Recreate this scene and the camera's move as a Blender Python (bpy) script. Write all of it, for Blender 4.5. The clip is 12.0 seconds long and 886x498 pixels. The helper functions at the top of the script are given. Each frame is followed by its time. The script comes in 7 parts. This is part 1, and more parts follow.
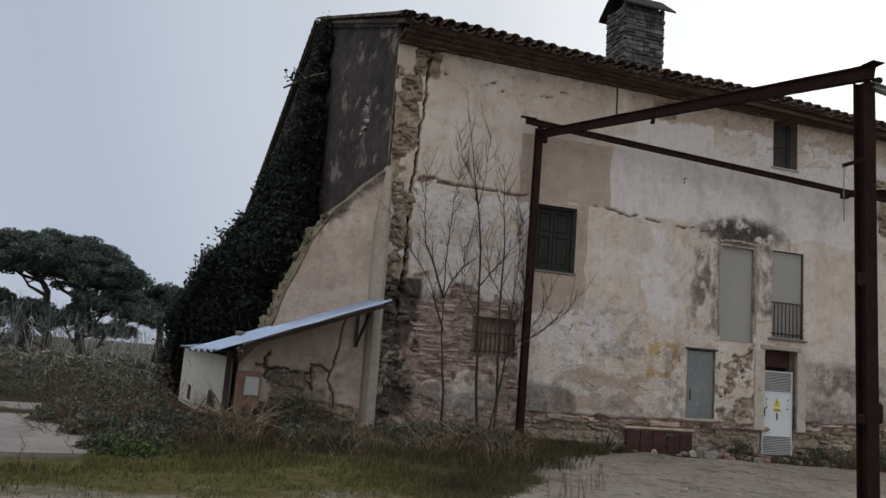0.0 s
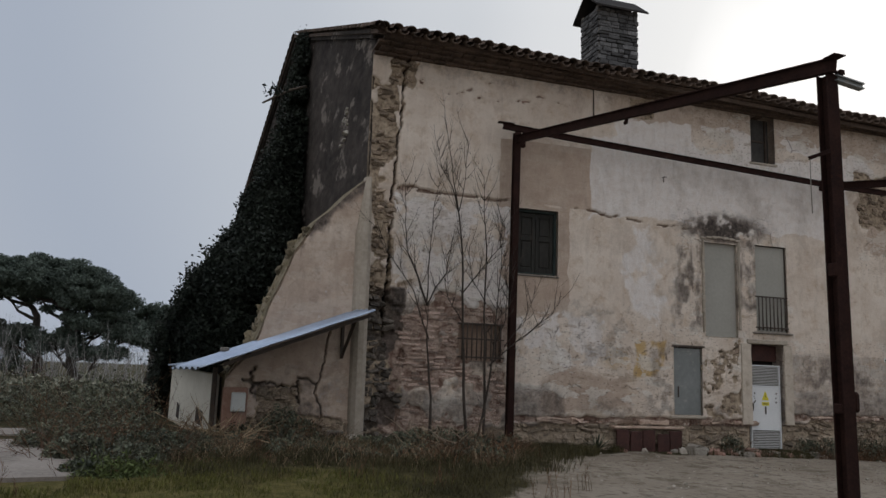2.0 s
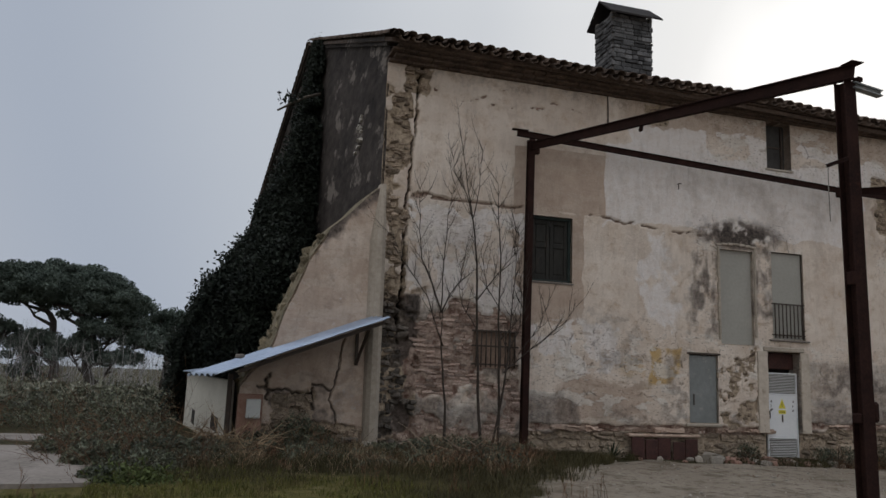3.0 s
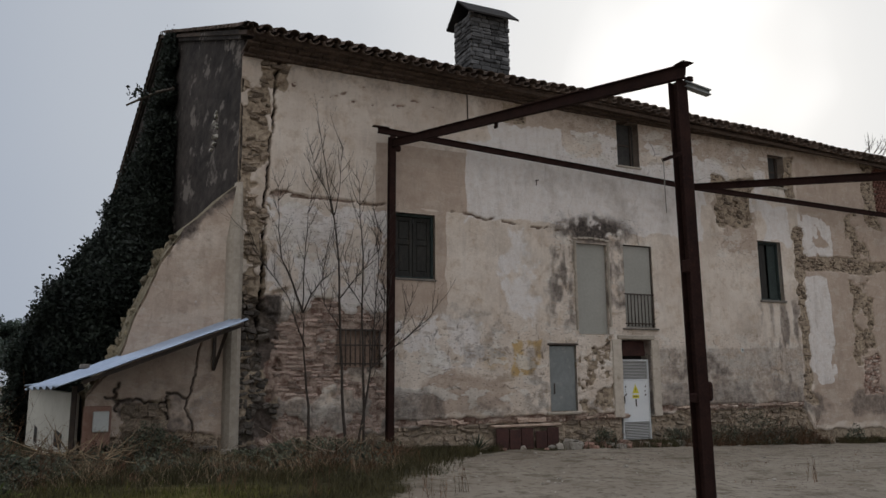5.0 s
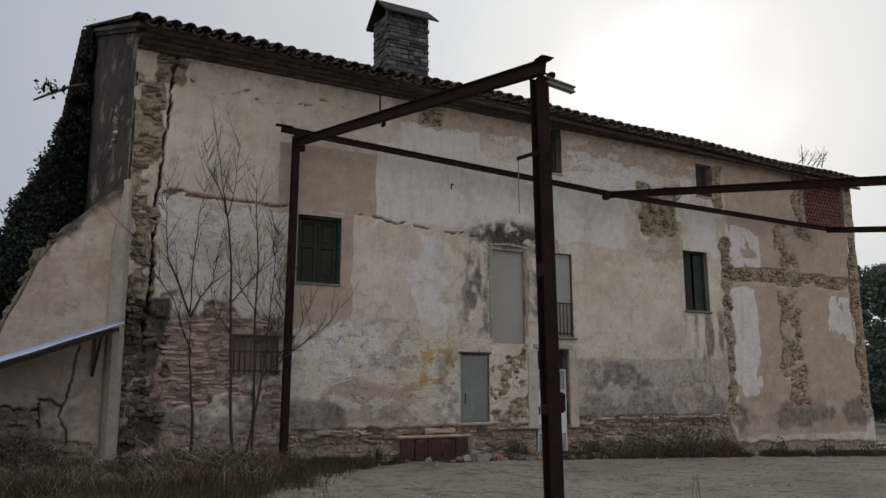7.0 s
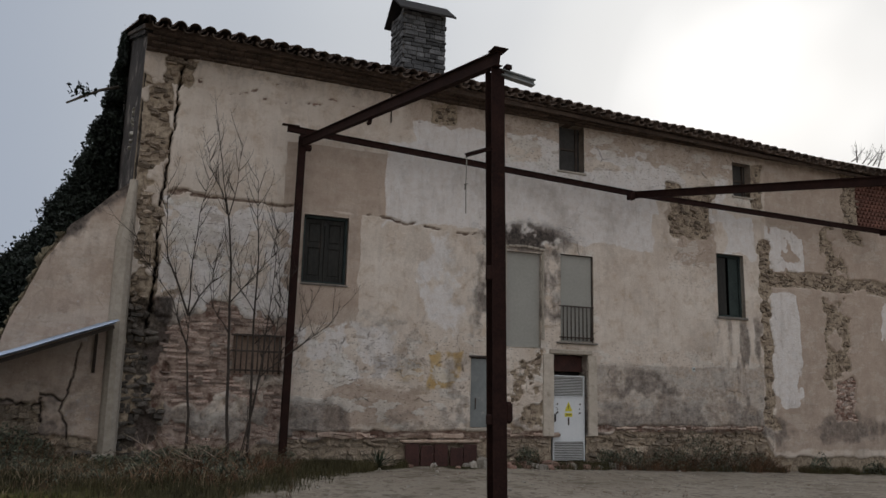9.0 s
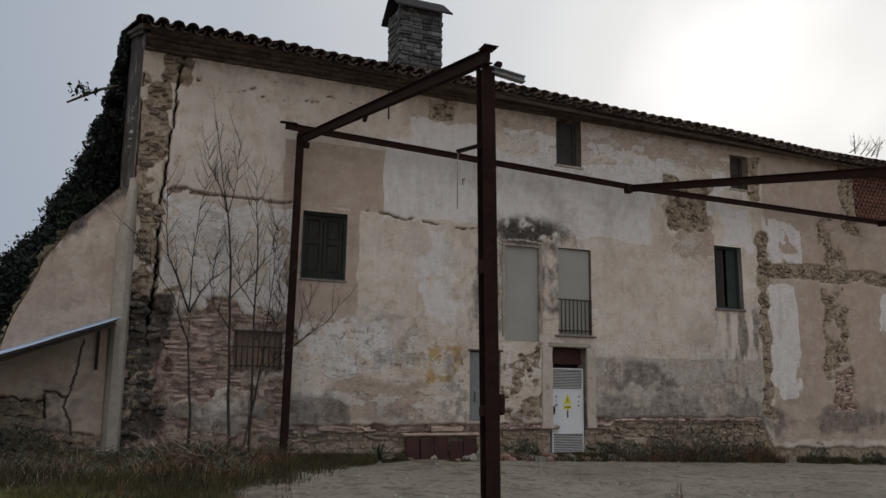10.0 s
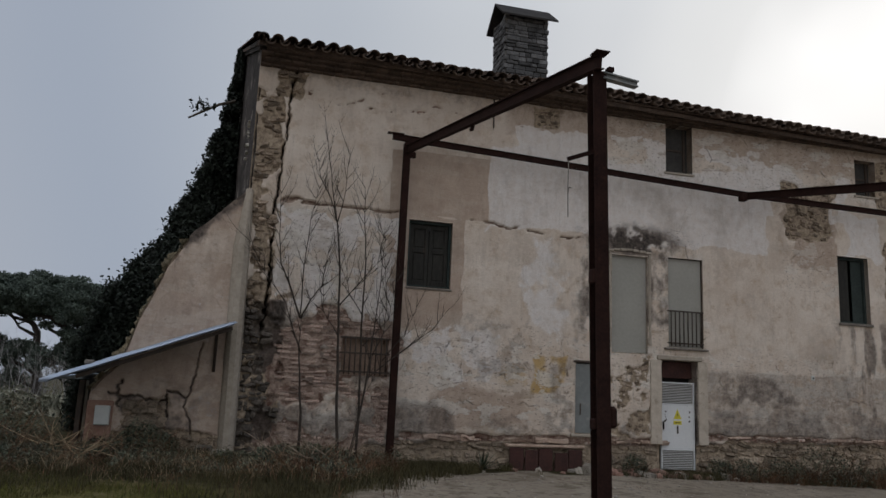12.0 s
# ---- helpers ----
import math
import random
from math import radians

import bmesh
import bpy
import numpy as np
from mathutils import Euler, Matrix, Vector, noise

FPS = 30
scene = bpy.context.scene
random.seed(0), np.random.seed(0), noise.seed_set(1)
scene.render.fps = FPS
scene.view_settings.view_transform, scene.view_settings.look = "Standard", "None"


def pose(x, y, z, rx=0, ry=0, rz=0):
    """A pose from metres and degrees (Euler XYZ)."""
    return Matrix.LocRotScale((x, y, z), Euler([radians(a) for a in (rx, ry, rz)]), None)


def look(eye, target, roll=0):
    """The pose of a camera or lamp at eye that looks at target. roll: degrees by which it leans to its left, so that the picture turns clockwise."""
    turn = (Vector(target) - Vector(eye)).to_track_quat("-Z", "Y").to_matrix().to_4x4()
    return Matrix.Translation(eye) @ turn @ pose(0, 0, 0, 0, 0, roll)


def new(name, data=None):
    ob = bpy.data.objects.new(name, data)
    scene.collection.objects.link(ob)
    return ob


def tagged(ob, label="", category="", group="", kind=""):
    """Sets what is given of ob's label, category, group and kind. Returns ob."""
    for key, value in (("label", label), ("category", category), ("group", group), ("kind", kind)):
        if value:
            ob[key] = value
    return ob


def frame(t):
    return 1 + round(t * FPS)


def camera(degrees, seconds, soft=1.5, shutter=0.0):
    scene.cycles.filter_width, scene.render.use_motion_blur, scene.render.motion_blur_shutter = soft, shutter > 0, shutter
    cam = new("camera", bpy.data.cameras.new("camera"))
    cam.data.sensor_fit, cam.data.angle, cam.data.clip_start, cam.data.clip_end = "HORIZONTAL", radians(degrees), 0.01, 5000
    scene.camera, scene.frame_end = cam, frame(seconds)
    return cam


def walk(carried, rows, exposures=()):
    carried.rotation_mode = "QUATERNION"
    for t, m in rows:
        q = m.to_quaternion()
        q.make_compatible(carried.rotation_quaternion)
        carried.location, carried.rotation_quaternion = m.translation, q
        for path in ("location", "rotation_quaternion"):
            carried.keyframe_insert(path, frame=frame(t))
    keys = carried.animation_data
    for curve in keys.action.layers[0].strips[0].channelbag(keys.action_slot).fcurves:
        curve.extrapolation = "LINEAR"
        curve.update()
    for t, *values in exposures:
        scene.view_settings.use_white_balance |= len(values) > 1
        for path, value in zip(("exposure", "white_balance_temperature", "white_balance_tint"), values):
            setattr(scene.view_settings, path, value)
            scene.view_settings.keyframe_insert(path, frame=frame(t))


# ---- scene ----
cam = camera(59.9, 12.0)
PATH = [
    (0, (-3.181, -16.22, 1.709), (-2.612, -14.325, 2.006), 4.5),
    (0.5, (-3.155, -16.223, 1.721), (-2.583, -14.335, 2.051), 3.9),
    (1, (-3.077, -16.281, 1.713), (-2.55, -14.379, 2.036), 3.3),
    (1.5, (-3.003, -16.327, 1.711), (-2.45, -14.431, 2.025), 2.6),
    (2, (-2.974, -16.325, 1.703), (-2.389, -14.439, 2.022), 2.1),
    (2.5, (-3.0, -16.329, 1.715), (-2.449, -14.435, 2.044), 2.3),
    (4.3, (-3.013, -16.325, 1.755), (-2.409, -14.449, 2.096), 1.2),
    (4.5, (-2.94, -16.31, 1.738), (-2.289, -14.45, 2.084), 0.9),
    (5, (-2.738, -16.317, 1.707), (-1.881, -14.542, 2.043), -0.5),
    (5.5, (-2.393, -16.242, 1.724), (-1.465, -14.503, 2.066), -1.2),
    (6, (-1.996, -16.29, 1.702), (-1.066, -14.554, 2.052), -1.3),
    (6.5, (-1.527, -16.474, 1.71), (-0.636, -14.72, 2.068), -0.5),
    (7, (-1.063, -16.538, 1.695), (-0.151, -14.794, 2.054), 0.0),
    (7.2, (-0.845, -16.6, 1.731), (0.048, -14.846, 2.084), 0.3),
    (9, (0.449, -16.828, 1.775), (1.189, -15.005, 2.135), 1.4),
    (9.5, (0.53, -16.987, 1.742), (1.272, -15.164, 2.094), 0.9),
    (10, (0.515, -17.01, 1.758), (1.247, -15.182, 2.104), 0.9),
    (10.5, (0.499, -17.007, 1.769), (1.22, -15.174, 2.115), 1.2),
    (11, (0.47, -16.933, 1.79), (1.101, -15.067, 2.138), 1.8),
    (11.5, (0.407, -16.942, 1.749), (0.892, -15.034, 2.103), 2.5),
    (12, (0.428, -16.946, 1.747), (0.911, -15.04, 2.11), 2.5),
]
walk(cam, [(t, look(eye, target, roll)) for t, eye, target, roll in PATH], exposures=[(0, 0.28, 6250, 10), (1.2, 0.14, 6280, 10), (2.5, 0.05, 6380, 10), (5, 0.05, 6380, 10), (10, -0.02, 6360, 10), (12, -0.08, 6300, 10)])

# ---- world, sun, exposure ----
scene.view_settings.exposure = 0.0
SUN_YAW, SUN_UP = radians(46), radians(22)
SUN_DIR = Vector((math.sin(SUN_YAW) * math.cos(SUN_UP), math.cos(SUN_YAW) * math.cos(SUN_UP), math.sin(SUN_UP)))
world = bpy.data.worlds.new("overcast_sky")
scene.world = world
world.use_nodes = True
wt = world.node_tree
wt.nodes.clear()
w_out = wt.nodes.new("ShaderNodeOutputWorld")
w_bg = wt.nodes.new("ShaderNodeBackground")
w_bg.inputs["Strength"].default_value = 0.1
w_sky = wt.nodes.new("ShaderNodeTexSky")
w_sky.sky_type = "NISHITA"
w_sky.sun_disc = False
w_sky.sun_elevation = SUN_UP
w_sky.sun_rotation = SUN_YAW
w_sky.dust_density = 6.0
w_sky.air_density = 1.0
w_geo = wt.nodes.new("ShaderNodeTexCoord")
w_dot = wt.nodes.new("ShaderNodeVectorMath")
w_dot.operation = "DOT_PRODUCT"
w_norm = wt.nodes.new("ShaderNodeVectorMath")
w_norm.operation = "NORMALIZE"
wt.links.new(w_geo.outputs["Generated"], w_norm.inputs[0])
w_dot.inputs[1].default_value = SUN_DIR
w_warp = wt.nodes.new("ShaderNodeTexNoise")
w_warp.inputs["Scale"].default_value = 2.2
w_warp.inputs["Detail"].default_value = 3
wt.links.new(w_norm.outputs[0], w_warp.inputs["Vector"])
w_add = wt.nodes.new("ShaderNodeMath")
w_add.operation = "MULTIPLY_ADD"
w_add.inputs[1].default_value = 0.06
wt.links.new(w_norm.outputs[0], w_dot.inputs[0])
w_mid = wt.nodes.new("ShaderNodeMath")
w_mid.operation = "SUBTRACT"
w_mid.inputs[1].default_value = 0.5
wt.links.new(w_warp.outputs["Fac"], w_mid.inputs[0])
wt.links.new(w_mid.outputs[0], w_add.inputs[0])
wt.links.new(w_dot.outputs["Value"], w_add.inputs[2])
w_ramp = wt.nodes.new("ShaderNodeValToRGB")
w_ramp.color_ramp.interpolation = "EASE"
# cloud veil: grey-blue away from the sun, white round it
stops = [(0.0, (0.52, 0.52, 0.525)), (0.42, (0.40, 0.43, 0.485)), (0.58, (0.365, 0.405, 0.475)), (0.78, (0.47, 0.50, 0.545)), (0.90, (0.57, 0.59, 0.615)), (0.955, (0.665, 0.675, 0.685)), (0.982, (0.77, 0.77, 0.76)), (0.994, (1.02, 1.01, 0.99)), (1.0, (1.5, 1.47, 1.42))]
while len(w_ramp.color_ramp.elements) < len(stops):
    w_ramp.color_ramp.elements.new(0.5)
for el, (p, c) in zip(w_ramp.color_ramp.elements, stops):
    el.position, el.color = p, (*c, 1)
wt.links.new(w_add.outputs[0], w_ramp.inputs[0])
w_scale = wt.nodes.new("ShaderNodeVectorMath")
w_scale.operation = "SCALE"
w_scale.inputs["Scale"].default_value = 10.0
wt.links.new(w_ramp.outputs[0], w_scale.inputs[0])
w_mix = wt.nodes.new("ShaderNodeMix")
w_mix.data_type = "RGBA"
w_mix.inputs["Factor"].default_value = 0.985
wt.links.new(w_sky.outputs[0], w_mix.inputs["A"])
wt.links.new(w_scale.outputs[0], w_mix.inputs["B"])
# an overcast sky is brightest overhead
w_sep = wt.nodes.new("ShaderNodeSeparateXYZ")
wt.links.new(w_norm.outputs[0], w_sep.inputs[0])
w_up = wt.nodes.new("ShaderNodeMapRange")
w_up.interpolation_type = "SMOOTHSTEP"
w_up.inputs["From Min"].default_value, w_up.inputs["From Max"].default_value = 0.42, 1.0
w_up.inputs["To Min"].default_value, w_up.inputs["To Max"].default_value = 1.0, 2.3
wt.links.new(w_sep.outputs["Z"], w_up.inputs["Value"])
w_zen = wt.nodes.new("ShaderNodeVectorMath")
w_zen.operation = "SCALE"
wt.links.new(w_mix.outputs["Result"], w_zen.inputs[0])
wt.links.new(w_up.outputs["Result"], w_zen.inputs["Scale"])
wt.links.new(w_zen.outputs[0], w_bg.inputs["Color"])
wt.links.new(w_bg.outputs[0], w_out.inputs[0])

sun_data = bpy.data.lights.new("sun", "SUN")
sun_data.energy, sun_data.angle, sun_data.color = 0.8, radians(14), (1.0, 0.96, 0.9)
sun = new("sun", sun_data)
sun.matrix_world = look(Vector((0, 0, 30)) + SUN_DIR * 20, Vector((0, 0, 30)))


# ---- small tools ----
RNG = np.random.RandomState(7)
TABLE = RNG.rand(256, 256)


def vnoise(x, y):
    x0, y0 = np.floor(x).astype(int), np.floor(y).astype(int)
    fx, fy = x - x0, y - y0
    fx, fy = fx * fx * (3 - 2 * fx), fy * fy * (3 - 2 * fy)
    a, b = TABLE[x0 % 256, y0 % 256], TABLE[(x0 + 1) % 256, y0 % 256]
    c, d = TABLE[x0 % 256, (y0 + 1) % 256], TABLE[(x0 + 1) % 256, (y0 + 1) % 256]
    return (a * (1 - fx) + b * fx) * (1 - fy) + (c * (1 - fx) + d * fx) * fy


def fbm(x, y, size, seed=0, octaves=4):
    x, y = np.asarray(x, float) / size + 17.3 * seed + 100, np.asarray(y, float) / size + 9.7 * seed + 100
    total, amp, norm = 0, 1.0, 0
    for k in range(octaves):
        total, norm = total + amp * vnoise(x * 2 ** k, y * 2 ** k), norm + amp
        amp *= 0.55
    return total / norm


def smooth(a, b, v):
    t = np.clip((v - a) / (b - a), 0, 1)
    return t * t * (3 - 2 * t)


def part(name, data, material, parent=None, label=""):
    """One mesh object, from a bmesh or a mesh, under parent."""
    if isinstance(data, bmesh.types.BMesh):
        me = bpy.data.meshes.new(name)
        data.to_mesh(me)
        data.free()
    else:
        me = data
    if material is not None and not me.materials:
        me.materials.append(material)
    ob = new(name, me)
    if parent is not None:
        ob.parent = parent
    if label:
        tagged(ob, label)
    return ob


def thing(name, label, category, group="", kind="", at=(0, 0, 0)):
    ob = new(name)
    ob.location = at
    return tagged(ob, label, category, group, kind)


def raw(name, verts, faces, smooth_shade=False):
    me = bpy.data.meshes.new(name)
    me.from_pydata([tuple(v) for v in verts], [], faces)
    if smooth_shade:
        me.polygons.foreach_set("use_smooth", [True] * len(me.polygons))
    me.update()
    return me


def box(bm, x0, x1, y0, y1, z0, z1, bevel=0.0, m=None):
    before = set(bm.verts)
    made = bmesh.ops.create_cube(bm, size=1)["verts"]
    for v in made:
        v.co = Vector((x0 + (v.co.x + 0.5) * (x1 - x0), y0 + (v.co.y + 0.5) * (y1 - y0), z0 + (v.co.z + 0.5) * (z1 - z0)))
    if bevel:
        edges = {e for v in made for e in v.link_edges}
        bmesh.ops.bevel(bm, geom=list(edges), offset=bevel, segments=1, affect="EDGES")
    if m is not None:
        fresh = [v for v in bm.verts if v not in before]
        bmesh.ops.transform(bm, matrix=m, verts=fresh)
    return bm


def boxed(*a, **k):
    return box(bmesh.new(), *a, **k)


def tube_into(verts, faces, points, radii, sides=6):
    """A tapered tube through points, appended to the lists."""
    base = len(verts)
    pts = [Vector(p) for p in points]
    for i, p in enumerate(pts):
        d = (pts[min(i + 1, len(pts) - 1)] - pts[max(i - 1, 0)]).normalized()
        u = d.cross(Vector((0.31, 0.9, 0.17))).normalized()
        w = d.cross(u)
        for k in range(sides):
            a = 2 * math.pi * k / sides
            verts.append(p + (u * math.cos(a) + w * math.sin(a)) * radii[i])
    for i in range(len(pts) - 1):
        for k in range(sides):
            a, b = base + i * sides + k, base + i * sides + (k + 1) % sides
            faces.append((a, b, b + sides, a + sides))
    faces.append(tuple(range(base + sides - 1, base - 1, -1)))
    end = base + (len(pts) - 1) * sides
    faces.append(tuple(range(end, end + sides)))


def tube(name, points, radii, sides=6):
    v, f = [], []
    tube_into(v, f, points, radii if hasattr(radii, "__len__") else [radii] * len(points), sides)
    return raw(name, v, f, True)


# ---- materials ----
def nodes_of(name):
    m = bpy.data.materials.new(name)
    m.use_nodes = True
    nt = m.node_tree
    return m, nt, nt.nodes["Principled BSDF"]


def node(nt, kind, **values):
    n = nt.nodes.new(kind)
    for k, v in values.items():
        n.inputs[k].default_value = v
    return n


def mixed(nt, fac, a, b):
    n = nt.nodes.new("ShaderNodeMix")
    n.data_type = "RGBA"
    for sock, v in (("Factor", fac), ("A", a), ("B", b)):
        s = n.inputs[sock]
        if hasattr(v, "links"):
            nt.links.new(v, s)
        elif sock == "Factor":
            s.default_value = v
        else:
            s.default_value = (*v, 1)
    return n.outputs["Result"]


def ranged(nt, value, lo, hi):
    n = node(nt, "ShaderNodeMapRange")
    n.inputs["From Min"].default_value, n.inputs["From Max"].default_value = lo, hi
    nt.links.new(value, n.inputs["Value"])
    return n.outputs["Result"]


def noised(nt, scale, detail=5, rough=0.6, coord="Object", stretch=None):
    tc = nt.nodes.new("ShaderNodeTexCoord")
    vec = tc.outputs[coord]
    if stretch:
        mp = nt.nodes.new("ShaderNodeMapping")
        mp.inputs["Scale"].default_value = stretch
        nt.links.new(vec, mp.inputs["Vector"])
        vec = mp.outputs["Vector"]
    n = node(nt, "ShaderNodeTexNoise", Scale=scale, Detail=detail, Roughness=rough)
    nt.links.new(vec, n.inputs["Vector"])
    return n.outputs["Fac"]


def bumped(nt, bsdf, height, strength, distance):
    b = node(nt, "ShaderNodeBump", Strength=strength, Distance=distance)
    nt.links.new(height, b.inputs["Height"])
    nt.links.new(b.outputs["Normal"], bsdf.inputs["Normal"])


def surface(name, low, high, big=1.0, fine=14.0, rough=0.9, metal=0.0, bump=0.4, depth=0.01, accent=None, accent_at=(0.58, 0.68), vary=0.0, stretch=None, gloss=0.3):
    """Two tones over large and small noise, an optional third in patches, bump, and a change from piece to piece."""
    m, nt, bsdf = nodes_of(name)
    n1, n2 = noised(nt, big, stretch=stretch), noised(nt, fine, 6, 0.65, stretch=stretch)
    add = nt.nodes.new("ShaderNodeMath")
    add.operation = "MULTIPLY_ADD"
    add.inputs[1].default_value = 0.5
    nt.links.new(n2, add.inputs[0])
    half = nt.nodes.new("ShaderNodeMath")
    half.operation = "MULTIPLY"
    half.inputs[1].default_value = 0.5
    nt.links.new(n1, half.inputs[0])
    nt.links.new(half.outputs[0], add.inputs[2])
    col = mixed(nt, ranged(nt, add.outputs[0], 0.36, 0.64), low, high)
    if accent:
        n3 = noised(nt, big * 2.3, 6, 0.7, stretch=stretch)
        col = mixed(nt, ranged(nt, n3, *accent_at), col, accent)
    if vary:
        info = nt.nodes.new("ShaderNodeObjectInfo")
        geo = nt.nodes.new("ShaderNodeNewGeometry")
        both = nt.nodes.new("ShaderNodeMath")
        both.operation = "ADD"
        nt.links.new(info.outputs["Random"], both.inputs[0])
        nt.links.new(geo.outputs["Random Per Island"], both.inputs[1])
        wrap = nt.nodes.new("ShaderNodeMath")
        wrap.operation = "FRACT"
        nt.links.new(both.outputs[0], wrap.inputs[0])
        hsv = nt.nodes.new("ShaderNodeHueSaturation")
        nt.links.new(col, hsv.inputs["Color"])
        nt.links.new(ranged2(nt, wrap.outputs[0], 1 - vary, 1 + vary), hsv.inputs["Value"])
        col = hsv.outputs["Color"]
    nt.links.new(col, bsdf.inputs["Base Color"])
    bsdf.inputs["Roughness"].default_value = rough
    bsdf.inputs["Metallic"].default_value = metal
    bsdf.inputs["Specular IOR Level"].default_value = gloss
    if bump:
        bumped(nt, bsdf, n2, bump, depth)
    return m


def ranged2(nt, value, lo, hi):
    n = node(nt, "ShaderNodeMapRange")
    n.inputs["To Min"].default_value, n.inputs["To Max"].default_value = lo, hi
    nt.links.new(value, n.inputs["Value"])
    return n.outputs["Result"]


def math_node(nt, op, a, b=None, c=None):
    n = nt.nodes.new("ShaderNodeMath")
    n.operation = op
    for k, v in enumerate((a, b, c)):
        if v is None:
            continue
        if hasattr(v, "links"):
            nt.links.new(v, n.inputs[k])
        else:
            n.inputs[k].default_value = v
    return n.outputs[0]


def facade_material():
    """Old lime plaster over rubble, steered by the masks laid down with the wall's mesh."""
    m, nt, bsdf = nodes_of("weathered_plaster")
    a = nt.nodes.new("ShaderNodeAttribute")
    a.attribute_name = "wear_and_shade"
    b = nt.nodes.new("ShaderNodeAttribute")
    b.attribute_name = "coats"
    sa, sb = nt.nodes.new("ShaderNodeSeparateColor"), nt.nodes.new("ShaderNodeSeparateColor")
    nt.links.new(a.outputs["Color"], sa.inputs[0])
    nt.links.new(b.outputs["Color"], sb.inputs[0])
    n1, n2, n3 = noised(nt, 0.8, 6, 0.62), noised(nt, 11, 9, 0.72), noised(nt, 2.4, 12, 0.74)
    rag = noised(nt, 4.5, 12, 0.78)
    flow = noised(nt, 2.2, 9, 0.72, stretch=(2.2, 2.2, 0.4))

    def torn(mask, noise_value, amount, lo=0.38, hi=0.62):
        """A mask whose rim breaks up along the noise."""
        shift = math_node(nt, "MULTIPLY_ADD", math_node(nt, "SUBTRACT", noise_value, 0.5), amount, mask)
        return ranged(nt, shift, lo, hi)

    col = mixed(nt, ranged(nt, n1, 0.36, 0.64), (0.592, 0.502, 0.425), (0.732, 0.650, 0.572))
    col = mixed(nt, ranged(nt, n3, 0.50, 0.68), col, (0.50, 0.385, 0.285))
    col = mixed(nt, math_node(nt, "MULTIPLY", ranged(nt, rag, 0.56, 0.70), 0.55), col, (0.72, 0.67, 0.60))
    tan = mixed(nt, ranged(nt, n3, 0.34, 0.66), (0.395, 0.305, 0.242), (0.51, 0.412, 0.34))
    col = mixed(nt, torn(sb.outputs["Red"], rag, 0.55, 0.40, 0.60), col, tan)
    white = mixed(nt, ranged(nt, rag, 0.34, 0.66), (0.645, 0.575, 0.525), (0.765, 0.735, 0.72))
    col = mixed(nt, torn(sb.outputs["Green"], rag, 1.5, 0.40, 0.62), col, white)
    ochre = mixed(nt, ranged(nt, n3, 0.3, 0.7), (0.46, 0.29, 0.10), (0.56, 0.41, 0.21))
    col = mixed(nt, math_node(nt, "MULTIPLY", torn(sb.outputs["Blue"], n3, 0.9, 0.3, 0.8), 0.95), col, ochre)
    # thin flakes of an older limewash, with crisp rims
    skin = noised(nt, 1.5, 13, 0.66, stretch=(0.75, 0.75, 1.7))
    shell = math_node(nt, "MULTIPLY", ranged(nt, skin, 0.535, 0.552), a.outputs["Alpha"])
    col = mixed(nt, math_node(nt, "MULTIPLY", shell, 0.8), col, mixed(nt, ranged(nt, rag, 0.4, 0.6), (0.56, 0.51, 0.45), (0.76, 0.725, 0.675)))
    under = math_node(nt, "SUBTRACT", 1.0, ranged(nt, skin, 0.395, 0.41))
    col = mixed(nt, math_node(nt, "MULTIPLY", under, math_node(nt, "MULTIPLY", a.outputs["Alpha"], 0.6)), col, (0.34, 0.265, 0.20))
    # soot, damp and lichen: long runs, then fine specks
    col = mixed(nt, math_node(nt, "MULTIPLY", ranged(nt, flow, 0.52, 0.74), 0.38), col, (0.25, 0.20, 0.16))
    blotch = noised(nt, 0.55, 10, 0.70)
    col = mixed(nt, math_node(nt, "MULTIPLY", ranged(nt, blotch, 0.53, 0.66), 0.42), col, (0.27, 0.225, 0.185))
    # hairline cracks, here and there
    tc = nt.nodes.new("ShaderNodeTexCoord")
    bend = nt.nodes.new("ShaderNodeVectorMath")
    bend.operation = "MULTIPLY_ADD"
    warp = node(nt, "ShaderNodeTexNoise", Scale=1.6, Detail=6)
    nt.links.new(tc.outputs["Object"], warp.inputs["Vector"])
    bend.inputs[1].default_value = (0.5, 0.5, 0.5)
    nt.links.new(warp.outputs["Color"], bend.inputs[0])
    nt.links.new(tc.outputs["Object"], bend.inputs[2])
    vor = node(nt, "ShaderNodeTexVoronoi", Scale=0.9)
    vor.feature = "DISTANCE_TO_EDGE"
    nt.links.new(bend.outputs[0], vor.inputs["Vector"])
    hair = math_node(nt, "SUBTRACT", 1.0, ranged(nt, vor.outputs["Distance"], 0.003, 0.017))
    hair = math_node(nt, "MULTIPLY", hair, math_node(nt, "MULTIPLY", ranged(nt, n3, 0.49, 0.58), math_node(nt, "ADD", a.outputs["Alpha"], 0.1)))
    col = mixed(nt, math_node(nt, "MULTIPLY", hair, 0.8), col, (0.10, 0.08, 0.065))
    pits = math_node(nt, "MULTIPLY", ranged(nt, noised(nt, 17, 5, 0.6, stretch=(0.7, 1, 1.4)), 0.585, 0.63), a.outputs["Alpha"])
    col = mixed(nt, math_node(nt, "MULTIPLY", pits, 0.75), col, (0.15, 0.115, 0.09))
    specks = math_node(nt, "MULTIPLY", ranged(nt, n2, 0.60, 0.70), 0.5)
    col = mixed(nt, specks, col, (0.17, 0.14, 0.115))
    # dirt colour, which also paints the shade of cracks and recesses
    grime_and_shade = mixed(nt, ranged(nt, n2, 0.35, 0.65), (0.072, 0.060, 0.054), (0.215, 0.178, 0.155))
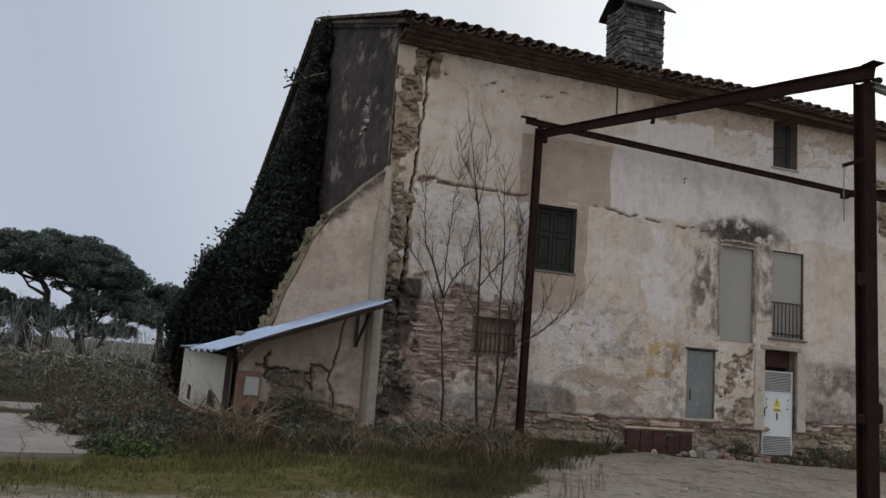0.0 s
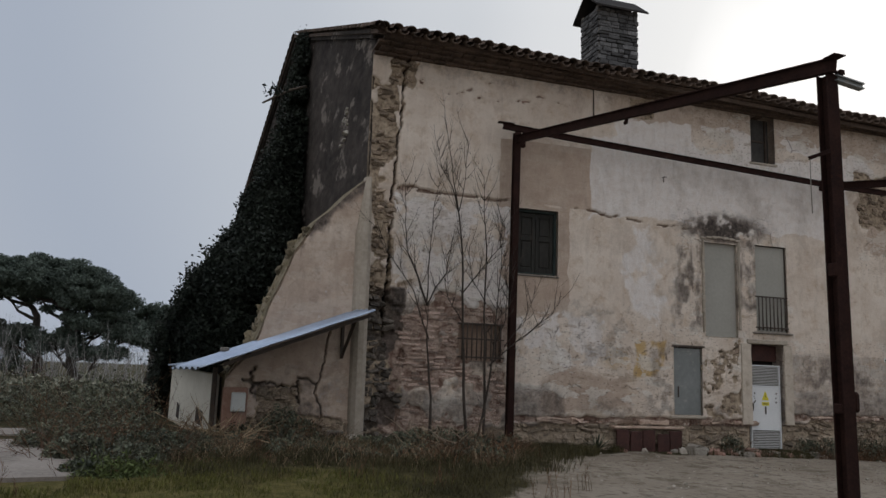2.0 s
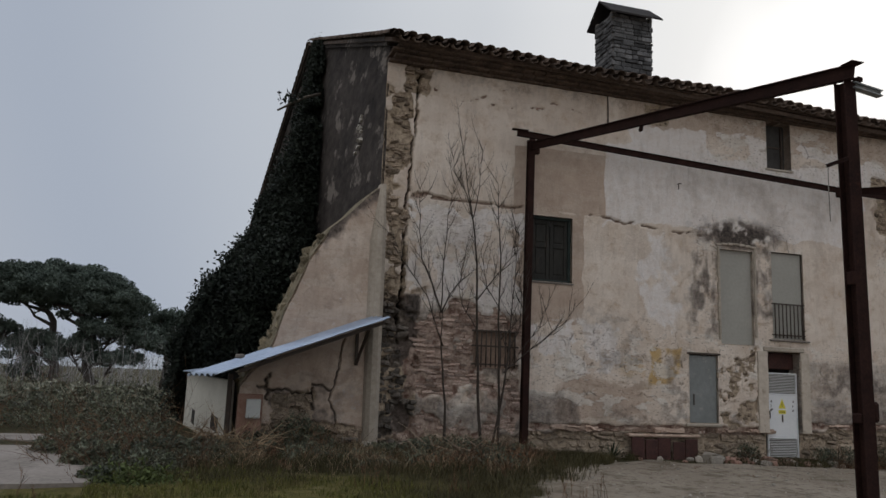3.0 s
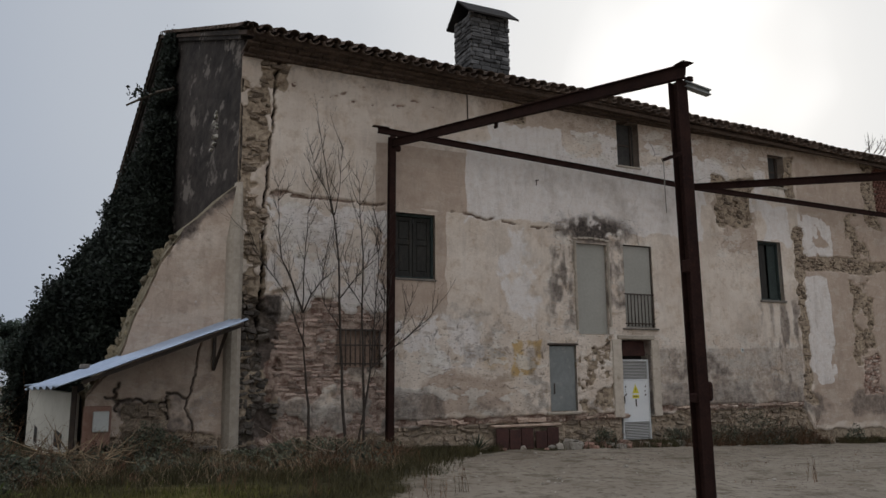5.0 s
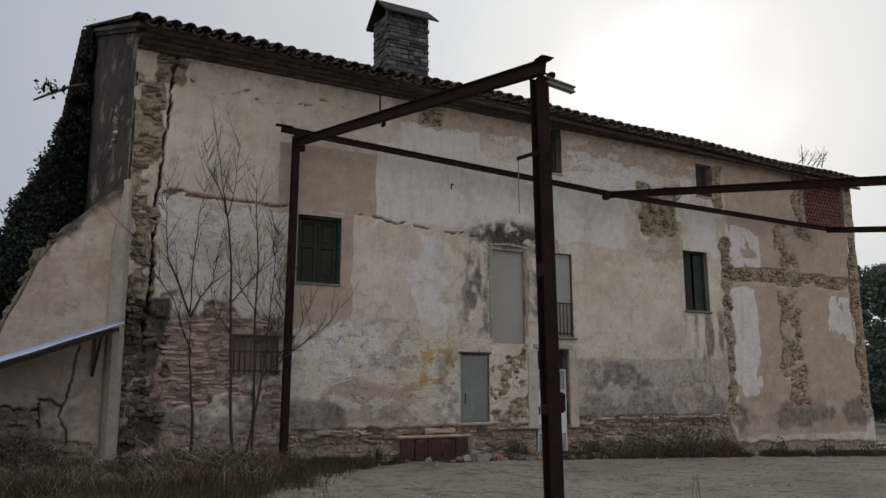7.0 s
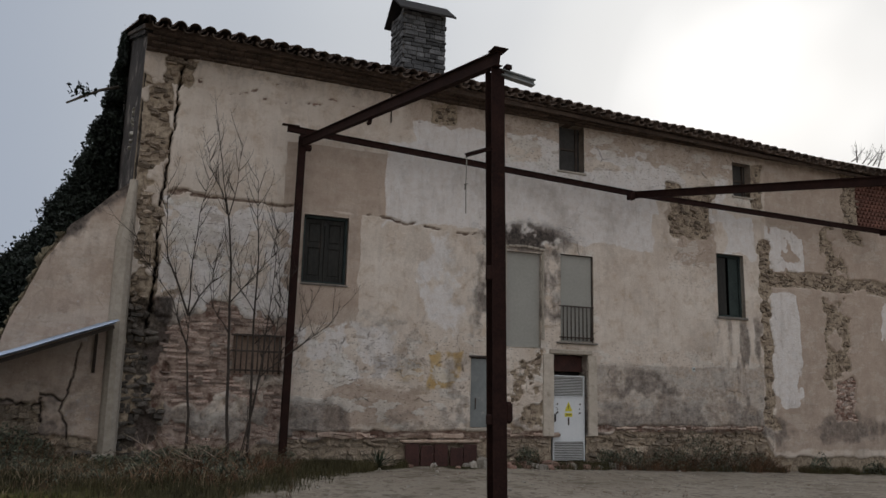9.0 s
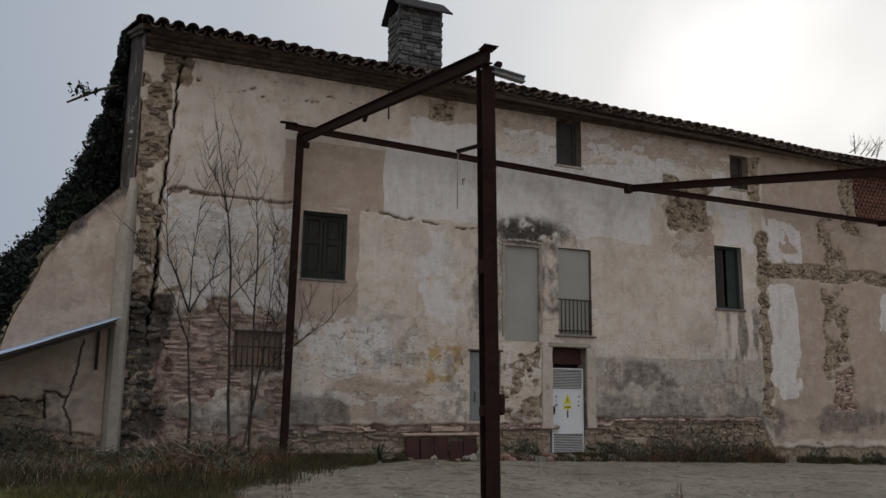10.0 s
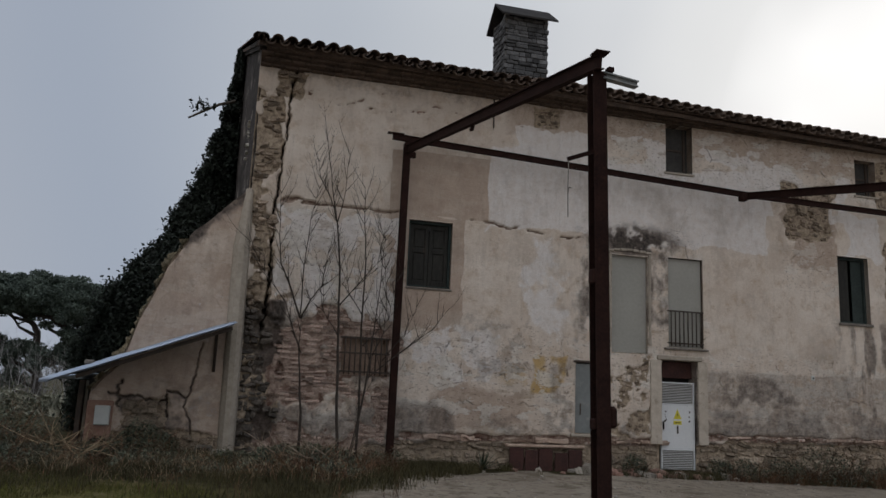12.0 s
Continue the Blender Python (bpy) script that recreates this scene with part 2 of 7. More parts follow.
    col = mixed(nt, math_node(nt, "MULTIPLY", torn(sa.outputs["Blue"], rag, 1.9, 0.22, 0.98), 0.93), col, grime_and_shade)
    rubble = mixed(nt, ranged(nt, n2, 0.36, 0.62), (0.19, 0.145, 0.108), (0.47, 0.385, 0.29))
    col = mixed(nt, torn(sa.outputs["Red"], rag, 0.8, 0.42, 0.60), col, rubble)
    brick = mixed(nt, ranged(nt, rag, 0.40, 0.60), (0.135, 0.078, 0.060), (0.46, 0.365, 0.305))
    col = mixed(nt, torn(sa.outputs["Green"], rag, 0.9, 0.40, 0.62), col, brick)
    # darkest coat: sooty patches, and the deep crack's shade painted near-black
    soot_and_shade = math_node(nt, "MULTIPLY", torn(sa.outputs["Blue"], rag, 1.4, 1.0, 1.5), 0.85)
    col = mixed(nt, soot_and_shade, col, mixed(nt, ranged(nt, n2, 0.4, 0.65), (0.028, 0.024, 0.022), (0.12, 0.10, 0.088)))
    nt.links.new(col, bsdf.inputs["Base Color"])
    bsdf.inputs["Roughness"].default_value = 0.95
    bsdf.inputs["Specular IOR Level"].default_value = 0.12
    relief = math_node(nt, "ADD", math_node(nt, "MULTIPLY", rag, 0.7), math_node(nt, "MULTIPLY_ADD", shell, 0.25, math_node(nt, "MULTIPLY", n2, 0.5)))
    bumped(nt, bsdf, relief, 0.9, 0.04)
    return m


PLASTER = facade_material()
DARK_PLASTER = surface("blackened_plaster", (0.020, 0.0175, 0.0165), (0.080, 0.068, 0.062), 0.7, 5, 0.95, bump=0.6, depth=0.04, accent=(0.185, 0.163, 0.146), accent_at=(0.565, 0.625), stretch=(1.5, 0.42, 0.75), gloss=0.1)
CORNER = surface("grimy_corner_plaster", (0.20, 0.17, 0.135), (0.42, 0.37, 0.30), 1.6, 12, 0.95, bump=0.6, depth=0.02, accent=(0.14, 0.12, 0.1), accent_at=(0.55, 0.65))
CREAM = surface("cream_plaster", (0.30, 0.262, 0.215), (0.43, 0.38, 0.32), 1.5, 12, 0.95, bump=0.6, depth=0.02, accent=(0.33, 0.28, 0.22), accent_at=(0.62, 0.75))
STONE = surface("rubble_stone", (0.14, 0.108, 0.08), (0.42, 0.34, 0.26), 5.0, 22, 0.95, bump=0.8, depth=0.03, accent=(0.46, 0.39, 0.31), accent_at=(0.55, 0.66), vary=0.4)
QUOIN = surface("pale_quoin_stone", (0.20, 0.15, 0.112), (0.48, 0.39, 0.30), 5.0, 20, 0.95, bump=0.8, depth=0.03, accent=(0.13, 0.095, 0.07), accent_at=(0.52, 0.62), vary=0.45)
MOSSY = surface("mossy_rubble", (0.09, 0.078, 0.045), (0.26, 0.215, 0.15), 4.0, 14, 0.95, bump=0.8, depth=0.03, vary=0.4)
PINK_LEDGE = surface("pinkish_broken_plaster", (0.26, 0.175, 0.135), (0.50, 0.40, 0.325), 2.5, 14, 0.95, bump=0.8, depth=0.03, accent=(0.17, 0.12, 0.095), accent_at=(0.56, 0.66), vary=0.25)
BROWN_STONE = surface("brown_rubble_stone", (0.10, 0.076, 0.058), (0.32, 0.25, 0.192), 5.0, 22, 0.95, bump=0.8, depth=0.03, accent=(0.42, 0.35, 0.28), accent_at=(0.58, 0.68), vary=0.4)
RENDER_BITS = surface("pale_bare_stone", (0.40, 0.37, 0.33), (0.56, 0.53, 0.48), 4, 20, 0.95)
JAMB = surface("worn_cream_render", (0.40, 0.345, 0.285), (0.56, 0.495, 0.42), 1.6, 12, 0.95, bump=0.6, depth=0.02, accent=(0.27, 0.22, 0.175), accent_at=(0.58, 0.68))
DARK_STONE = surface("soot_dark_stone", (0.04, 0.036, 0.033), (0.17, 0.145, 0.122), 3.0, 16, 0.9, bump=0.6, depth=0.02, vary=0.5)
BRICK = surface("old_brick", (0.17, 0.092, 0.070), (0.38, 0.245, 0.195), 5.0, 25, 0.95, bump=0.7, depth=0.015, accent=(0.54, 0.465, 0.405), accent_at=(0.46, 0.56), vary=0.5)
TILE = surface("clay_tile", (0.065, 0.048, 0.04), (0.17, 0.125, 0.10), 3.0, 22, 0.95, bump=0.5, depth=0.008, accent=(0.11, 0.11, 0.09), vary=0.4)
CORNICE = surface("dirty_cornice_brick", (0.055, 0.040, 0.033), (0.140, 0.100, 0.078), 2.5, 18, 0.95, bump=0.8, depth=0.02, accent=(0.22, 0.17, 0.135), accent_at=(0.60, 0.72), vary=0.2)
SLATE = surface("chimney_block", (0.05, 0.05, 0.052), (0.145, 0.145, 0.148), 4.0, 20, 0.9, bump=0.6, depth=0.012, vary=0.6)
MORTAR = surface("grey_mortar", (0.11, 0.10, 0.092), (0.24, 0.215, 0.185), 3.0, 30, 0.95)
DARK_METAL = surface("dark_flashing", (0.02, 0.019, 0.019), (0.045, 0.04, 0.038), 2.0, 20, 0.9, bump=0.3, gloss=0.1)
STEEL = surface("rusted_brown_steel", (0.015, 0.0085, 0.008), (0.036, 0.018, 0.0145), 3.0, 30, 0.9, bump=0.4, depth=0.004, accent=(0.046, 0.021, 0.015), accent_at=(0.6, 0.75), gloss=0.08)
TIN = surface("galvanised_sheet", (0.27, 0.33, 0.44), (0.39, 0.45, 0.55), 1.2, 12, 0.42, metal=0.55, bump=0.08, accent=(0.34, 0.33, 0.33), accent_at=(0.66, 0.76))
GREY_PANEL = surface("grey_render", (0.30, 0.295, 0.265), (0.36, 0.35, 0.32), 0.8, 14, 0.9, bump=0.15)
GREY_STEEL = surface("grey_painted_sheet", (0.165, 0.178, 0.178), (0.235, 0.248, 0.245), 1.5, 8, 0.6, metal=0.2, bump=0.1, accent=(0.32, 0.31, 0.29))
WHITE_PAINT = surface("white_painted_steel", (0.62, 0.64, 0.66), (0.74, 0.75, 0.76), 1.5, 20, 0.5, bump=0.05, accent=(0.42, 0.38, 0.34), accent_at=(0.68, 0.74))
LOUVRE = surface("grey_louvre_steel", (0.40, 0.40, 0.39), (0.52, 0.51, 0.49), 2, 20, 0.6, bump=0.1)
GREEN_WOOD = surface("flaking_green_shutter", (0.014, 0.014, 0.013), (0.042, 0.040, 0.035), 2.0, 18, 0.8, bump=0.3, accent=(0.06, 0.045, 0.035), stretch=(1, 1, 0.3))
GREEN_FRAME = surface("green_painted_frame", (0.020, 0.029, 0.028), (0.044, 0.058, 0.054), 3.0, 18, 0.8, bump=0.3)
# near-black base colour paints in the shade inside openings
DARK_VOID = surface("painted_interior_shade", (0.02, 0.019, 0.018), (0.035, 0.03, 0.028), 2, 10, 0.95)
IRON = surface("old_iron", (0.05, 0.042, 0.038), (0.10, 0.075, 0.06), 4, 30, 0.7, metal=0.3)
BAL_IRON = surface("dusty_grey_iron", (0.16, 0.15, 0.13), (0.24, 0.22, 0.19), 4, 30, 0.8)
RED_BOARD = surface("dark_red_board", (0.035, 0.018, 0.016), (0.085, 0.036, 0.030), 3, 20, 0.8, accent=(0.2, 0.16, 0.13), accent_at=(0.66, 0.74))
YELLOW = surface("yellow_sign_paint", (0.55, 0.47, 0.03), (0.66, 0.58, 0.06), 3, 20, 0.5, bump=0)
BLACK = surface("black_paint", (0.015, 0.015, 0.015), (0.03, 0.03, 0.03), 3, 20, 0.6, bump=0)
BARK = surface("grey_brown_bark", (0.06, 0.05, 0.042), (0.14, 0.115, 0.09), 6, 40, 0.95, bump=0.5, depth=0.005)
PINE_BARK = surface("pine_bark", (0.05, 0.043, 0.04), (0.10, 0.085, 0.078), 3, 14, 0.95, bump=0.5, depth=0.02)
# needle green lifted towards grey, with the misty distance painted in
PINE_LEAF = surface("haze_greyed_needles", (0.062, 0.082, 0.070), (0.120, 0.148, 0.122), 0.5, 3, 0.9, bump=0, vary=0.3)
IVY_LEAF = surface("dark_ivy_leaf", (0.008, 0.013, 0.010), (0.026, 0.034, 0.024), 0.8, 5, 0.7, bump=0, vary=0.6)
BRAMBLE = surface("bramble_leaf", (0.036, 0.045, 0.029), (0.135, 0.142, 0.096), 0.8, 5, 0.55, bump=0, accent=(0.12, 0.070, 0.046), accent_at=(0.66, 0.80), vary=0.7)
NETTLE = surface("bright_green_weed", (0.042, 0.058, 0.017), (0.100, 0.122, 0.038), 0.9, 6, 0.8, bump=0, vary=0.5)
STRAW = surface("pale_straw", (0.16, 0.115, 0.068), (0.34, 0.265, 0.175), 1.0, 8, 0.9, bump=0, vary=0.4)
DRY_STEM = surface("dry_stem", (0.036, 0.020, 0.013), (0.185, 0.105, 0.060), 1.0, 8, 0.95, bump=0, vary=0.75)
GRASS = surface("winter_grass", (0.026, 0.025, 0.011), (0.088, 0.074, 0.032), 0.5, 5, 0.9, bump=0, accent=(0.075, 0.056, 0.030), accent_at=(0.55, 0.7), vary=0.4)
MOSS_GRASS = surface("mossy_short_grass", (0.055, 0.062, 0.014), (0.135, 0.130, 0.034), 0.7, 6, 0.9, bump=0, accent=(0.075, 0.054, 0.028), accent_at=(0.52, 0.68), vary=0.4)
CONCRETE = surface("stained_concrete", (0.17, 0.146, 0.127), (0.29, 0.256, 0.226), 0.8, 12, 0.9, bump=0.4, accent=(0.12, 0.105, 0.085))
PINK_BRICK = surface("pinkish_brick", (0.30, 0.16, 0.12), (0.42, 0.28, 0.22), 3, 20, 0.95, bump=0.5, vary=0.25)
BOX_WHITE = surface("pale_plastic", (0.50, 0.52, 0.51), (0.58, 0.60, 0.58), 3, 20, 0.6, bump=0)


# ---- ground ----
def ground_z(x, y):
    x, y = np.asarray(x, float), np.asarray(y, float)
    at_wall = np.interp(x, [-6, 0, 4, 9, 16, 24, 40], [0.20, 0.22, 0.10, 0.05, -0.15, -0.42, -0.6])
    t = smooth(-7, -1, y)
    back = smooth(12, 60, y)
    return (0.02 * (1 - t) + at_wall * t) * (1 - back) - 0.3 * back


def gz(x, y):
    return float(ground_z(x, y))


def grass_amount(x, y):
    """How green the ground is: the verge before the wall, and the field to the west."""
    n = fbm(x, y, 1.6, 3)
    edge = np.interp(y, [-16, -9, -7, -6.3, -5.2, -3.7, -1.6, 0.2], [-30, -3, 0.9, 1.3, 2.0, 2.8, 3.3, 3.6])
    verge = smooth(0.5, -0.5, x - edge + (n - 0.5) * 2.2) * smooth(-8.4, -6.4, y + (n - 0.5) * 3.0 - 0.45 * smooth(-2.4, -4.6, x))
    skirt = smooth(-1.1, -0.4, y + (n - 0.5) * 1.1) * smooth(0.44, 0.6, fbm(x, y, 0.9, 5) + 0.08)
    west = smooth(-4.2, -6.5, x) * smooth(2, 6, y)
    return np.clip(np.maximum(np.maximum(verge, skirt), west), 0, 1)


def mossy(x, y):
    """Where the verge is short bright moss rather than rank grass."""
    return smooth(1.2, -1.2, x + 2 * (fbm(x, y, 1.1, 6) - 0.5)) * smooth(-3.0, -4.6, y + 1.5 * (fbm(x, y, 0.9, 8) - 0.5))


def ground_material():
    m, nt, bsdf = nodes_of("yard_ground")
    a = nt.nodes.new("ShaderNodeAttribute")
    a.attribute_name = "green"
    n1, n2, n3 = noised(nt, 0.35, 5), noised(nt, 6, 8, 0.7), noised(nt, 34, 6, 0.75)
    dirt = mixed(nt, ranged(nt, n1, 0.35, 0.65), (0.235, 0.198, 0.155), (0.33, 0.285, 0.23))
    dirt = mixed(nt, ranged(nt, n2, 0.52, 0.64), dirt, (0.13, 0.105, 0.078))
    dirt = mixed(nt, ranged(nt, noised(nt, 1.3, 9, 0.75), 0.52, 0.64), dirt, (0.145, 0.118, 0.088))
    dirt = mixed(nt, ranged(nt, n3, 0.6, 0.75), dirt, (0.30, 0.27, 0.235))
    turf = mixed(nt, ranged(nt, n2, 0.35, 0.65), (0.024, 0.022, 0.010), (0.066, 0.056, 0.026))
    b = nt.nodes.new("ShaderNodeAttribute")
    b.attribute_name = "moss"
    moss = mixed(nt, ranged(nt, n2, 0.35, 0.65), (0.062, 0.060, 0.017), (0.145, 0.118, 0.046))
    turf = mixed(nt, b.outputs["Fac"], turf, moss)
    rim = ranged(nt, math_node(nt, "MULTIPLY_ADD", math_node(nt, "SUBTRACT", noised(nt, 1.8, 9, 0.75), 0.5), 2.2, a.outputs["Fac"]), 0.2, 0.8)
    nt.links.new(mixed(nt, rim, dirt, turf), bsdf.inputs["Base Color"])
    bsdf.inputs["Roughness"].default_value = 0.97
    bsdf.inputs["Specular IOR Level"].default_value = 0.1
    bumped(nt, bsdf, math_node(nt, "ADD", n2, n3), 0.8, 0.04)
    return m


def build_ground():
    near_x, near_y = np.arange(-12, 30.01, 0.16), np.arange(-18, 6.01, 0.16)
    xs = np.concatenate([[-900, -400, -180, -90, -45, -25, -16], near_x, [36, 50, 80, 150, 350, 900]])
    ys = np.concatenate([[-900, -300, -120, -60, -35, -24], near_y, [9, 14, 22, 32, 45, 65, 100, 180, 400, 900]])
    X, Y = np.meshgrid(xs, ys)
    Z = ground_z(X, Y) + 0.035 * (fbm(X, Y, 1.2, 9) - 0.5) + 0.02 * (fbm(X, Y, 0.35, 11) - 0.5)
    ny, nx = X.shape
    faces = [(j * nx + i, j * nx + i + 1, (j + 1) * nx + i + 1, (j + 1) * nx + i) for j in range(ny - 1) for i in range(nx - 1)]
    me = raw("ground", np.stack([X.ravel(), Y.ravel(), Z.ravel()], 1), faces, True)
    att = me.attributes.new("green", "FLOAT", "POINT")
    att.data.foreach_set("value", grass_amount(X, Y).ravel().astype(np.float32))
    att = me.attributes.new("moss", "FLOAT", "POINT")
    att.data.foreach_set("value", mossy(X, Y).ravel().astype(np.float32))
    ob = part("ground", me, ground_material())
    tagged(ob, "pale trodden dirt yard with a grassy verge", "ground", kind="structure")


build_ground()

# ---- the facade ----
OPENINGS = {  # x0, x1, z0, z1, depth of the reveal
    "shutter": (3.9, 4.93, 4.05, 5.60, 0.16),
    "grille": (2.55, 3.58, 2.0, 2.85, 0.25),
    "sealed": (9.0, 9.96, 2.85, 5.22, 0.10),
    "balcony": (10.53, 11.5, 3.05, 5.28, 0.10),
    "sheet_door": (8.07, 8.88, 0.92, 2.55, 0.10),
    "meter_door": (10.32, 11.31, 0.10, 2.72, 0.35),
    "tall_window": (15.58, 16.55, 3.97, 5.75, 0.18),
    "attic_a": (10.5, 11.26, 7.5, 8.77, 0.25),
    "attic_b": (16.3, 16.98, 7.5, 8.5, 0.25),
}
WALL_X0, WALL_X1, WALL_TOP = 0.27, 23.75, 8.82


def rect(x, z, x0, x1, z0, z1, edge=0.03, rough=0.2, seed=1, size=0.7):
    d = np.minimum(np.minimum(x - x0, x1 - x), np.minimum(z - z0, z1 - z))
    return smooth(-edge, edge, d + rough * 2 * (fbm(x, z, size, seed, 5) - 0.5))


def masks(x, z):
    """stone, brick, dirt with painted crack shade, tan, white, ochre over the facade, how deep the coat has fallen
    away, and how flaky it is.
    """
    mx = np.maximum
    n = fbm(x, z, 0.5, 21, 5)
    stone = rect(x, z, 0.0, 0.95, -1, 8.3, 0.04, 0.22, 1) * smooth(0.48, 0.54, fbm(x, z, 0.42, 2, 4) + 0.13 * np.exp(-((z - 7.6) / 0.8) ** 2) + 0.16 * smooth(5.0, 3.2, z))
    stone = mx(stone, rect(x, z, 0.1, 1.25, -1, 3.0, 0.05, 0.3, 3))
    stone = mx(stone, rect(x, z, 0.75, 1.35, 8.2, 8.75, 0.04, 0.25, 4, 0.3))
    plinth = np.interp(x, [0, 3.6, 3.8, 12, 12.2, 17, 17.4, 24], [0.6, 0.55, 0.66, 0.7, 0.86, 0.86, 0.2, 0.0])
    stone = mx(stone, smooth(-0.04, 0.04, plinth - z + 0.22 * (n - 0.5)))
    stone = mx(stone, rect(x, z, 8.92, 10.05, 0.5, 2.8, 0.05, 0.35, 6, 0.4) * smooth(0.50, 0.54, fbm(x, z, 0.26, 7)))
    stone = mx(stone, rect(x, z, 14.1, 15.5, 6.3, 7.5, 0.04, 0.45, 9, 0.7))
    stone = mx(stone, rect(x, z, 6.85, 7.6, 8.15, 8.75, 0.04, 0.2, 10))
    stone = mx(stone, rect(x, z, 17.1, 17.55, 1.0, 6.3, 0.04, 0.24, 11, 0.4))
    stone = mx(stone, rect(x, z, 17.5, 23.6, 4.95, 5.42, 0.04, 0.12, 12, 0.5) * smooth(0.3, 0.36, fbm(x, z, 1.0, 13)))
    stone = mx(stone, rect(x, z, 19.55, 20.55, 2.2, 7.0, 0.05, 0.45, 14, 0.5) * smooth(0.36, 0.5, fbm(x, z, 0.6, 29)))
    stone = mx(stone, rect(x, z, 23.2, 24.5, 1.0, 8.8, 0.04, 0.3, 15, 0.8))
    stone = mx(stone, rect(x, z, 20.7, 21.35, 6.5, 8.75, 0.04, 0.25, 16, 0.5))
    stone = mx(stone, rect(x, z, 17.0, 17.4, 7.2, 8.5, 0.04, 0.12, 17, 0.5))
    brick = rect(x, z, 0.95, 3.75, 0.45, 3.30, 0.06, 0.40, 18, 0.5) * smooth(0.31, 0.45, fbm(x, z, 0.7, 19, 5))
    line = 5.74 + 0.16 * (fbm(x, z * 0, 0.45, 20, 5) - 0.5) - np.clip(x - 5.0, 0, 4) * 0.065
    band = np.exp(-((z - line) / np.interp(x, [0.9, 1.6, 3.5, 3.7, 5.2, 5.4, 8.5, 9], [0.10, 0.042, 0.030, 0.0005, 0.0005, 0.030, 0.020, 0.0005])) ** 2)
    band = band * (0.35 + 0.9 * smooth(0.36, 0.58, fbm(x, z * 2.5, 0.22, 112, 4))) * smooth(0.9, 1.0, x) * smooth(8.7, 8.4, x)
    brick = mx(brick, 0.9 * smooth(0.35, 0.6, band))
    brick = mx(brick, rect(x, z, 3.9, 10.2, 0.66, 0.82, 0.03, 0.10, 22, 0.4))
    brick = mx(brick, rect(x, z, 11.4, 17.0, 0.84, 0.98, 0.03, 0.09, 28, 0.4))
    brick = mx(brick, rect(x, z, 19.85, 20.6, 1.15, 2.25, 0.04, 0.25, 23, 0.5))
    brick = mx(brick, rect(x, z, 21.3, 23.3, 7.0, 9, 0.02, 0.02, 24))
    nick = rect(x, z, 1.4, 8.0, 8.15, 8.7, 0.05, 0.2, 25) * smooth(0.66, 0.7, fbm(x, z * 3, 0.5, 26, 4))
    brick = mx(brick, nick)
    rift = np.exp(-((x - np.interp(z, [0, 3.4, 4.3, 5.2, 6.2, 7.4, 8.7], [0.80, 0.82, 0.90, 0.84, 0.93, 0.98, 1.07]) - 0.16 * (fbm(z, z * 0, 0.30, 27, 5) - 0.5) - 0.09 * (fbm(z, z * 0, 0.06, 152, 2) - 0.5)) / (0.016 + 0.06 * np.maximum(fbm(z, z * 0, 0.16, 79, 2) - 0.42, -0.12))) ** 2) * smooth(2.2, 3.0, z)
    stone = np.maximum(stone * (1 - smooth(0.3, 0.7, rift)), 0)
    grime_and_shade = 0.8 * smooth(0.40, 0.62, fbm(x, z, 1.1, 30, 6) + 0.3 * np.exp(-((z - 0.95) / 0.5) ** 2) - 0.16) * np.exp(-np.maximum(z - 1.3, 0) / 0.7)
    grime_and_shade = mx(grime_and_shade, 2.3 * np.exp(-(((x - 9.6) / 1.15) ** 2 + ((z - 5.6) / 0.36) ** 2) * 1.1) * smooth(0.15, 0.5, fbm(x, z, 0.3, 31)))
    grime_and_shade = mx(grime_and_shade, 0.95 * rect(x, z, 8.1, 9.0, 3.0, 5.3, 0.3, 0.3, 32) * smooth(0.42, 0.6, fbm(x, z * 0.5, 0.35, 33)))
    grime_and_shade = mx(grime_and_shade, 0.9 * rect(x, z, 9.9, 10.55, 3.6, 5.6, 0.2, 0.2, 34) * smooth(0.35, 0.6, fbm(x, z * 0.5, 0.35, 35)))
    grime_and_shade = mx(grime_and_shade, 0.8 * rect(x, z, 15.5, 17.3, 0.9, 4.0, 0.3, 0.25, 36) * smooth(0.36, 0.6, fbm(x * 2, z * 0.5, 0.5, 37)))
    grime_and_shade = mx(grime_and_shade, 0.75 * rect(x, z, 11.6, 17.2, 0.7, 1.75, 0.3, 0.3, 38) * smooth(0.34, 0.58, fbm(x, z * 0.6, 0.7, 39)))
    grime_and_shade = mx(grime_and_shade, 0.50 * rect(x, z, 11.5, 17.1, 1.0, 2.55, 0.04, 0.10, 46, 0.8))
    grime_and_shade = mx(grime_and_shade, 0.85 * rect(x, z, 11.6, 14.4, 1.6, 2.45, 0.25, 0.3, 141, 0.9) * smooth(0.44, 0.6, fbm(x, z, 0.8, 142, 5)))
    grime_and_shade = mx(grime_and_shade, 0.38 * smooth(8.35, 8.8, z + 0.5 * (fbm(x, z, 0.6, 143, 5) - 0.5)))
    # dark of the recessed beam line, painted in with the dirt colour
    grime_and_shade = mx(grime_and_shade, 0.75 * smooth(0.3, 0.6, band))
    grime_and_shade = mx(grime_and_shade, 1.7 * rect(x, z, 0.2, 1.25, -0.5, 3.5, 0.1, 0.2, 108) * smooth(0.33, 0.52, fbm(x, z, 0.4, 109)))
    grime_and_shade = mx(grime_and_shade, 0.85 * rect(x, z, 0.9, 3.6, 0.3, 3.3, 0.3, 0.3, 47) * smooth(0.38, 0.62, fbm(x, z, 0.6, 48, 5)))
    grime_and_shade = mx(grime_and_shade, 0.6 * rect(x, z, 7.3, 8.1, 0.8, 2.6, 0.2, 0.2, 40) * smooth(0.42, 0.58, fbm(x, z, 0.35, 41)))
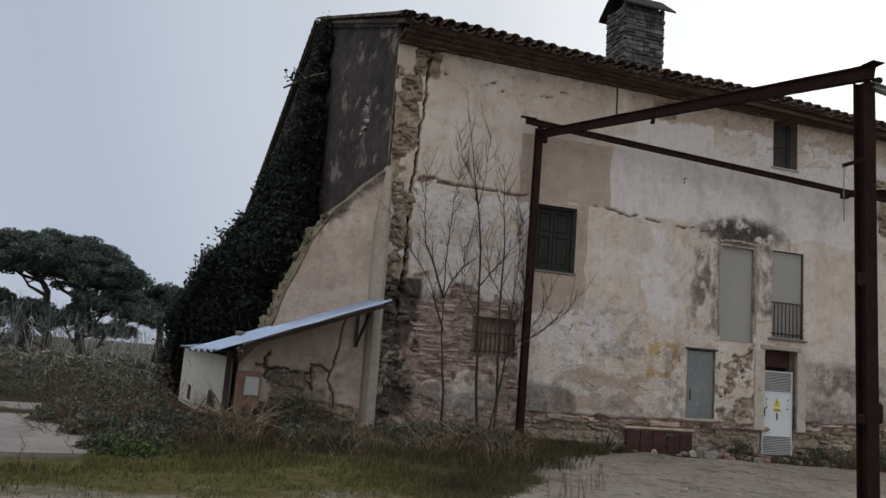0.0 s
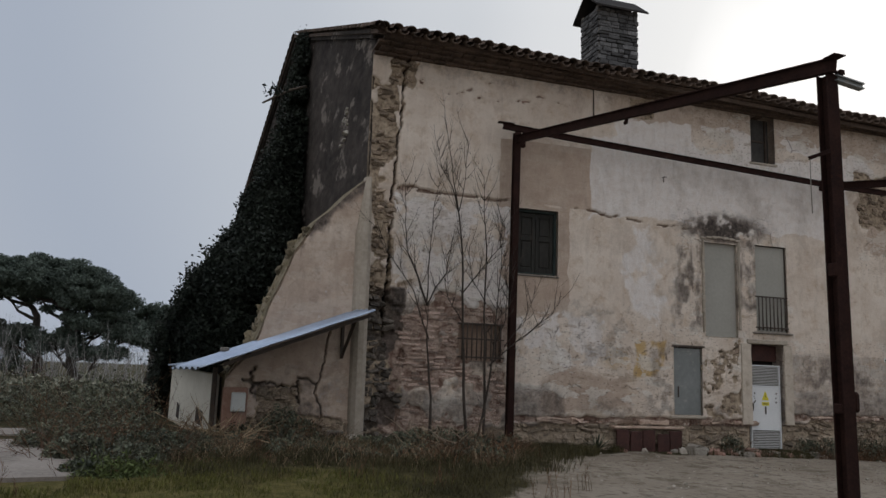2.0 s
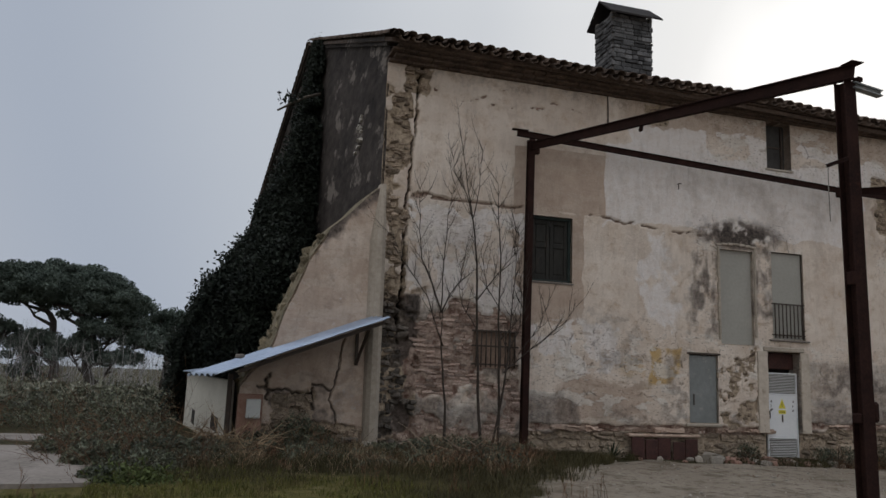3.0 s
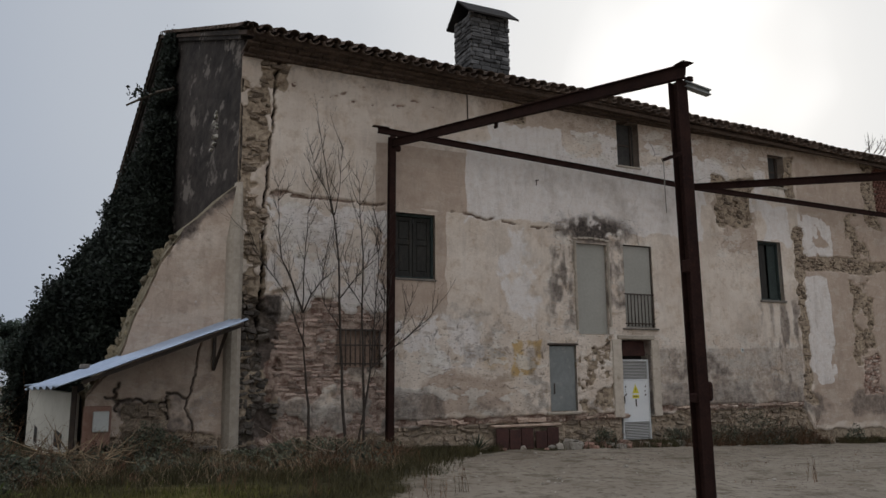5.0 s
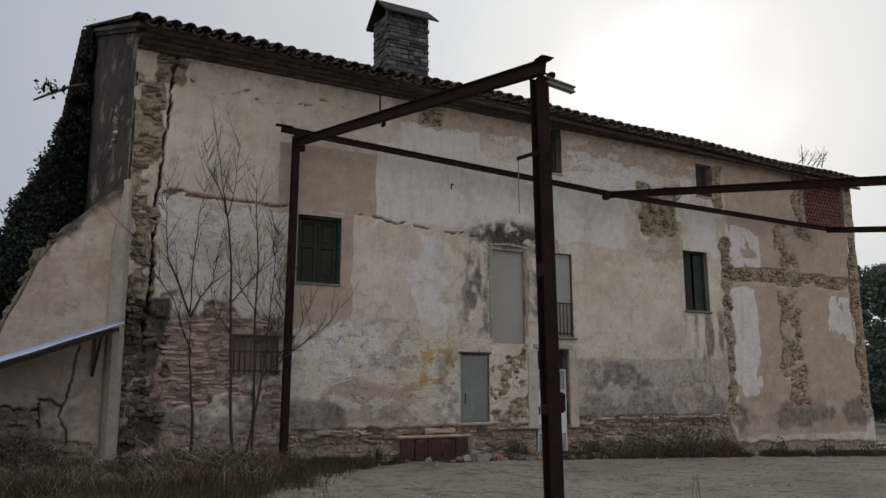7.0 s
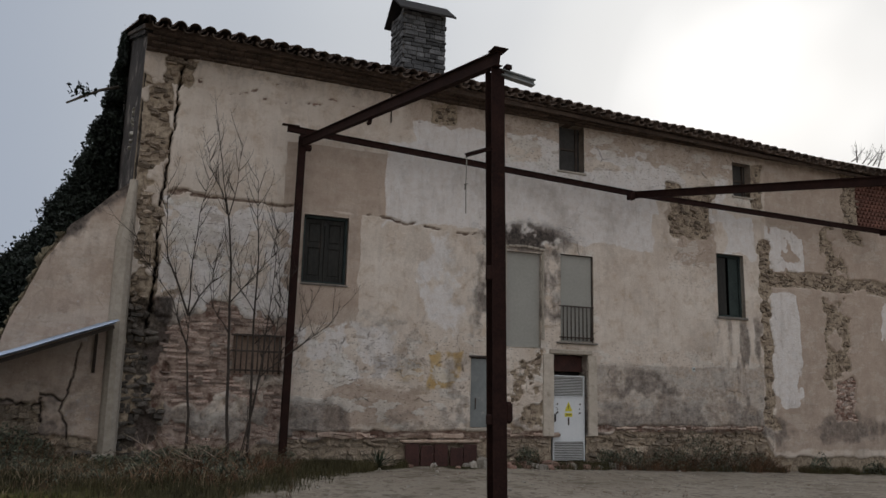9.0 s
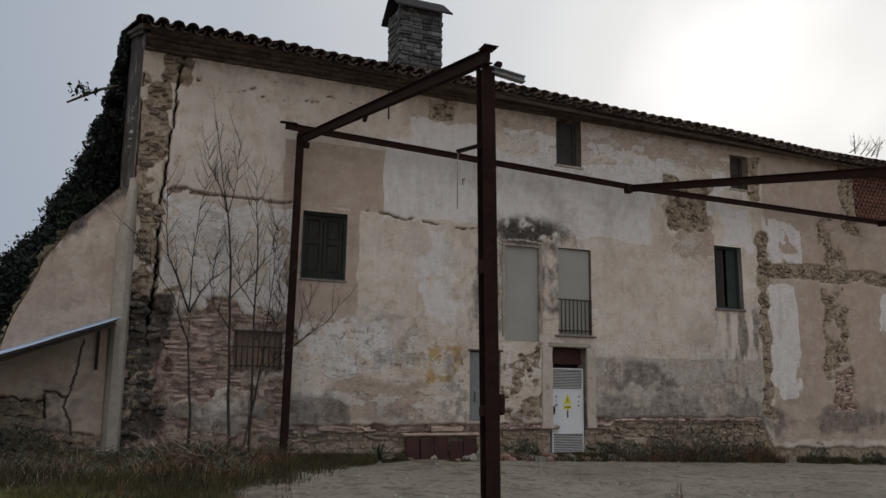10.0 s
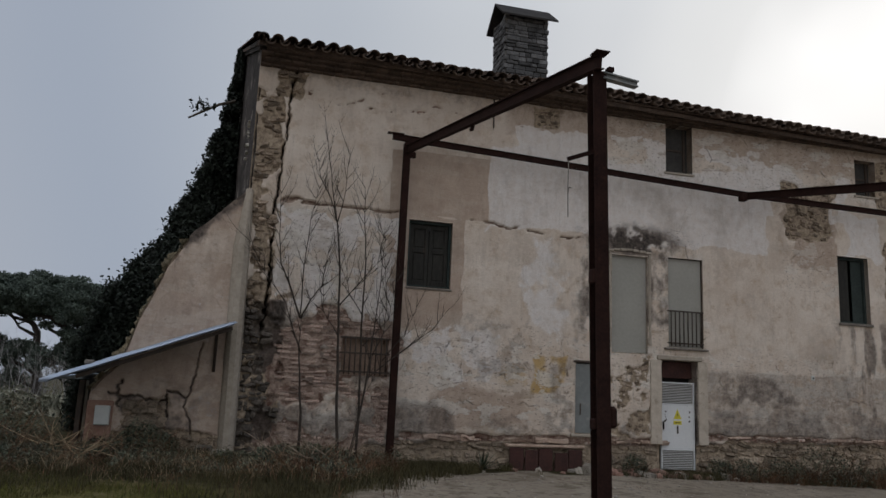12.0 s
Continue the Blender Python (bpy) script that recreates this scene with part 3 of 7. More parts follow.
    grime_and_shade = mx(grime_and_shade, 0.5 * rect(x, z, 5.4, 7.0, 1.9, 3.4, 0.3, 0.3, 42) * smooth(0.5, 0.62, fbm(x, z, 0.3, 43)))
    grime_and_shade = mx(grime_and_shade, 0.7 * rect(x, z, 0.4, 3.5, 0.0, 1.9, 0.4, 0.4, 44) * smooth(0.36, 0.56, fbm(x, z, 0.6, 45)))
    tan = rect(x, z, 3.45, 5.22, 3.1, 5.72, 0.03, 0.10, 50, 0.6)
    tan = mx(tan, 0.75 * rect(x, z, 3.4, 5.8, 5.72, 7.25, 0.03, 0.04, 51, 0.6))
    tan = mx(tan, 0.55 * smooth(7.75, 8.05, z + 0.9 * (fbm(x, z, 1.0, 52, 5) - 0.5)) * smooth(5.6, 6.4, x))
    tan = mx(tan, 0.45 * smooth(0.5, 0.68, fbm(x, z, 1.7, 53, 5)))
    tan = mx(tan, 0.6 * rect(x, z, 14.0, 15.6, 5.2, 6.9, 0.05, 0.4, 54, 0.6))
    tan = mx(tan, 0.6 * rect(x, z, 4.6, 7.0, 0.9, 2.0, 0.2, 0.4, 55, 0.8))
    tan = mx(tan, 0.62 * rect(x, z, 17.4, 23.3, 0.3, 8.7, 0.1, 0.2, 63, 0.8))
    white = rect(x, z, 1.0, 3.65, 3.25, 5.55, 0.06, 0.35, 56, 0.7) * smooth(0.36, 0.52, fbm(x, z, 0.5, 57, 5))
    white = mx(white, 0.8 * rect(x, z, 5.25, 7.6, 3.2, 5.6, 0.5, 0.7, 58, 1.2) * smooth(0.35, 0.6, fbm(x, z, 1.2, 66)))
    white = mx(white, 1.25 * rect(x, z, 17.45, 18.55, 1.5, 4.8, 0.04, 0.12, 59, 0.6) * smooth(0.26, 0.40, fbm(x, z, 0.5, 60, 5) + 0.10 * (z - 3.0)))
    white = mx(white, 1.2 * rect(x, z, 17.45, 18.9, 5.45, 6.7, 0.04, 0.15, 61, 0.6) * smooth(0.3, 0.44, fbm(x, z, 0.4, 62)))
    white = mx(white, rect(x, z, 21.9, 23.1, 3.3, 4.7, 0.04, 0.3, 64, 0.6) * smooth(0.42, 0.5, fbm(x, z, 0.4, 65)))
    white = mx(white, rect(x, z, 6.0, 16, 6.6, 8.3, 0.06, 0.35, 67, 0.9) * smooth(0.5, 0.58, fbm(x, z, 0.9, 68, 5)) * 0.9)
    white = mx(white, 1.15 * rect(x, z, 5.82, 13.4, 5.6, 7.6, 0.10, 0.35, 70, 0.9))
    white = mx(white, 0.9 * rect(x, z, 15.9, 16.95, 5.75, 6.9, 0.05, 0.3, 144, 0.5))
    white = mx(white, 0.8 * rect(x, z, 6.4, 8.6, 7.3, 8.2, 0.06, 0.3, 145, 0.5))
    white = mx(white, 0.7 * rect(x, z, 3.8, 6.3, 2.0, 3.1, 0.1, 0.3, 69, 0.5) * smooth(0.4, 0.52, fbm(x, z, 0.4, 71)))
    white = mx(white, rect(x, z, 9.0, 10.0, 5.38, 5.85, 0.1, 0.12, 77, 0.3) * 0.7 * smooth(0.55, 0.66, fbm(x, z, 0.12, 78, 3)))
    grime_and_shade = grime_and_shade * (1 - 0.6 * rect(x, z, 9.0, 10.0, 5.38, 5.85, 0.1, 0.12, 77, 0.3) * smooth(0.55, 0.66, fbm(x, z, 0.12, 78, 3)))
    ochre = 1.05 * rect(x, z, 6.98, 7.85, 1.80, 2.65, 0.08, 0.10, 72, 0.5) * smooth(0.25, 0.6, fbm(x, z, 0.6, 73) + 0.25 * (7.9 - x))
    ochre = mx(ochre, 0.45 * rect(x, z, 6.1, 6.95, 1.9, 2.5, 0.15, 0.2, 74, 0.5))
    low = smooth(0.06, -0.02, z - plinth - 0.22 * (n - 0.5)) * smooth(3.5, 3.9, x) * smooth(17.4, 17.0, x)
    depth = 0.055 * np.maximum(stone, brick) + 0.07 * low + 0.42 * rift + 0.03 * smooth(0.35, 0.6, band) + 0.09 * rect(x, z, 0.2, 1.3, 0, 3.6, 0.05, 0.2, 106) * smooth(0.46, 0.6, fbm(x, z, 0.28, 107, 3))
    depth = depth + 0.03 * stone * (fbm(x, z, 0.22, 75, 3) - 0.5) * 2 + 0.012 * (fbm(x, z, 0.9, 76) - 0.5)
    # lattice panel set back under the eave
    depth = depth + 0.12 * rect(x, z, 21.3, 23.3, 7.0, 9, 0.01, 0.0, 24)
    # shade inside the corner crack, painted through the dirt mask
    rift_shade = 1.6 * smooth(0.3, 0.6, rift)
    flake = 0.12 + 0.75 * rect(x, z, 8.6, 17.0, 7.3, 8.8, 0.2, 0.4, 146, 0.9)
    flake = mx(flake, 0.8 * rect(x, z, 1.0, 3.8, 0.6, 5.6, 0.2, 0.3, 147, 0.6))
    flake = mx(flake, 0.9 * rect(x, z, 3.8, 9.0, 0.6, 3.2, 0.3, 0.5, 148, 0.8))
    flake = mx(flake, 0.8 * rect(x, z, 8.2, 11.6, 0.5, 6.0, 0.2, 0.4, 153, 0.6))
    flake = mx(flake, 0.6 * rect(x, z, 13.9, 15.6, 4.6, 7.4, 0.1, 0.4, 149, 0.6))
    flake = mx(flake, 0.22 * rect(x, z, 17.0, 23.6, 0.5, 8.6, 0.1, 0.3, 150, 0.8))
    flake = mx(flake, 0.7 * rect(x, z, 11.5, 17.2, 0.6, 3.0, 0.2, 0.3, 151, 0.8))
    return stone, brick, np.maximum(grime_and_shade, rift_shade), tan, white, ochre, depth, flake


def axis(lo, hi, step, marks):
    vals = np.arange(lo, hi + step / 2, step)
    vals = vals[[all(abs(v - m) > step * 0.45 for m in marks) for v in vals]]
    return np.unique(np.concatenate([vals, marks, [lo, hi]]))


def build_facade():
    xs = np.unique(np.concatenate([np.arange(WALL_X0, 1.5, 0.018), axis(1.5, WALL_X1, 0.04, [v for o in OPENINGS.values() for v in o[:2]])]))
    zs = axis(-0.8, WALL_TOP, 0.032, sorted({v for o in OPENINGS.values() for v in o[2:4]}))
    X, Z = np.meshgrid(xs, zs)
    stone, brick, grime_and_shade, tan, white, ochre, depth, flake = masks(X, Z)
    nz, nx = X.shape
    verts = np.stack([X.ravel(), depth.ravel(), Z.ravel()], 1)
    faces = []
    cx, cz = (xs[:-1] + xs[1:]) / 2, (zs[:-1] + zs[1:]) / 2
    hole = np.zeros((nz - 1, nx - 1), bool)
    for x0, x1, z0, z1, _ in OPENINGS.values():
        hole |= ((cz > z0) & (cz < z1))[:, None] & ((cx > x0) & (cx < x1))[None, :]
    for j in range(nz - 1):
        for i in range(nx - 1):
            if not hole[j, i]:
                faces.append((j * nx + i, j * nx + i + 1, (j + 1) * nx + i + 1, (j + 1) * nx + i))
    wear_and_shade = np.stack([stone, brick, grime_and_shade, flake], -1).reshape(-1, 4)
    coats = np.stack([tan, white, ochre, np.ones_like(stone)], -1).reshape(-1, 4)
    count = len(verts)
    vlist, wl, cl = [tuple(v) for v in verts], [wear_and_shade], [coats]
    # reveals, closing the thickness of the wall at every opening
    look_up_x, look_up_z = {round(v, 4): i for i, v in enumerate(xs)}, {round(v, 4): i for i, v in enumerate(zs)}
    for x0, x1, z0, z1, deep in OPENINGS.values():
        i0, i1, j0, j1 = look_up_x[round(x0, 4)], look_up_x[round(x1, 4)], look_up_z[round(z0, 4)], look_up_z[round(z1, 4)]
        ring = [(j0, i) for i in range(i0, i1)] + [(j, i1) for j in range(j0, j1)] + [(j1, i) for i in range(i1, i0, -1)] + [(j, i0) for j in range(j1, j0, -1)]
        start = len(vlist)
        for j, i in ring:
            vlist.append((xs[i], deep + 0.12, zs[j]))
            wl.append(np.array([[0.15, 0, 0.25, 0.2]]))
            cl.append(np.array([[0.6, 0, 0, 1]]))
        for k in range(len(ring)):
            (ja, ia), (jb, ib) = ring[k], ring[(k + 1) % len(ring)]
            faces.append((ja * nx + ia, start + k, start + (k + 1) % len(ring), jb * nx + ib))
    me = raw("wall_south", vlist, faces, True)
    for key, data in (("wear_and_shade", np.concatenate(wl)), ("coats", np.concatenate(cl))):
        att = me.attributes.new(key, "FLOAT_COLOR", "POINT")
        att.data.foreach_set("color", data.ravel().astype(np.float32))
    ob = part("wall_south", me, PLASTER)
    return tagged(ob, "weathered plaster facade peeling off rubble and brick", "wall", kind="structure")


WALL = build_facade()

# ---- the body behind it: gable wall, far walls, core ----
GABLE = [(0.30, 0.0), (-0.36, 9.6)]  # the west wall, slightly splayed
RIDGE_Y, RIDGE_Z, EAVE_Y, EAVE_Z = 10.6, 13.68, -0.82, 9.10
PITCH, REAR_PITCH, BACK_Y = (RIDGE_Z - EAVE_Z) / (RIDGE_Y - EAVE_Y), 0.285, 27.0


def roof_z(y):
    return EAVE_Z + PITCH * (y - EAVE_Y) if y <= RIDGE_Y else RIDGE_Z - REAR_PITCH * (y - RIDGE_Y)


def eave_drop(x):
    """The eave sinks towards the east end."""
    return float(np.interp(x, [0, 10, 20, 24.5], [0.04, 0.12, 0.32, 0.40]))


def eave_in(x):
    """How far the eave draws back towards the wall, going east."""
    return 0.46 * x / 24


def gable_x(y):
    return 0.30 - 0.66 * y / 9.6


def build_gable(name, label, x_of, thick, material, drop=0.0):
    ys, zs = np.linspace(0.02, BACK_Y, 150), np.linspace(-0.5, 1, 70)
    verts, faces = [], []
    for a in zs:
        for y in ys:
            top = roof_z(y) - 0.12 - drop
            z = -0.5 + (top + 0.5) * (a + 0.5) / 1.5
            verts.append((x_of(y) + 0.05 * (float(fbm(y, z, 0.5, 80)) - 0.5) + 0.06 * (float(fbm(y, z, 2.2, 81)) - 0.5), y, z))
    n = len(ys)
    for j in range(len(zs) - 1):
        for i in range(n - 1):
            faces.append((j * n + i, (j + 1) * n + i, (j + 1) * n + i + 1, j * n + i + 1))
    back = len(verts)
    for y, z in ((0.02, -0.5), (BACK_Y, -0.5), (BACK_Y, roof_z(BACK_Y) - 0.12 - drop), (RIDGE_Y, RIDGE_Z - 0.12 - drop), (0.02, roof_z(0.02) - 0.12 - drop)):
        verts.append((x_of(y) + thick, max(y, 0.55), z))
    faces.append((back, back + 1, back + 2, back + 3, back + 4))
    faces.append((0, back, back + 4, (len(zs) - 1) * n))
    faces.append((n - 1, len(verts) - 4, len(verts) - 3, len(zs) * n - 1))
    ob = part(name, raw(name, verts, faces, True), material)
    return tagged(ob, label, "wall", kind="structure")


build_gable("wall_west", "tall gable wall of blackened flaking plaster", gable_x, 0.5, DARK_PLASTER)
build_gable("wall_east", "plain far gable wall", lambda y: 23.2, 0.5, CORNER, 0.95)
tagged(part("wall_north", boxed(-1.05, 23.2, BACK_Y - 0.5, BACK_Y - 0.01, -0.6, 8.8), CREAM), "plain rear wall", "wall", kind="structure")
# added inner wall and ceiling, coloured as dark as an interior in shade
tagged(part("wall_inner", boxed(0.9, 23.1, 0.75, 0.95, -0.6, 8.8), DARK_VOID), "inner wall behind the openings, shade painted into its colour", "wall", kind="structure")
tagged(part("ceiling", boxed(0.9, 23.1, 0.3, 0.75, 8.84, 8.95), DARK_VOID), "attic ceiling, interior shade painted into its colour", "ceiling", kind="structure")


# ---- roof: deck, cornice and clay tiles ----
def half_tile(name, length, r0, r1, flip=False):
    """A tapered half-barrel tile along +y, hump up, or a channel when flipped."""
    sides, verts, faces = 7, [], []
    for y, r in ((0, r0), (length, r1)):
        for inner in (0, 0.014):
            for k in range(sides + 1):
                a = math.pi * k / sides
                z = math.sin(a) * (r - inner) * 0.9
                verts.append((math.cos(a) * (r - inner), y, -z if flip else z))
    n = sides + 1
    for k in range(sides):
        faces += [(k, k + 1, 2 * n + k + 1, 2 * n + k), (n + k, 3 * n + k, 3 * n + k + 1, n + k + 1), (k, n + k, n + k + 1, k + 1)]
    return raw(name, verts, faces, True)


def build_roof():
    roof = tagged(new("roof"), "old clay barrel-tile roof with a sagging eave", "roof", kind="structure")
    bm = bmesh.new()
    prof = [(EAVE_Y + 0.16, EAVE_Z + 0.02), (RIDGE_Y, RIDGE_Z - 0.02), (BACK_Y + 0.5, roof_z(BACK_Y + 0.5) - 0.02)]
    rows = []
    for y, z in prof:
        x0 = gable_x(y) - 0.16 if y > -0.2 else 0.22
        rows.append([bm.verts.new((x0, y, z - 0.10)), bm.verts.new((x0, y, z)), bm.verts.new((23.95, y + (0.46 if y < 0 else 0), z - (0.48 if y < 5 else 0.85))), bm.verts.new((23.95, y + (0.46 if y < 0 else 0), z - 0.10 - (0.48 if y < 5 else 0.85)))])
    for a, b in zip(rows, rows[1:]):
        for k in range(4):
            bm.faces.new((a[k], b[k], b[(k + 1) % 4], a[(k + 1) % 4]))
    bm.faces.new(rows[0][::-1])
    bm.faces.new(rows[-1])
    part("deck", bm, CORNICE, roof)
    cap, pan = half_tile("cap_tile", 0.46, 0.128, 0.105), half_tile("pan_tile", 0.46, 0.11, 0.12, True)
    for me in (cap, pan):
        me.materials.append(TILE)
    tilt = math.atan(PITCH)
    rnd = random.Random(5)
    step, rest_v, rest_f = 0.305, [], []
    count = int((23.95 - 0.25) / step)
    for i in range(count):
        x = 0.30 + i * step
        sag = 0.03 * math.sin(x * 0.9) - 0.02 * math.sin(x * 0.37 + 1)
        for row in range(29):
            y = EAVE_Y - 0.10 + row * 0.40 + rnd.uniform(-0.025, 0.025)
            inset = eave_in(x) * max(0, 1 - row / 8)
            z = EAVE_Z + PITCH * (y - EAVE_Y) + 0.075 + sag * max(0, 1 - row / 6) + rnd.uniform(-0.008, 0.008) - eave_drop(x) * (1 - row / 29) - 0.85 * x / 24 * row / 29
            xx = x + rnd.uniform(-0.012, 0.012) + (gable_x(y) - 0.30) * (1 - i / count) * (0 if y < 0 else 1)
            m = Matrix.Translation((xx, y + inset, z)) @ Euler((tilt - 0.03, rnd.uniform(-0.05, 0.05), rnd.uniform(-0.04, 0.04))).to_matrix().to_4x4()
            if row == 0:
                ob = part("roof_tile", cap, None, roof)
                ob.matrix_local = m
                if i < count - 1:
                    ob = part("channel_tile", pan, None, roof)
                    ob.matrix_local = Matrix.Translation((step / 2, 0.02, -0.01)) @ m
            else:
                base = len(rest_v)
                rest_v += [m @ v.co for v in cap.vertices]
                rest_f += [tuple(base + k for k in p.vertices) for p in cap.polygons]
    more = part("upper_tiles", raw("upper_tiles", rest_v, rest_f, True), TILE, roof)
    tagged(more, kind="stuff")
    # verge: a row of tiles laid along the sloping west edge
    vv, vf = [], []
    for k in range(70):
        y = EAVE_Y - 0.05 + k * 0.40
        lean = tilt if y < RIDGE_Y else -math.atan(REAR_PITCH)
        m = Matrix.Translation((gable_x(max(y, 0)) - 0.10, y, roof_z(y) + 0.02)) @ Euler((lean, 0, 0.04)).to_matrix().to_4x4()
        base = len(vv)
        vv += [m @ v.co for v in cap.vertices]
        vf += [tuple(base + q for q in p.vertices) for p in cap.polygons]
    part("verge_tiles", raw("verge_tiles", vv, vf, True), TILE, roof)
    # stepped brick cornice under the eave
    cornice = tagged(new("cornice"), "stepped dark brick cornice under the eave", "cornice", kind="structure")
    for k, (z0, z1, y0) in enumerate([(8.80, 8.87, -0.12), (8.875, 8.945, -0.30), (8.95, 9.01, -0.48), (9.015, 9.075, -0.66)]):
        v, f = [], []
        x = 0.28 + 0.1 * (k % 2)
        while x < 23.8:
            w = 0.285 * rnd.uniform(0.92, 1.06)
            b = boxed(x, min(x + w - 0.012, 23.82), y0 + rnd.uniform(-0.012, 0.012), 0.25, z0 + rnd.uniform(-0.006, 0.004), z1 + rnd.uniform(-0.004, 0.0), 0.008)
            base = len(v)
            for q in b.verts:
                q.co.z = 8.80 + (q.co.z - 8.80) * (1 - eave_drop(x) / 0.55) - 0.06 * x / 24
                if q.co.y < 0:
                    q.co.y *= 1 - 0.55 * x / 24
            b.verts.index_update()
            v += [q.co.copy() for q in b.verts]
            f += [tuple(base + q.index for q in p.verts) for p in b.faces]
            b.free()
            x += w
        tagged(part("brick_course", raw("brick_course", v, f), CORNICE, cornice), kind="stuff")
    # the same dark edge along the top of the gable
    bm = bmesh.new()
    for y0, y1 in ((0.0, RIDGE_Y), (RIDGE_Y, BACK_Y)):
        for inset, drop in ((0.14, 0.13), (0.08, 0.24)):
            vs = [bm.verts.new((gable_x(y) - inset if side else gable_x(y) + 0.3, y, roof_z(y) - drop + h)) for y in (y0, y1) for side in (0, 1) for h in (0, 0.10)]
            for q in ((0, 1, 3, 2), (4, 6, 7, 5), (0, 4, 5, 1), (2, 3, 7, 6), (1, 5, 7, 3), (0, 2, 6, 4)):
                bm.faces.new([vs[k] for k in q])
    part("verge_course", bm, DARK_PLASTER, cornice)


build_roof()


# ---- rubble and brick pieces standing out of the plaster ----
def stone_mesh(name, seed):
    """A squared-off field stone, one metre in each direction, with broken corners."""
    r = random.Random(seed)
    bm = boxed(-0.5, 0.5, -0.5, 0.5, -0.5, 0.5, 0.22)
    for v in bm.verts:
        v.co += Vector([r.uniform(-0.15, 0.15) for _ in range(3)])
    me = bpy.data.meshes.new(name)
    bm.to_mesh(me)
    bm.free()
    return me


STONES = [stone_mesh("stone", k) for k in range(7)]
BRICKS = []
for k in range(3):
    b = boxed(-0.5, 0.5, -0.5, 0.5, -0.5, 0.5, 0.06)
    r = random.Random(40 + k)
    for v in b.verts:
        v.co += Vector([r.uniform(-0.03, 0.03) for _ in range(3)])
    me = bpy.data.meshes.new("brick")
    b.to_mesh(me)
    b.free()
    BRICKS.append(me)


def inside_opening(x, z, pad=0.04):
    return any(o[0] - pad < x < o[1] + pad and o[2] - pad < z < o[3] + pad for o in OPENINGS.values())


def lay_pieces(which, meshes, material, rows_h, lengths, x_range, z_range, single, name, out, seed, drop=0.08):
    """Courses of pieces wherever the coat has come off: the first ones as parts, the rest joined."""
    r = random.Random(seed)
    own = []
    turn = 0.30 if which == 0 else 0.10
    for me in meshes:
        me = me.copy()
        me.materials.append(material)
        own.append(me)
    rest_v, rest_f, made, z = [], [], 0, z_range[0]
    todo = []
    while z < z_range[1]:
        h = r.uniform(*rows_h)
        x = x_range[0] + r.uniform(0, 0.2)
        while x < x_range[1]:
            w = r.uniform(*lengths)
            todo.append((x + w / 2, z + h / 2 + r.uniform(-0.022, 0.022), w, h))
            x += w
        z += h
    cx, cz = np.array([q[0] for q in todo]), np.array([q[1] for q in todo])
    ms = masks(cx, cz)
    cw = np.array([q[2] for q in todo])
    deepest = np.maximum.reduce([masks(cx + cw * f, cz)[6] for f in (-0.45, -0.2, 0, 0.2, 0.45)])
    keep = (ms[which] > 0.55) & (ms[1 - which] < 0.6) & (deepest < (0.4 if x_range[1] > 2 else 0.25 if z_range[1] < 4 else 0.17))
    for (x, zz, w, h), k in zip(todo, keep):
        if not k or inside_opening(x, zz, w / 2) or r.random() < drop:
            continue
        m = Matrix.Translation((x, (0.15 if zz < 0.9 and x > 3.7 else 0.105 if x > 6 or which == 1 else 0.078) + r.uniform(-out, out), zz)) @ Euler((r.uniform(-0.1, 0.1), r.uniform(-turn, turn), r.uniform(-0.12, 0.12))).to_matrix().to_4x4() @ Matrix.Diagonal((w * r.uniform(0.85, 1.05), 0.15, h * r.uniform(0.75, 1.05), 1))
        me = r.choice(own)
        if made < single:
            ob = part(name, me, None, WALL)
            ob.matrix_local = m
            made += 1
        else:
            base = len(rest_v)
            rest_v += [m @ v.co for v in me.vertices]
            rest_f += [tuple(base + q for q in p.vertices) for p in me.polygons]
    if rest_v:
        tagged(part("more_" + name + "s", raw(name, rest_v, rest_f), material, WALL), kind="stuff")


lay_pieces(0, STONES, QUOIN, (0.05, 0.13), (0.08, 0.30), (0.28, 1.3), (3.3, 8.75), 290, "quoin_stone", 0.03, 1, 0.30)
lay_pieces(0, STONES, DARK_STONE, (0.06, 0.16), (0.08, 0.30), (0.28, 1.35), (-0.1, 3.3), 200, "sooty_stone", 0.04, 2, 0.16)
lay_pieces(0, STONES, STONE, (0.07, 0.20), (0.10, 0.44), (1.4, 17.2), (-0.3, 1.0), 280, "plinth_stone", 0.035, 3)
lay_pieces(0, STONES, BROWN_STONE, (0.05, 0.13), (0.07, 0.24), (6.5, 23.55), (1.0, 8.75), 0, "wall_stone", 0.02, 4, 0.3)
lay_pieces(1, BRICKS, BRICK, (0.045, 0.062), (0.14, 0.30), (0.9, 3.8), (0.3, 3.6), 290, "brick", 0.020, 5, 0.42)
lay_pieces(1, BRICKS, BRICK, (0.045, 0.062), (0.14, 0.30), (3.8, 20.8), (0.3, 3.0), 0, "far_brick", 0.014, 6, 0.3)
lay_pieces(1, BRICKS, BRICK, (0.045, 0.062), (0.14, 0.30), (1.0, 20.8), (8.1, 8.75), 0, "high_brick", 0.014, 7, 0.3)
lattice = bmesh.new()
for j in range(13):
    for i in range(12):
        x0, z0 = 21.36 + 0.16 * i + 0.08 * (j % 2), 7.06 + 0.125 * j
        if x0 < 23.2 and z0 < 8.6:
            box(lattice, x0, x0 + 0.10, 0.10, 0.22, z0, z0 + 0.075)
for j in range(14):
    if 7.0 + 0.125 * j < 8.7:
        box(lattice, 21.33, 23.28, 0.12, 0.22, 7.0 + 0.125 * j, 7.045 + 0.125 * j)
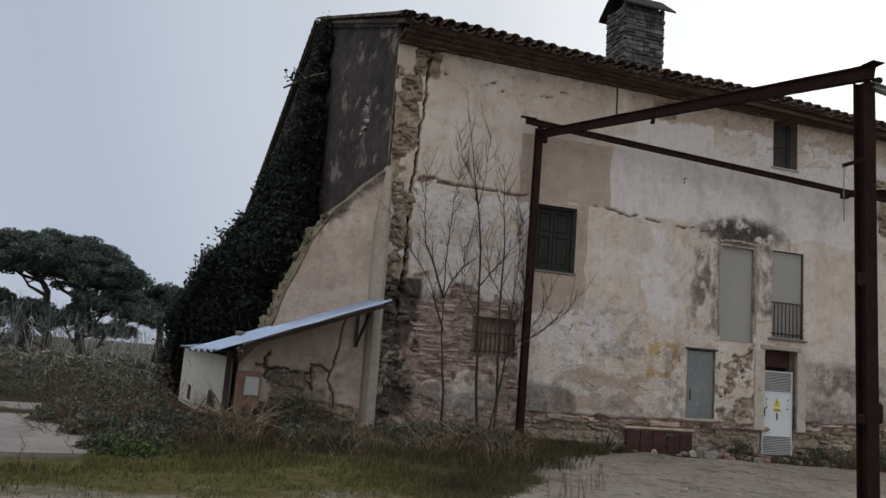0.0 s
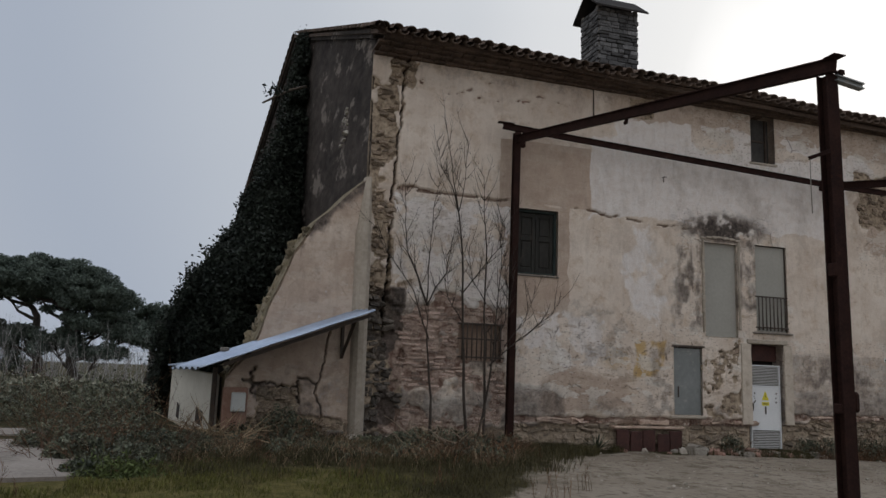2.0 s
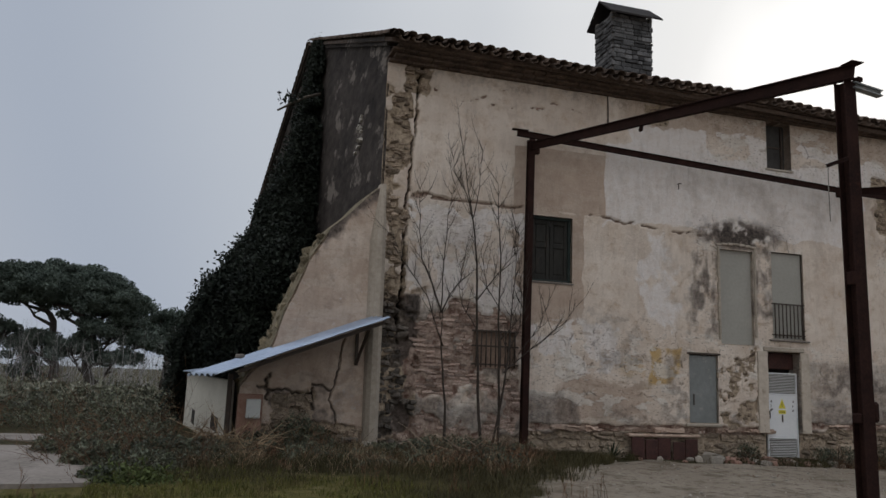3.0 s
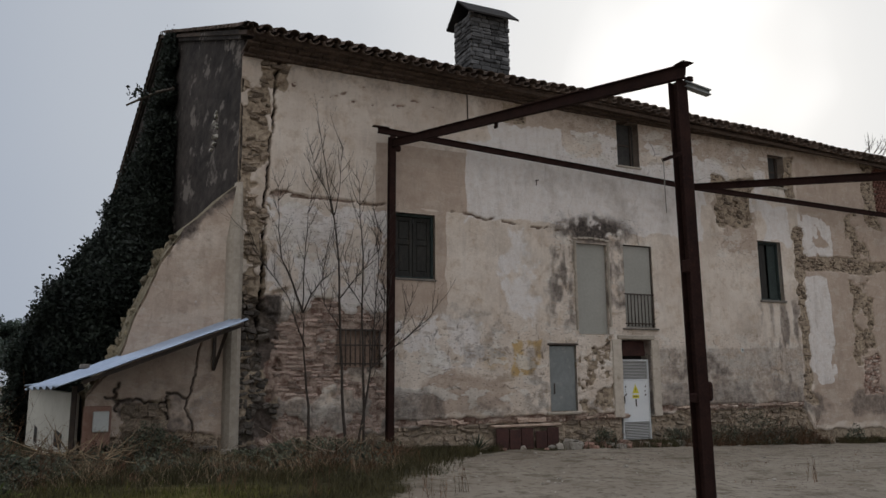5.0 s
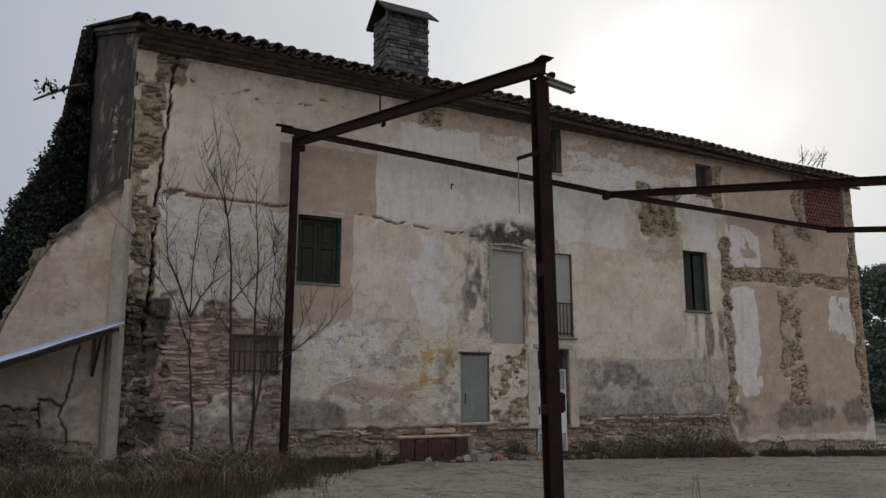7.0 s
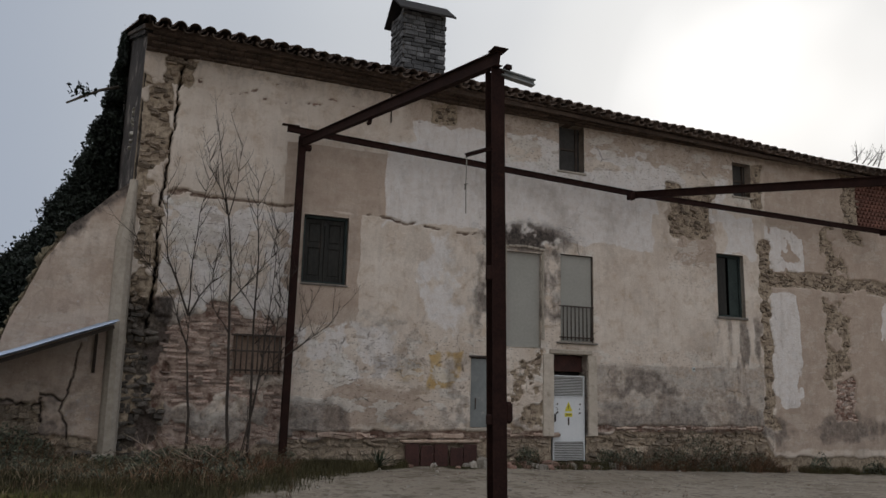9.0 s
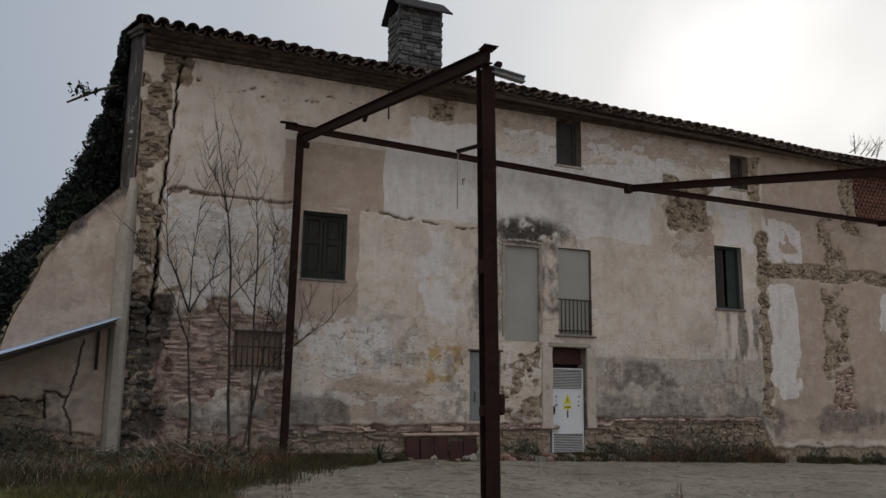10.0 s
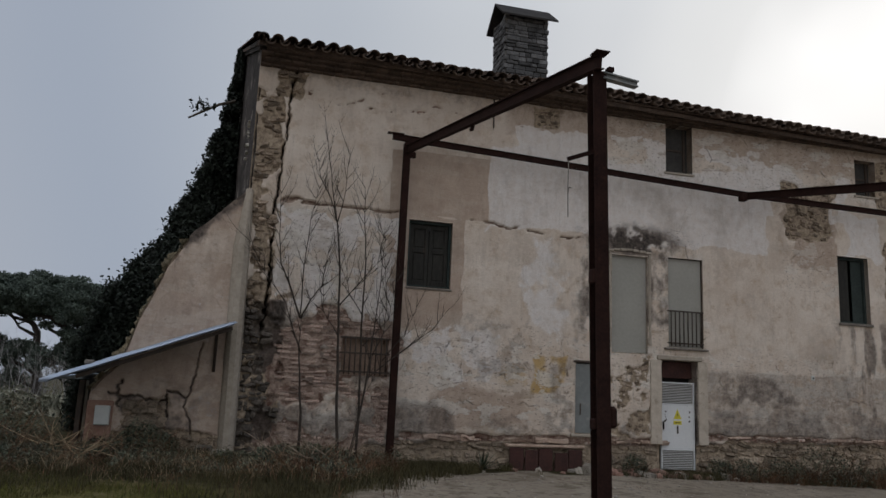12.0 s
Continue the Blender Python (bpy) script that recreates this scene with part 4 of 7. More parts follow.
tagged(part("lattice_brickwork", lattice, surface("red_lattice_brick", (0.11, 0.052, 0.04), (0.21, 0.10, 0.075), 3, 18, 0.95, vary=0.25), WALL, "red brick lattice under the eave"), kind="stuff")

# pale stones showing through the gable's plaster
r = random.Random(23)
for k in range(9):
    y, z = 2.55 + r.uniform(-0.35, 0.25), 7.35 + 0.11 * k + r.uniform(-0.03, 0.03)
    me = r.choice(STONES).copy()
    me.materials.append(RENDER_BITS)
    ob = part("bare_stone", me, None, bpy.data.objects["wall_west"])
    ob.matrix_local = Matrix.Translation((gable_x(y) - 0.02, y, z)) @ Matrix.Diagonal((0.09, r.uniform(0.12, 0.30), r.uniform(0.05, 0.10), 1))

# ---- chimney ----
CH = (6.22, 7.40, 0.45, 1.42)
chimney = thing("chimney", "stone-block chimney with a gabled slab cap", "chimney", at=(0, 0, 0))
part("core", boxed(CH[0] + 0.05, CH[1] - 0.05, CH[2] + 0.05, CH[3] - 0.05, 9.2, 11.2), MORTAR, chimney)
rnd = random.Random(11)
zc, course = 9.25, 0
while zc < 11.22:
    h = rnd.choice((0.08, 0.10, 0.13))
    for side in range(4):
        lo, hi = (CH[0], CH[1]) if side % 2 == 0 else (CH[2], CH[3])
        u = lo + (0.0 if course % 2 else 0.06)
        while u < hi - 0.03:
            w = min(rnd.uniform(0.12, 0.36), hi - u)
            if hi - u - w < 0.1:
                w = hi - u
            p = rnd.uniform(-0.015, 0.02)
            if side == 0:
                b = boxed(u, u + w - 0.012, CH[2] - p, CH[2] + 0.1, zc, zc + h - 0.012, 0.014)
            elif side == 1:
                b = boxed(CH[0] - p, CH[0] + 0.1, u, u + w - 0.012, zc, zc + h - 0.012, 0.014)
            elif side == 2:
                b = boxed(u, u + w - 0.012, CH[3] - 0.1, CH[3] + p, zc, zc + h - 0.012, 0.014)
            else:
                b = boxed(CH[1] - 0.1, CH[1] + p, u, u + w - 0.012, zc, zc + h - 0.012, 0.014)
            part("block", b, SLATE, chimney)
            u += w
    zc += h
    course += 1
ym = (CH[2] + CH[3]) / 2
for k, sy in enumerate((-1, 1)):
    bm = bmesh.new()
    y0, y1 = ym, ym + sy * 0.68
    for x0, x1 in ((CH[0] - 0.14, CH[1] + 0.2),):
        vs = [bm.verts.new((x, y, z)) for x in (x0, x1) for y, z in ((y0, 11.78), (y0, 11.83), (y1, 11.27), (y1, 11.22))]
        bm.faces.new(vs[0:4])
        bm.faces.new(vs[7:3:-1])
        for q in range(4):
            bm.faces.new((vs[q], vs[4 + q], vs[4 + (q + 1) % 4], vs[(q + 1) % 4]))
    part("cap_slab", bm, DARK_METAL, chimney, "dark sheet cap slab")
for x in (CH[0] + 0.06, CH[1] - 0.06):
    for y in (CH[2] + 0.08, CH[3] - 0.08):
        part("cap_leg", boxed(x - 0.06, x + 0.06, y - 0.06, y + 0.06, 11.18, 11.36 , 0.01), MORTAR, chimney)
part("flashing", boxed(CH[0] - 0.06, CH[1] + 0.06, CH[2] - 0.06, CH[3] + 0.06, 9.40, 9.52, 0.02), MORTAR, chimney)

# ---- buttress against the corner ----
PROFILE = [(0.34, 5.92), (0.0, 5.62), (-0.5, 5.08), (-0.78, 4.84), (-1.2, 4.15), (-1.42, 3.55), (-1.65, 3.0), (-1.80, 2.45), (-1.95, 2.05), (-2.2, 1.8), (-2.42, 1.5), (-2.42, -0.3)]


def profile_z(x):
    xs, zs = [p[0] for p in PROFILE[:-1]][::-1], [p[1] for p in PROFILE[:-1]][::-1]
    return float(np.interp(x, xs, zs))


def build_buttress():
    ob = thing("buttress", "flared buttress wall with cracked cream plaster", "buttress", kind="structure")
    xs, rows, faces = np.linspace(-2.42, 0.36, 170), 230, []
    top = np.array([profile_z(x) for x in xs])[:, None]
    x = np.repeat(xs[:, None], rows, 1)
    z = -0.3 + (top + 0.3) * np.arange(rows)[None, :] / (rows - 1)
    d = top - z
    low = 0.52 + 0.35 * fbm(x, z, 0.4, 90)
    gone = smooth(0.0, 0.06, low - z) + rect(x, z, -1.75, -0.95, 0.5, 1.32, 0.04, 0.16, 92, 0.35) + smooth(0.05, 0.0, d - 0.12 * fbm(x, z, 0.3, 94)) * (x < -0.85)
    gone = np.minimum(gone, 1)

    def rent(along, line, width, lo, hi, jitter, seed):
        """A thin wandering crack: 1 on the line, 0 off it."""
        off = along[0] - line - jitter * (fbm(along[1], along[1] * 0, 0.16, seed, 5) - 0.5)
        return np.exp(-(off / width) ** 2) * (along[1] > lo) * (along[1] < hi)

    crack = rent((x, z), np.interp(z, [0.55, 0.95, 1.2, 1.5, 2.4], [-0.44, -0.50, -0.62, -0.52, -0.38]), 0.014, 0.5, 2.5, 0.10, 95)
    crack = crack + rent((z, x), 1.50 + 0.25 * np.clip(-0.75 - x, -0.1, 0) * 4, 0.018, -1.0, -0.55, 0.10, 96)
    crack = crack + 1.1 * rent((z, x), 1.34 - 0.06 * np.sin(4 * x), 0.020, -2.1, -0.95, 0.22, 97)
    crack = crack + 1.2 * rent((x, z), -0.97, 0.022, 0.8, 1.45, 0.26, 110) + 1.1 * rent((x, z), -1.86, 0.028, 1.15, 1.7, 0.40, 111)
    one = np.minimum(crack, 1)
    # cracks and lower face darkened: roof shadow painted in, along with dark rubble
    grime_and_shade = crack + 0.75 * smooth(1.9, 0.9, z) * smooth(0.40, 0.60, fbm(x, z, 0.45, 113)) + 0.30 * smooth(0.55, 0.7, fbm(x, z, 0.5, 98))
    # stain along the top edge, then painted shade below the tin roof
    grime_and_shade = grime_and_shade + 1.3 * smooth(0.45, 0.0, d) * smooth(0.3, 0.6, fbm(x, z, 0.4, 103)) * (x > -1.1) + 0.8 * smooth(0.35, 0.6, fbm(x, z, 0.5, 104)) * rect(x, z, -2.4, -1.5, 1.2, 2.0, 0.2, 0.2, 105)
    wear_and_shade = np.stack([gone * (1 - one), 0.8 * (x < -1.95) * (z < 1.2), np.minimum(grime_and_shade, 1.3), np.full_like(x, 0.18)], -1)
    coats = np.stack([0.37 + 0.5 * fbm(x, z, 0.9, 114, 4), 0.12 + 0.3 * fbm(x, z, 0.7, 115, 4), 0 * x, 1 + 0 * x], -1)
    y = -0.13 + 0.07 * gone + 0.10 * one + 0.03 * gone * (fbm(x, z, 0.2, 99) - 0.5)
    verts = np.stack([x.ravel(), y.ravel(), z.ravel()], 1)
    for i in range(len(xs) - 1):
        for j in range(rows - 1):
            a = i * rows + j
            faces.append((a, a + rows, a + rows + 1, a + 1))
    me = raw("face", verts, faces, True)
    for key, data in (("wear_and_shade", wear_and_shade), ("coats", coats)):
        att = me.attributes.new(key, "FLOAT_COLOR", "POINT")
        att.data.foreach_set("color", np.array(data, np.float32).ravel())
    part("face", me, PLASTER, ob, "cream plaster face with cracks")
    # rubble body behind the face, with a ragged stony back edge
    bm = bmesh.new()
    ring = []
    for y, grow in ((-0.12, 0.0), (0.35, 0.02), (1.0, 0.04), (1.5, -0.1)):
        ring.append([bm.verts.new((x - (0.10 + grow * 3) * (0.4 if y > 0 else 0), y, z + grow + 0.10 * (float(fbm(x * 3, y * 3, 0.4, 101)) - 0.5) * (y > 0))) for x, z in PROFILE[:-1]] + [bm.verts.new((-2.42, y, -0.3)), bm.verts.new((0.34, y, -0.3))])
    n = len(ring[0])
    for a, b in zip(ring, ring[1:]):
        for k in range(n):
            bm.faces.new((a[k], a[(k + 1) % n], b[(k + 1) % n], b[k]))
    bm.faces.new(ring[-1])
    part("rubble_body", bm, MOSSY, ob, "mossy rubble top of the buttress")
    # rounded pilaster at the corner
    pil = bmesh.new()
    sec = [(0.10, -0.12), (0.14, -0.26), (0.22, -0.36), (0.33, -0.38), (0.42, -0.30), (0.46, -0.02), (0.46, 0.05), (0.10, 0.05)]
    rings = []
    for k in range(15):
        z = -0.2 + 6.1 * k / 14
        s = 1.0 if z < 4.6 else 1.0 - 0.55 * (z - 4.6) / 1.3
        rings.append([pil.verts.new((0.42 + (x - 0.42) * s - 0.06 * z / 6 + 0.02 * (float(fbm(z, x * 9, 0.5, 102)) - 0.5), y * (s if y < 0 else 1), z)) for x, y in sec])
    for a, b in zip(rings, rings[1:]):
        for k in range(len(sec)):
            pil.faces.new((a[k], a[(k + 1) % len(sec)], b[(k + 1) % len(sec)], b[k]))
    pil.faces.new(rings[-1])
    p = part("pilaster", pil, CREAM, ob, "rounded cream plaster pilaster")
    # stones along the sloping edge
    r = random.Random(8)
    for k in range(90):
        x = -2.38 + 1.5 * k / 90 + r.uniform(-0.05, 0.05)
        me = r.choice(EDGE_STONES)
        s = part("edge_stone", me, None, ob)
        s.matrix_local = Matrix.Translation((x, 0.3 + r.uniform(-0.3, 0.75), profile_z(x) + r.uniform(-0.14, 0.06))) @ Euler((r.uniform(-0.4, 0.4), 0.9 + r.uniform(-0.3, 0.3), r.uniform(-0.4, 0.4))).to_matrix().to_4x4() @ Matrix.Diagonal((r.uniform(0.10, 0.34), r.uniform(0.12, 0.36), r.uniform(0.08, 0.2), 1))


EDGE_STONES = []
for q in STONES[:4]:
    q = q.copy()
    q.materials.append(MOSSY)
    EDGE_STONES.append(q)
build_buttress()


# ---- steel canopy frame ----
def i_beam(name, start, end, height, width, roll_up=Vector((0, 0, 1)), web=0.012, flange=0.016):
    a, b = Vector(start), Vector(end)
    d = (b - a).normalized()
    side = d.cross(roll_up).normalized()
    up = side.cross(d)
    h, w = height / 2, width / 2
    sec = [(-w, -h), (w, -h), (w, -h + flange), (web, -h + flange), (web, h - flange), (w, h - flange), (w, h), (-w, h), (-w, h - flange), (-web, h - flange), (-web, -h + flange), (-w, -h + flange)]
    bm = bmesh.new()
    r0 = [bm.verts.new(a + side * x + up * y) for x, y in sec]
    r1 = [bm.verts.new(b + side * x + up * y) for x, y in sec]
    for k in range(12):
        bm.faces.new((r0[k], r0[(k + 1) % 12], r1[(k + 1) % 12], r1[k]))
    for r in (r0, r1):
        for q in ((0, 1, 2, 11), (11, 2, 3, 10), (10, 3, 4, 9), (9, 4, 5, 8), (8, 5, 6, 7)):
            bm.faces.new([r[k] for k in q])
    bmesh.ops.recalc_face_normals(bm, faces=bm.faces)
    return bm


def build_frame():
    f = thing("canopy_frame", "rusted brown steel canopy frame without its roof", "steel frame")
    YB = -0.33
    part("post", i_beam("post", (3.65, YB, -0.1), (3.69, YB, 7.30), 0.15, 0.15, Vector((0, 1, 0))), STEEL, f)
    post = part("post", i_beam("post", (4.405, -8.89, -0.3), (4.235, -9.01, 5.55), 0.17, 0.17, Vector((0, 1, 0))), STEEL, f)
    part("post", i_beam("post", (13.55, -9.0, -0.3), (13.5, -9.0, 5.35), 0.17, 0.17, Vector((0, 1, 0))), STEEL, f)
    part("post", i_beam("post", (22.3, -9.0, -0.5), (22.2, -9.0, 5.35), 0.17, 0.17, Vector((0, 1, 0))), STEEL, f)
    part("rafter", i_beam("rafter", (3.68, YB, 7.14), (4.20, -9.20, 5.62), 0.18, 0.10), STEEL, f)
    part("rafter", i_beam("rafter", (12.56, YB, 6.99), (13.5, -9.2, 5.44), 0.18, 0.10), STEEL, f)
    part("rafter", i_beam("rafter", (21.75, YB, 6.88), (22.2, -9.2, 5.42), 0.18, 0.10), STEEL, f)
    part("wall_beam", i_beam("wall_beam", (3.34, YB, 7.42), (12.55, YB, 7.03), 0.14, 0.08), STEEL, f)
    part("wall_beam", i_beam("wall_beam", (12.55, YB, 7.03), (21.85, YB, 6.92), 0.14, 0.08), STEEL, f)
    part("rafter_end", boxed(12.38, 12.56, YB - 0.14, YB + 0.05, 6.84, 7.04, 0.02), STEEL, f)
    part("top_tip", boxed(3.22, 3.6, YB - 0.06, YB + 0.06, 7.485, 7.505), STEEL, f)
    part("gusset", boxed(3.76, 3.90, YB - 0.05, YB + 0.05, 6.96, 7.1, 0.02), STEEL, f)
    # purlin stub and lamp bracket at the outer corner
    part("cap_plate", boxed(4.10, 4.28, -9.28, -9.10, 5.712, 5.724), STEEL, f)
    part("purlin_stub", i_beam("purlin_stub", (4.28, -9.08, 5.50), (4.74, -9.05, 5.46), 0.08, 0.09), GREY_STEEL, f, "short grey channel stub")
    part("stub_cleat", boxed(4.33, 4.41, -9.13, -9.03, 5.545, 5.61, 0.01), STEEL, f)
    part("side_arm", i_beam("side_arm", (4.19, -9.06, 4.56), (3.85, -9.08, 4.42), 0.045, 0.045), STEEL, f)
    part("hanging_chain", tube("hanging_chain", [(3.86, -9.08, 4.41), (3.855, -9.08, 4.1), (3.86, -9.08, 3.74)], 0.006, 5), BAL_IRON, f, "thin hanging wire")
    part("bolt_plate", boxed(4.18, 4.225, -9.06, -8.94, 3.02, 3.18, 0.01), STEEL, f)
    part("lower_bracket", boxed(4.42, 4.52, -9.02, -8.84, 1.42, 1.66, 0.03), STEEL, f)
    part("lower_bracket", boxed(4.24, 4.285, -8.99, -8.87, 1.40, 1.52, 0.015), STEEL, f)
    hook = part("rafter_hook", tube("rafter_hook", [(3.96, -4.7, 6.42), (3.97, -4.7, 6.30), (3.95, -4.72, 6.22), (3.92, -4.73, 6.21)], 0.036, 6), STEEL, f)
    return f


build_frame()


# ---- openings' fillings ----
def opening(key):
    return OPENINGS[key]


def build_shutters():
    x0, x1, z0, z1, d = opening("shutter")
    w = tagged(new("window_1"), "closed dark green panelled shutters with flaking paint", "window", kind="structure")
    y = d + 0.02
    for a, b, c, e in ((x0 - 0.01, x0 + 0.055, z0, z1), (x1 - 0.055, x1 + 0.01, z0, z1), (x0 + 0.056, x1 - 0.056, z1 - 0.06, z1 + 0.01), (x0 + 0.056, x1 - 0.056, z0 - 0.01, z0 + 0.05)):
        part("window_frame", boxed(a, b, y - 0.08, y + 0.06, c, e, 0.006), GREEN_FRAME, w)
    mid = (x0 + x1) / 2
    for a, b in ((x0 + 0.06, mid - 0.006), (mid + 0.006, x1 - 0.06)):
        leaf = part("shutter_leaf", boxed(a, b, y + 0.01, y + 0.04, z0 + 0.055, z1 - 0.065), GREEN_WOOD, w)
        for u, v, c, e in ((a, a + 0.08, z0 + 0.055, z1 - 0.065), (b - 0.08, b, z0 + 0.055, z1 - 0.065), (a + 0.081, b - 0.081, z0 + 0.055, z0 + 0.17), (a + 0.081, b - 0.081, z1 - 0.17, z1 - 0.065), (a + 0.081, b - 0.081, z0 + 0.82, z0 + 0.93)):
            part("stile", boxed(u, v, y - 0.022, y + 0.009, c, e, 0.006), GREEN_WOOD, leaf)
        for c, e in ((z0 + 0.20, z0 + 0.79), (z0 + 0.96, z1 - 0.20)):
            part("raised_panel", boxed(a + 0.11, b - 0.11, y - 0.008, y + 0.0095, c, e, 0.008), GREEN_WOOD, leaf)
    part("latch", boxed(mid - 0.03, mid + 0.03, y - 0.035, y - 0.023, z1 - 0.22, z1 - 0.12, 0.004), BLACK, w)
    part("window_sill", boxed(x0 - 0.02, x1 + 0.04, -0.03, 0.1, z0 - 0.05, z0 - 0.012, 0.01), MORTAR, w)


def bars(parent, x0, x1, z0, z1, y, n, r, rails, material, square=False):
    for z in rails:
        part("rail", boxed(x0 - 0.06, x1 + 0.03, y - 0.012, y + 0.012, z - 0.018, z + 0.018, 0.004), material, parent)
    for k in range(n):
        x = x0 + (x1 - x0) * (k + 0.5) / n
        part("bar", tube("bar", [(x, y, z0), (x, y, z1)], r, 6), material, parent)


def build_openings():
    build_shutters()
    # barred window with a bricked back
    x0, x1, z0, z1, d = opening("grille")
    g = tagged(new("window_2"), "low walled-up window behind rusty iron bars", "window", kind="structure")
    part("infill", boxed(x0 - 0.02, x1 + 0.02, d, d + 0.15, z0 - 0.02, z1 + 0.02), surface("bricked_up_back", (0.22, 0.155, 0.12), (0.40, 0.29, 0.225), 3, 16, 0.95), g)
    bars(g, x0, x1, z0 + 0.02, z1, -0.03, 9, 0.015, (z0 + 0.08, (z0 + z1) / 2 + 0.06, z1 - 0.03), IRON)
    # two filled-in openings
    x0, x1, z0, z1, d = opening("sealed")
    s = tagged(new("window_3"), "tall window walled up and rendered smooth grey", "window", kind="structure")
    part("infill", boxed(x0 - 0.02, x1 + 0.02, d - 0.02, d + 0.2, z0 - 0.02, z1 + 0.02), GREY_PANEL, s)
    for a, b, c, e in ((x0 - 0.10, x0 - 0.01, z0 + 0.1, z1 + 0.06), (x1 + 0.01, x1 + 0.09, z0 + 0.2, z1 + 0.06)):
        bm = bmesh.new()
        zz = c
        r = random.Random(int(a * 10))
        while zz < e:
            h = r.uniform(0.12, 0.3)
            box(bm, a + r.uniform(0, 0.03), b - r.uniform(0, 0.02), -0.045, 0.03, zz, min(zz + h, e), 0.012)
            zz += h
        part("moulding", bm, CREAM, s, "broken plaster moulding")
    bm = bmesh.new()
    r = random.Random(3)
    for k in range(7):
        xa = x0 - 0.12 + (x1 - x0 + 0.24) * k / 7
        box(bm, xa, xa + 0.155, -0.03 - r.uniform(0, 0.02), 0.03, z1 + 0.06 + 0.06 * math.sin(math.pi * (k + 0.5) / 7) + r.uniform(-0.01, 0.01), z1 + 0.12 + 0.06 * math.sin(math.pi * (k + 0.5) / 7), 0.012)
    part("head_moulding", bm, CREAM, s, "broken plaster head moulding")
    x0, x1, z0, z1, d = opening("balcony")
    b = tagged(new("window_4"), "walled-up balcony door behind a small iron railing", "window", kind="structure")
    part("infill", boxed(x0 - 0.02, x1 + 0.02, d - 0.03, d + 0.2, z0 - 0.02, z1 + 0.02), GREY_PANEL, b)
    for a, q, c, e in ((x0, x0 + 0.022, z0, z1), (x1 - 0.022, x1, z0, z1), (x0 + 0.023, x1 - 0.023, z1 - 0.022, z1)):
        part("edge_strip", boxed(a, q, d - 0.06, d - 0.034, c, e), IRON, b)
    part("ledge", boxed(10.40, 11.60, -0.075, 0.04, 2.985, 3.03, 0.015), MORTAR, b, "worn thin stone ledge")
    bars(b, x0 + 0.02, x1 - 0.02, z0 + 0.03, 3.94, 0.005, 8, 0.016, (z0 + 0.1, 3.94), IRON)
    # sheet-metal door
    x0, x1, z0, z1, d = opening("sheet_door")
    g = tagged(new("door_1"), "blank grey sheet-metal door above a worn sill", "door", kind="structure")
    leaf = part("leaf", boxed(x0 + 0.01, x1 - 0.01, d - 0.04, d, z0, z1 - 0.02, 0.006), GREY_STEEL, g)
    part("handle", boxed(x0 + 0.14, x0 + 0.165, d - 0.065, d - 0.041, z0 + 0.42, z0 + 0.68, 0.004), IRON, leaf)
    part("lintel", boxed(x0 - 0.05, x1 + 0.07, -0.02, 0.06, z1 + 0.002, z1 + 0.05, 0.01), IRON, g, "dark rusted lintel")
    part("door_sill", boxed(7.95, 8.95, -0.05, 0.1, 0.83, 0.905, 0.02), CREAM, g, "broken pale stone sill")
    # electric cabinet door
    x0, x1, z0, z1, d = opening("meter_door")
    e = tagged(new("door_2"), "white steel transformer door with louvres and warning sign", "door", kind="structure")
    ax, bx, y = 10.36, 11.27, 0.12
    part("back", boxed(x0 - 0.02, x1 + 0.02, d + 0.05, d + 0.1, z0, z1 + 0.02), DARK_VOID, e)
    for a, q, c, h in ((ax, ax + 0.03, 0.12, 2.2), (bx - 0.03, bx, 0.12, 2.2), (ax + 0.031, bx - 0.031, 2.17, 2.2), (ax + 0.031, bx - 0.031, 1.66, 1.69), (ax + 0.031, bx - 0.031, 0.58, 0.61)):
        part("door_frame", boxed(a, q, y - 0.03, y + 0.03, c, h, 0.004), WHITE_PAINT, e)
    leaf = part("leaf", boxed(ax + 0.032, bx - 0.032, y - 0.018, y + 0.01, 0.612, 1.658, 0.004), WHITE_PAINT, e)
    for c, h, n in ((1.70, 2.165, 12), (0.13, 0.575, 11)):
        panel = part("louvre_panel", boxed(ax + 0.032, bx - 0.032, y + 0.012, y + 0.02, c, h), IRON, e)
        for k in range(n):
            zz = c + (h - c) * (k + 0.5) / n
            m = Matrix.Translation((0, y - 0.004, zz)) @ Euler((0.75, 0, 0)).to_matrix().to_4x4()
            part("slat", box(bmesh.new(), ax + 0.034, bx - 0.034, -0.016, 0.012, -0.003, 0.003, 0, m), LOUVRE, panel)
    part("handle", boxed(ax + 0.05, ax + 0.075, y - 0.05, y - 0.019, 1.10, 1.22, 0.004), BLACK, leaf)
    part("lock_plate", boxed(ax + 0.04, ax + 0.085, y - 0.024, y - 0.0185, 1.06, 1.26), IRON, leaf)
    part("rotten_board", boxed(x0, x1, 0.25, 0.28, 2.30, 2.70, 0.01), RED_BOARD, e, "dark rotten board")
    xm = (ax + bx) / 2 - 0.01
    tri = bmesh.new()
    vs = [tri.verts.new((xm + u, yy, v)) for yy in (y - 0.022, y - 0.0185) for u, v in ((-0.11, 1.32), (0.11, 1.32), (0, 1.56))]
    tri.faces.new(vs[:3])
    tri.faces.new(vs[5:2:-1])
    for k in range(3):
        tri.faces.new((vs[k], vs[3 + k], vs[3 + (k + 1) % 3], vs[(k + 1) % 3]))
    sign = part("warning_triangle", tri, YELLOW, e, "yellow high-voltage triangle")
    bolt = bmesh.new()
    vs = [bolt.verts.new((xm + u, y - 0.0235, v)) for u, v in ((-0.012, 1.35), (0.022, 1.43), (0.0, 1.43), (0.012, 1.50), (-0.022, 1.41), (0.002, 1.41))]
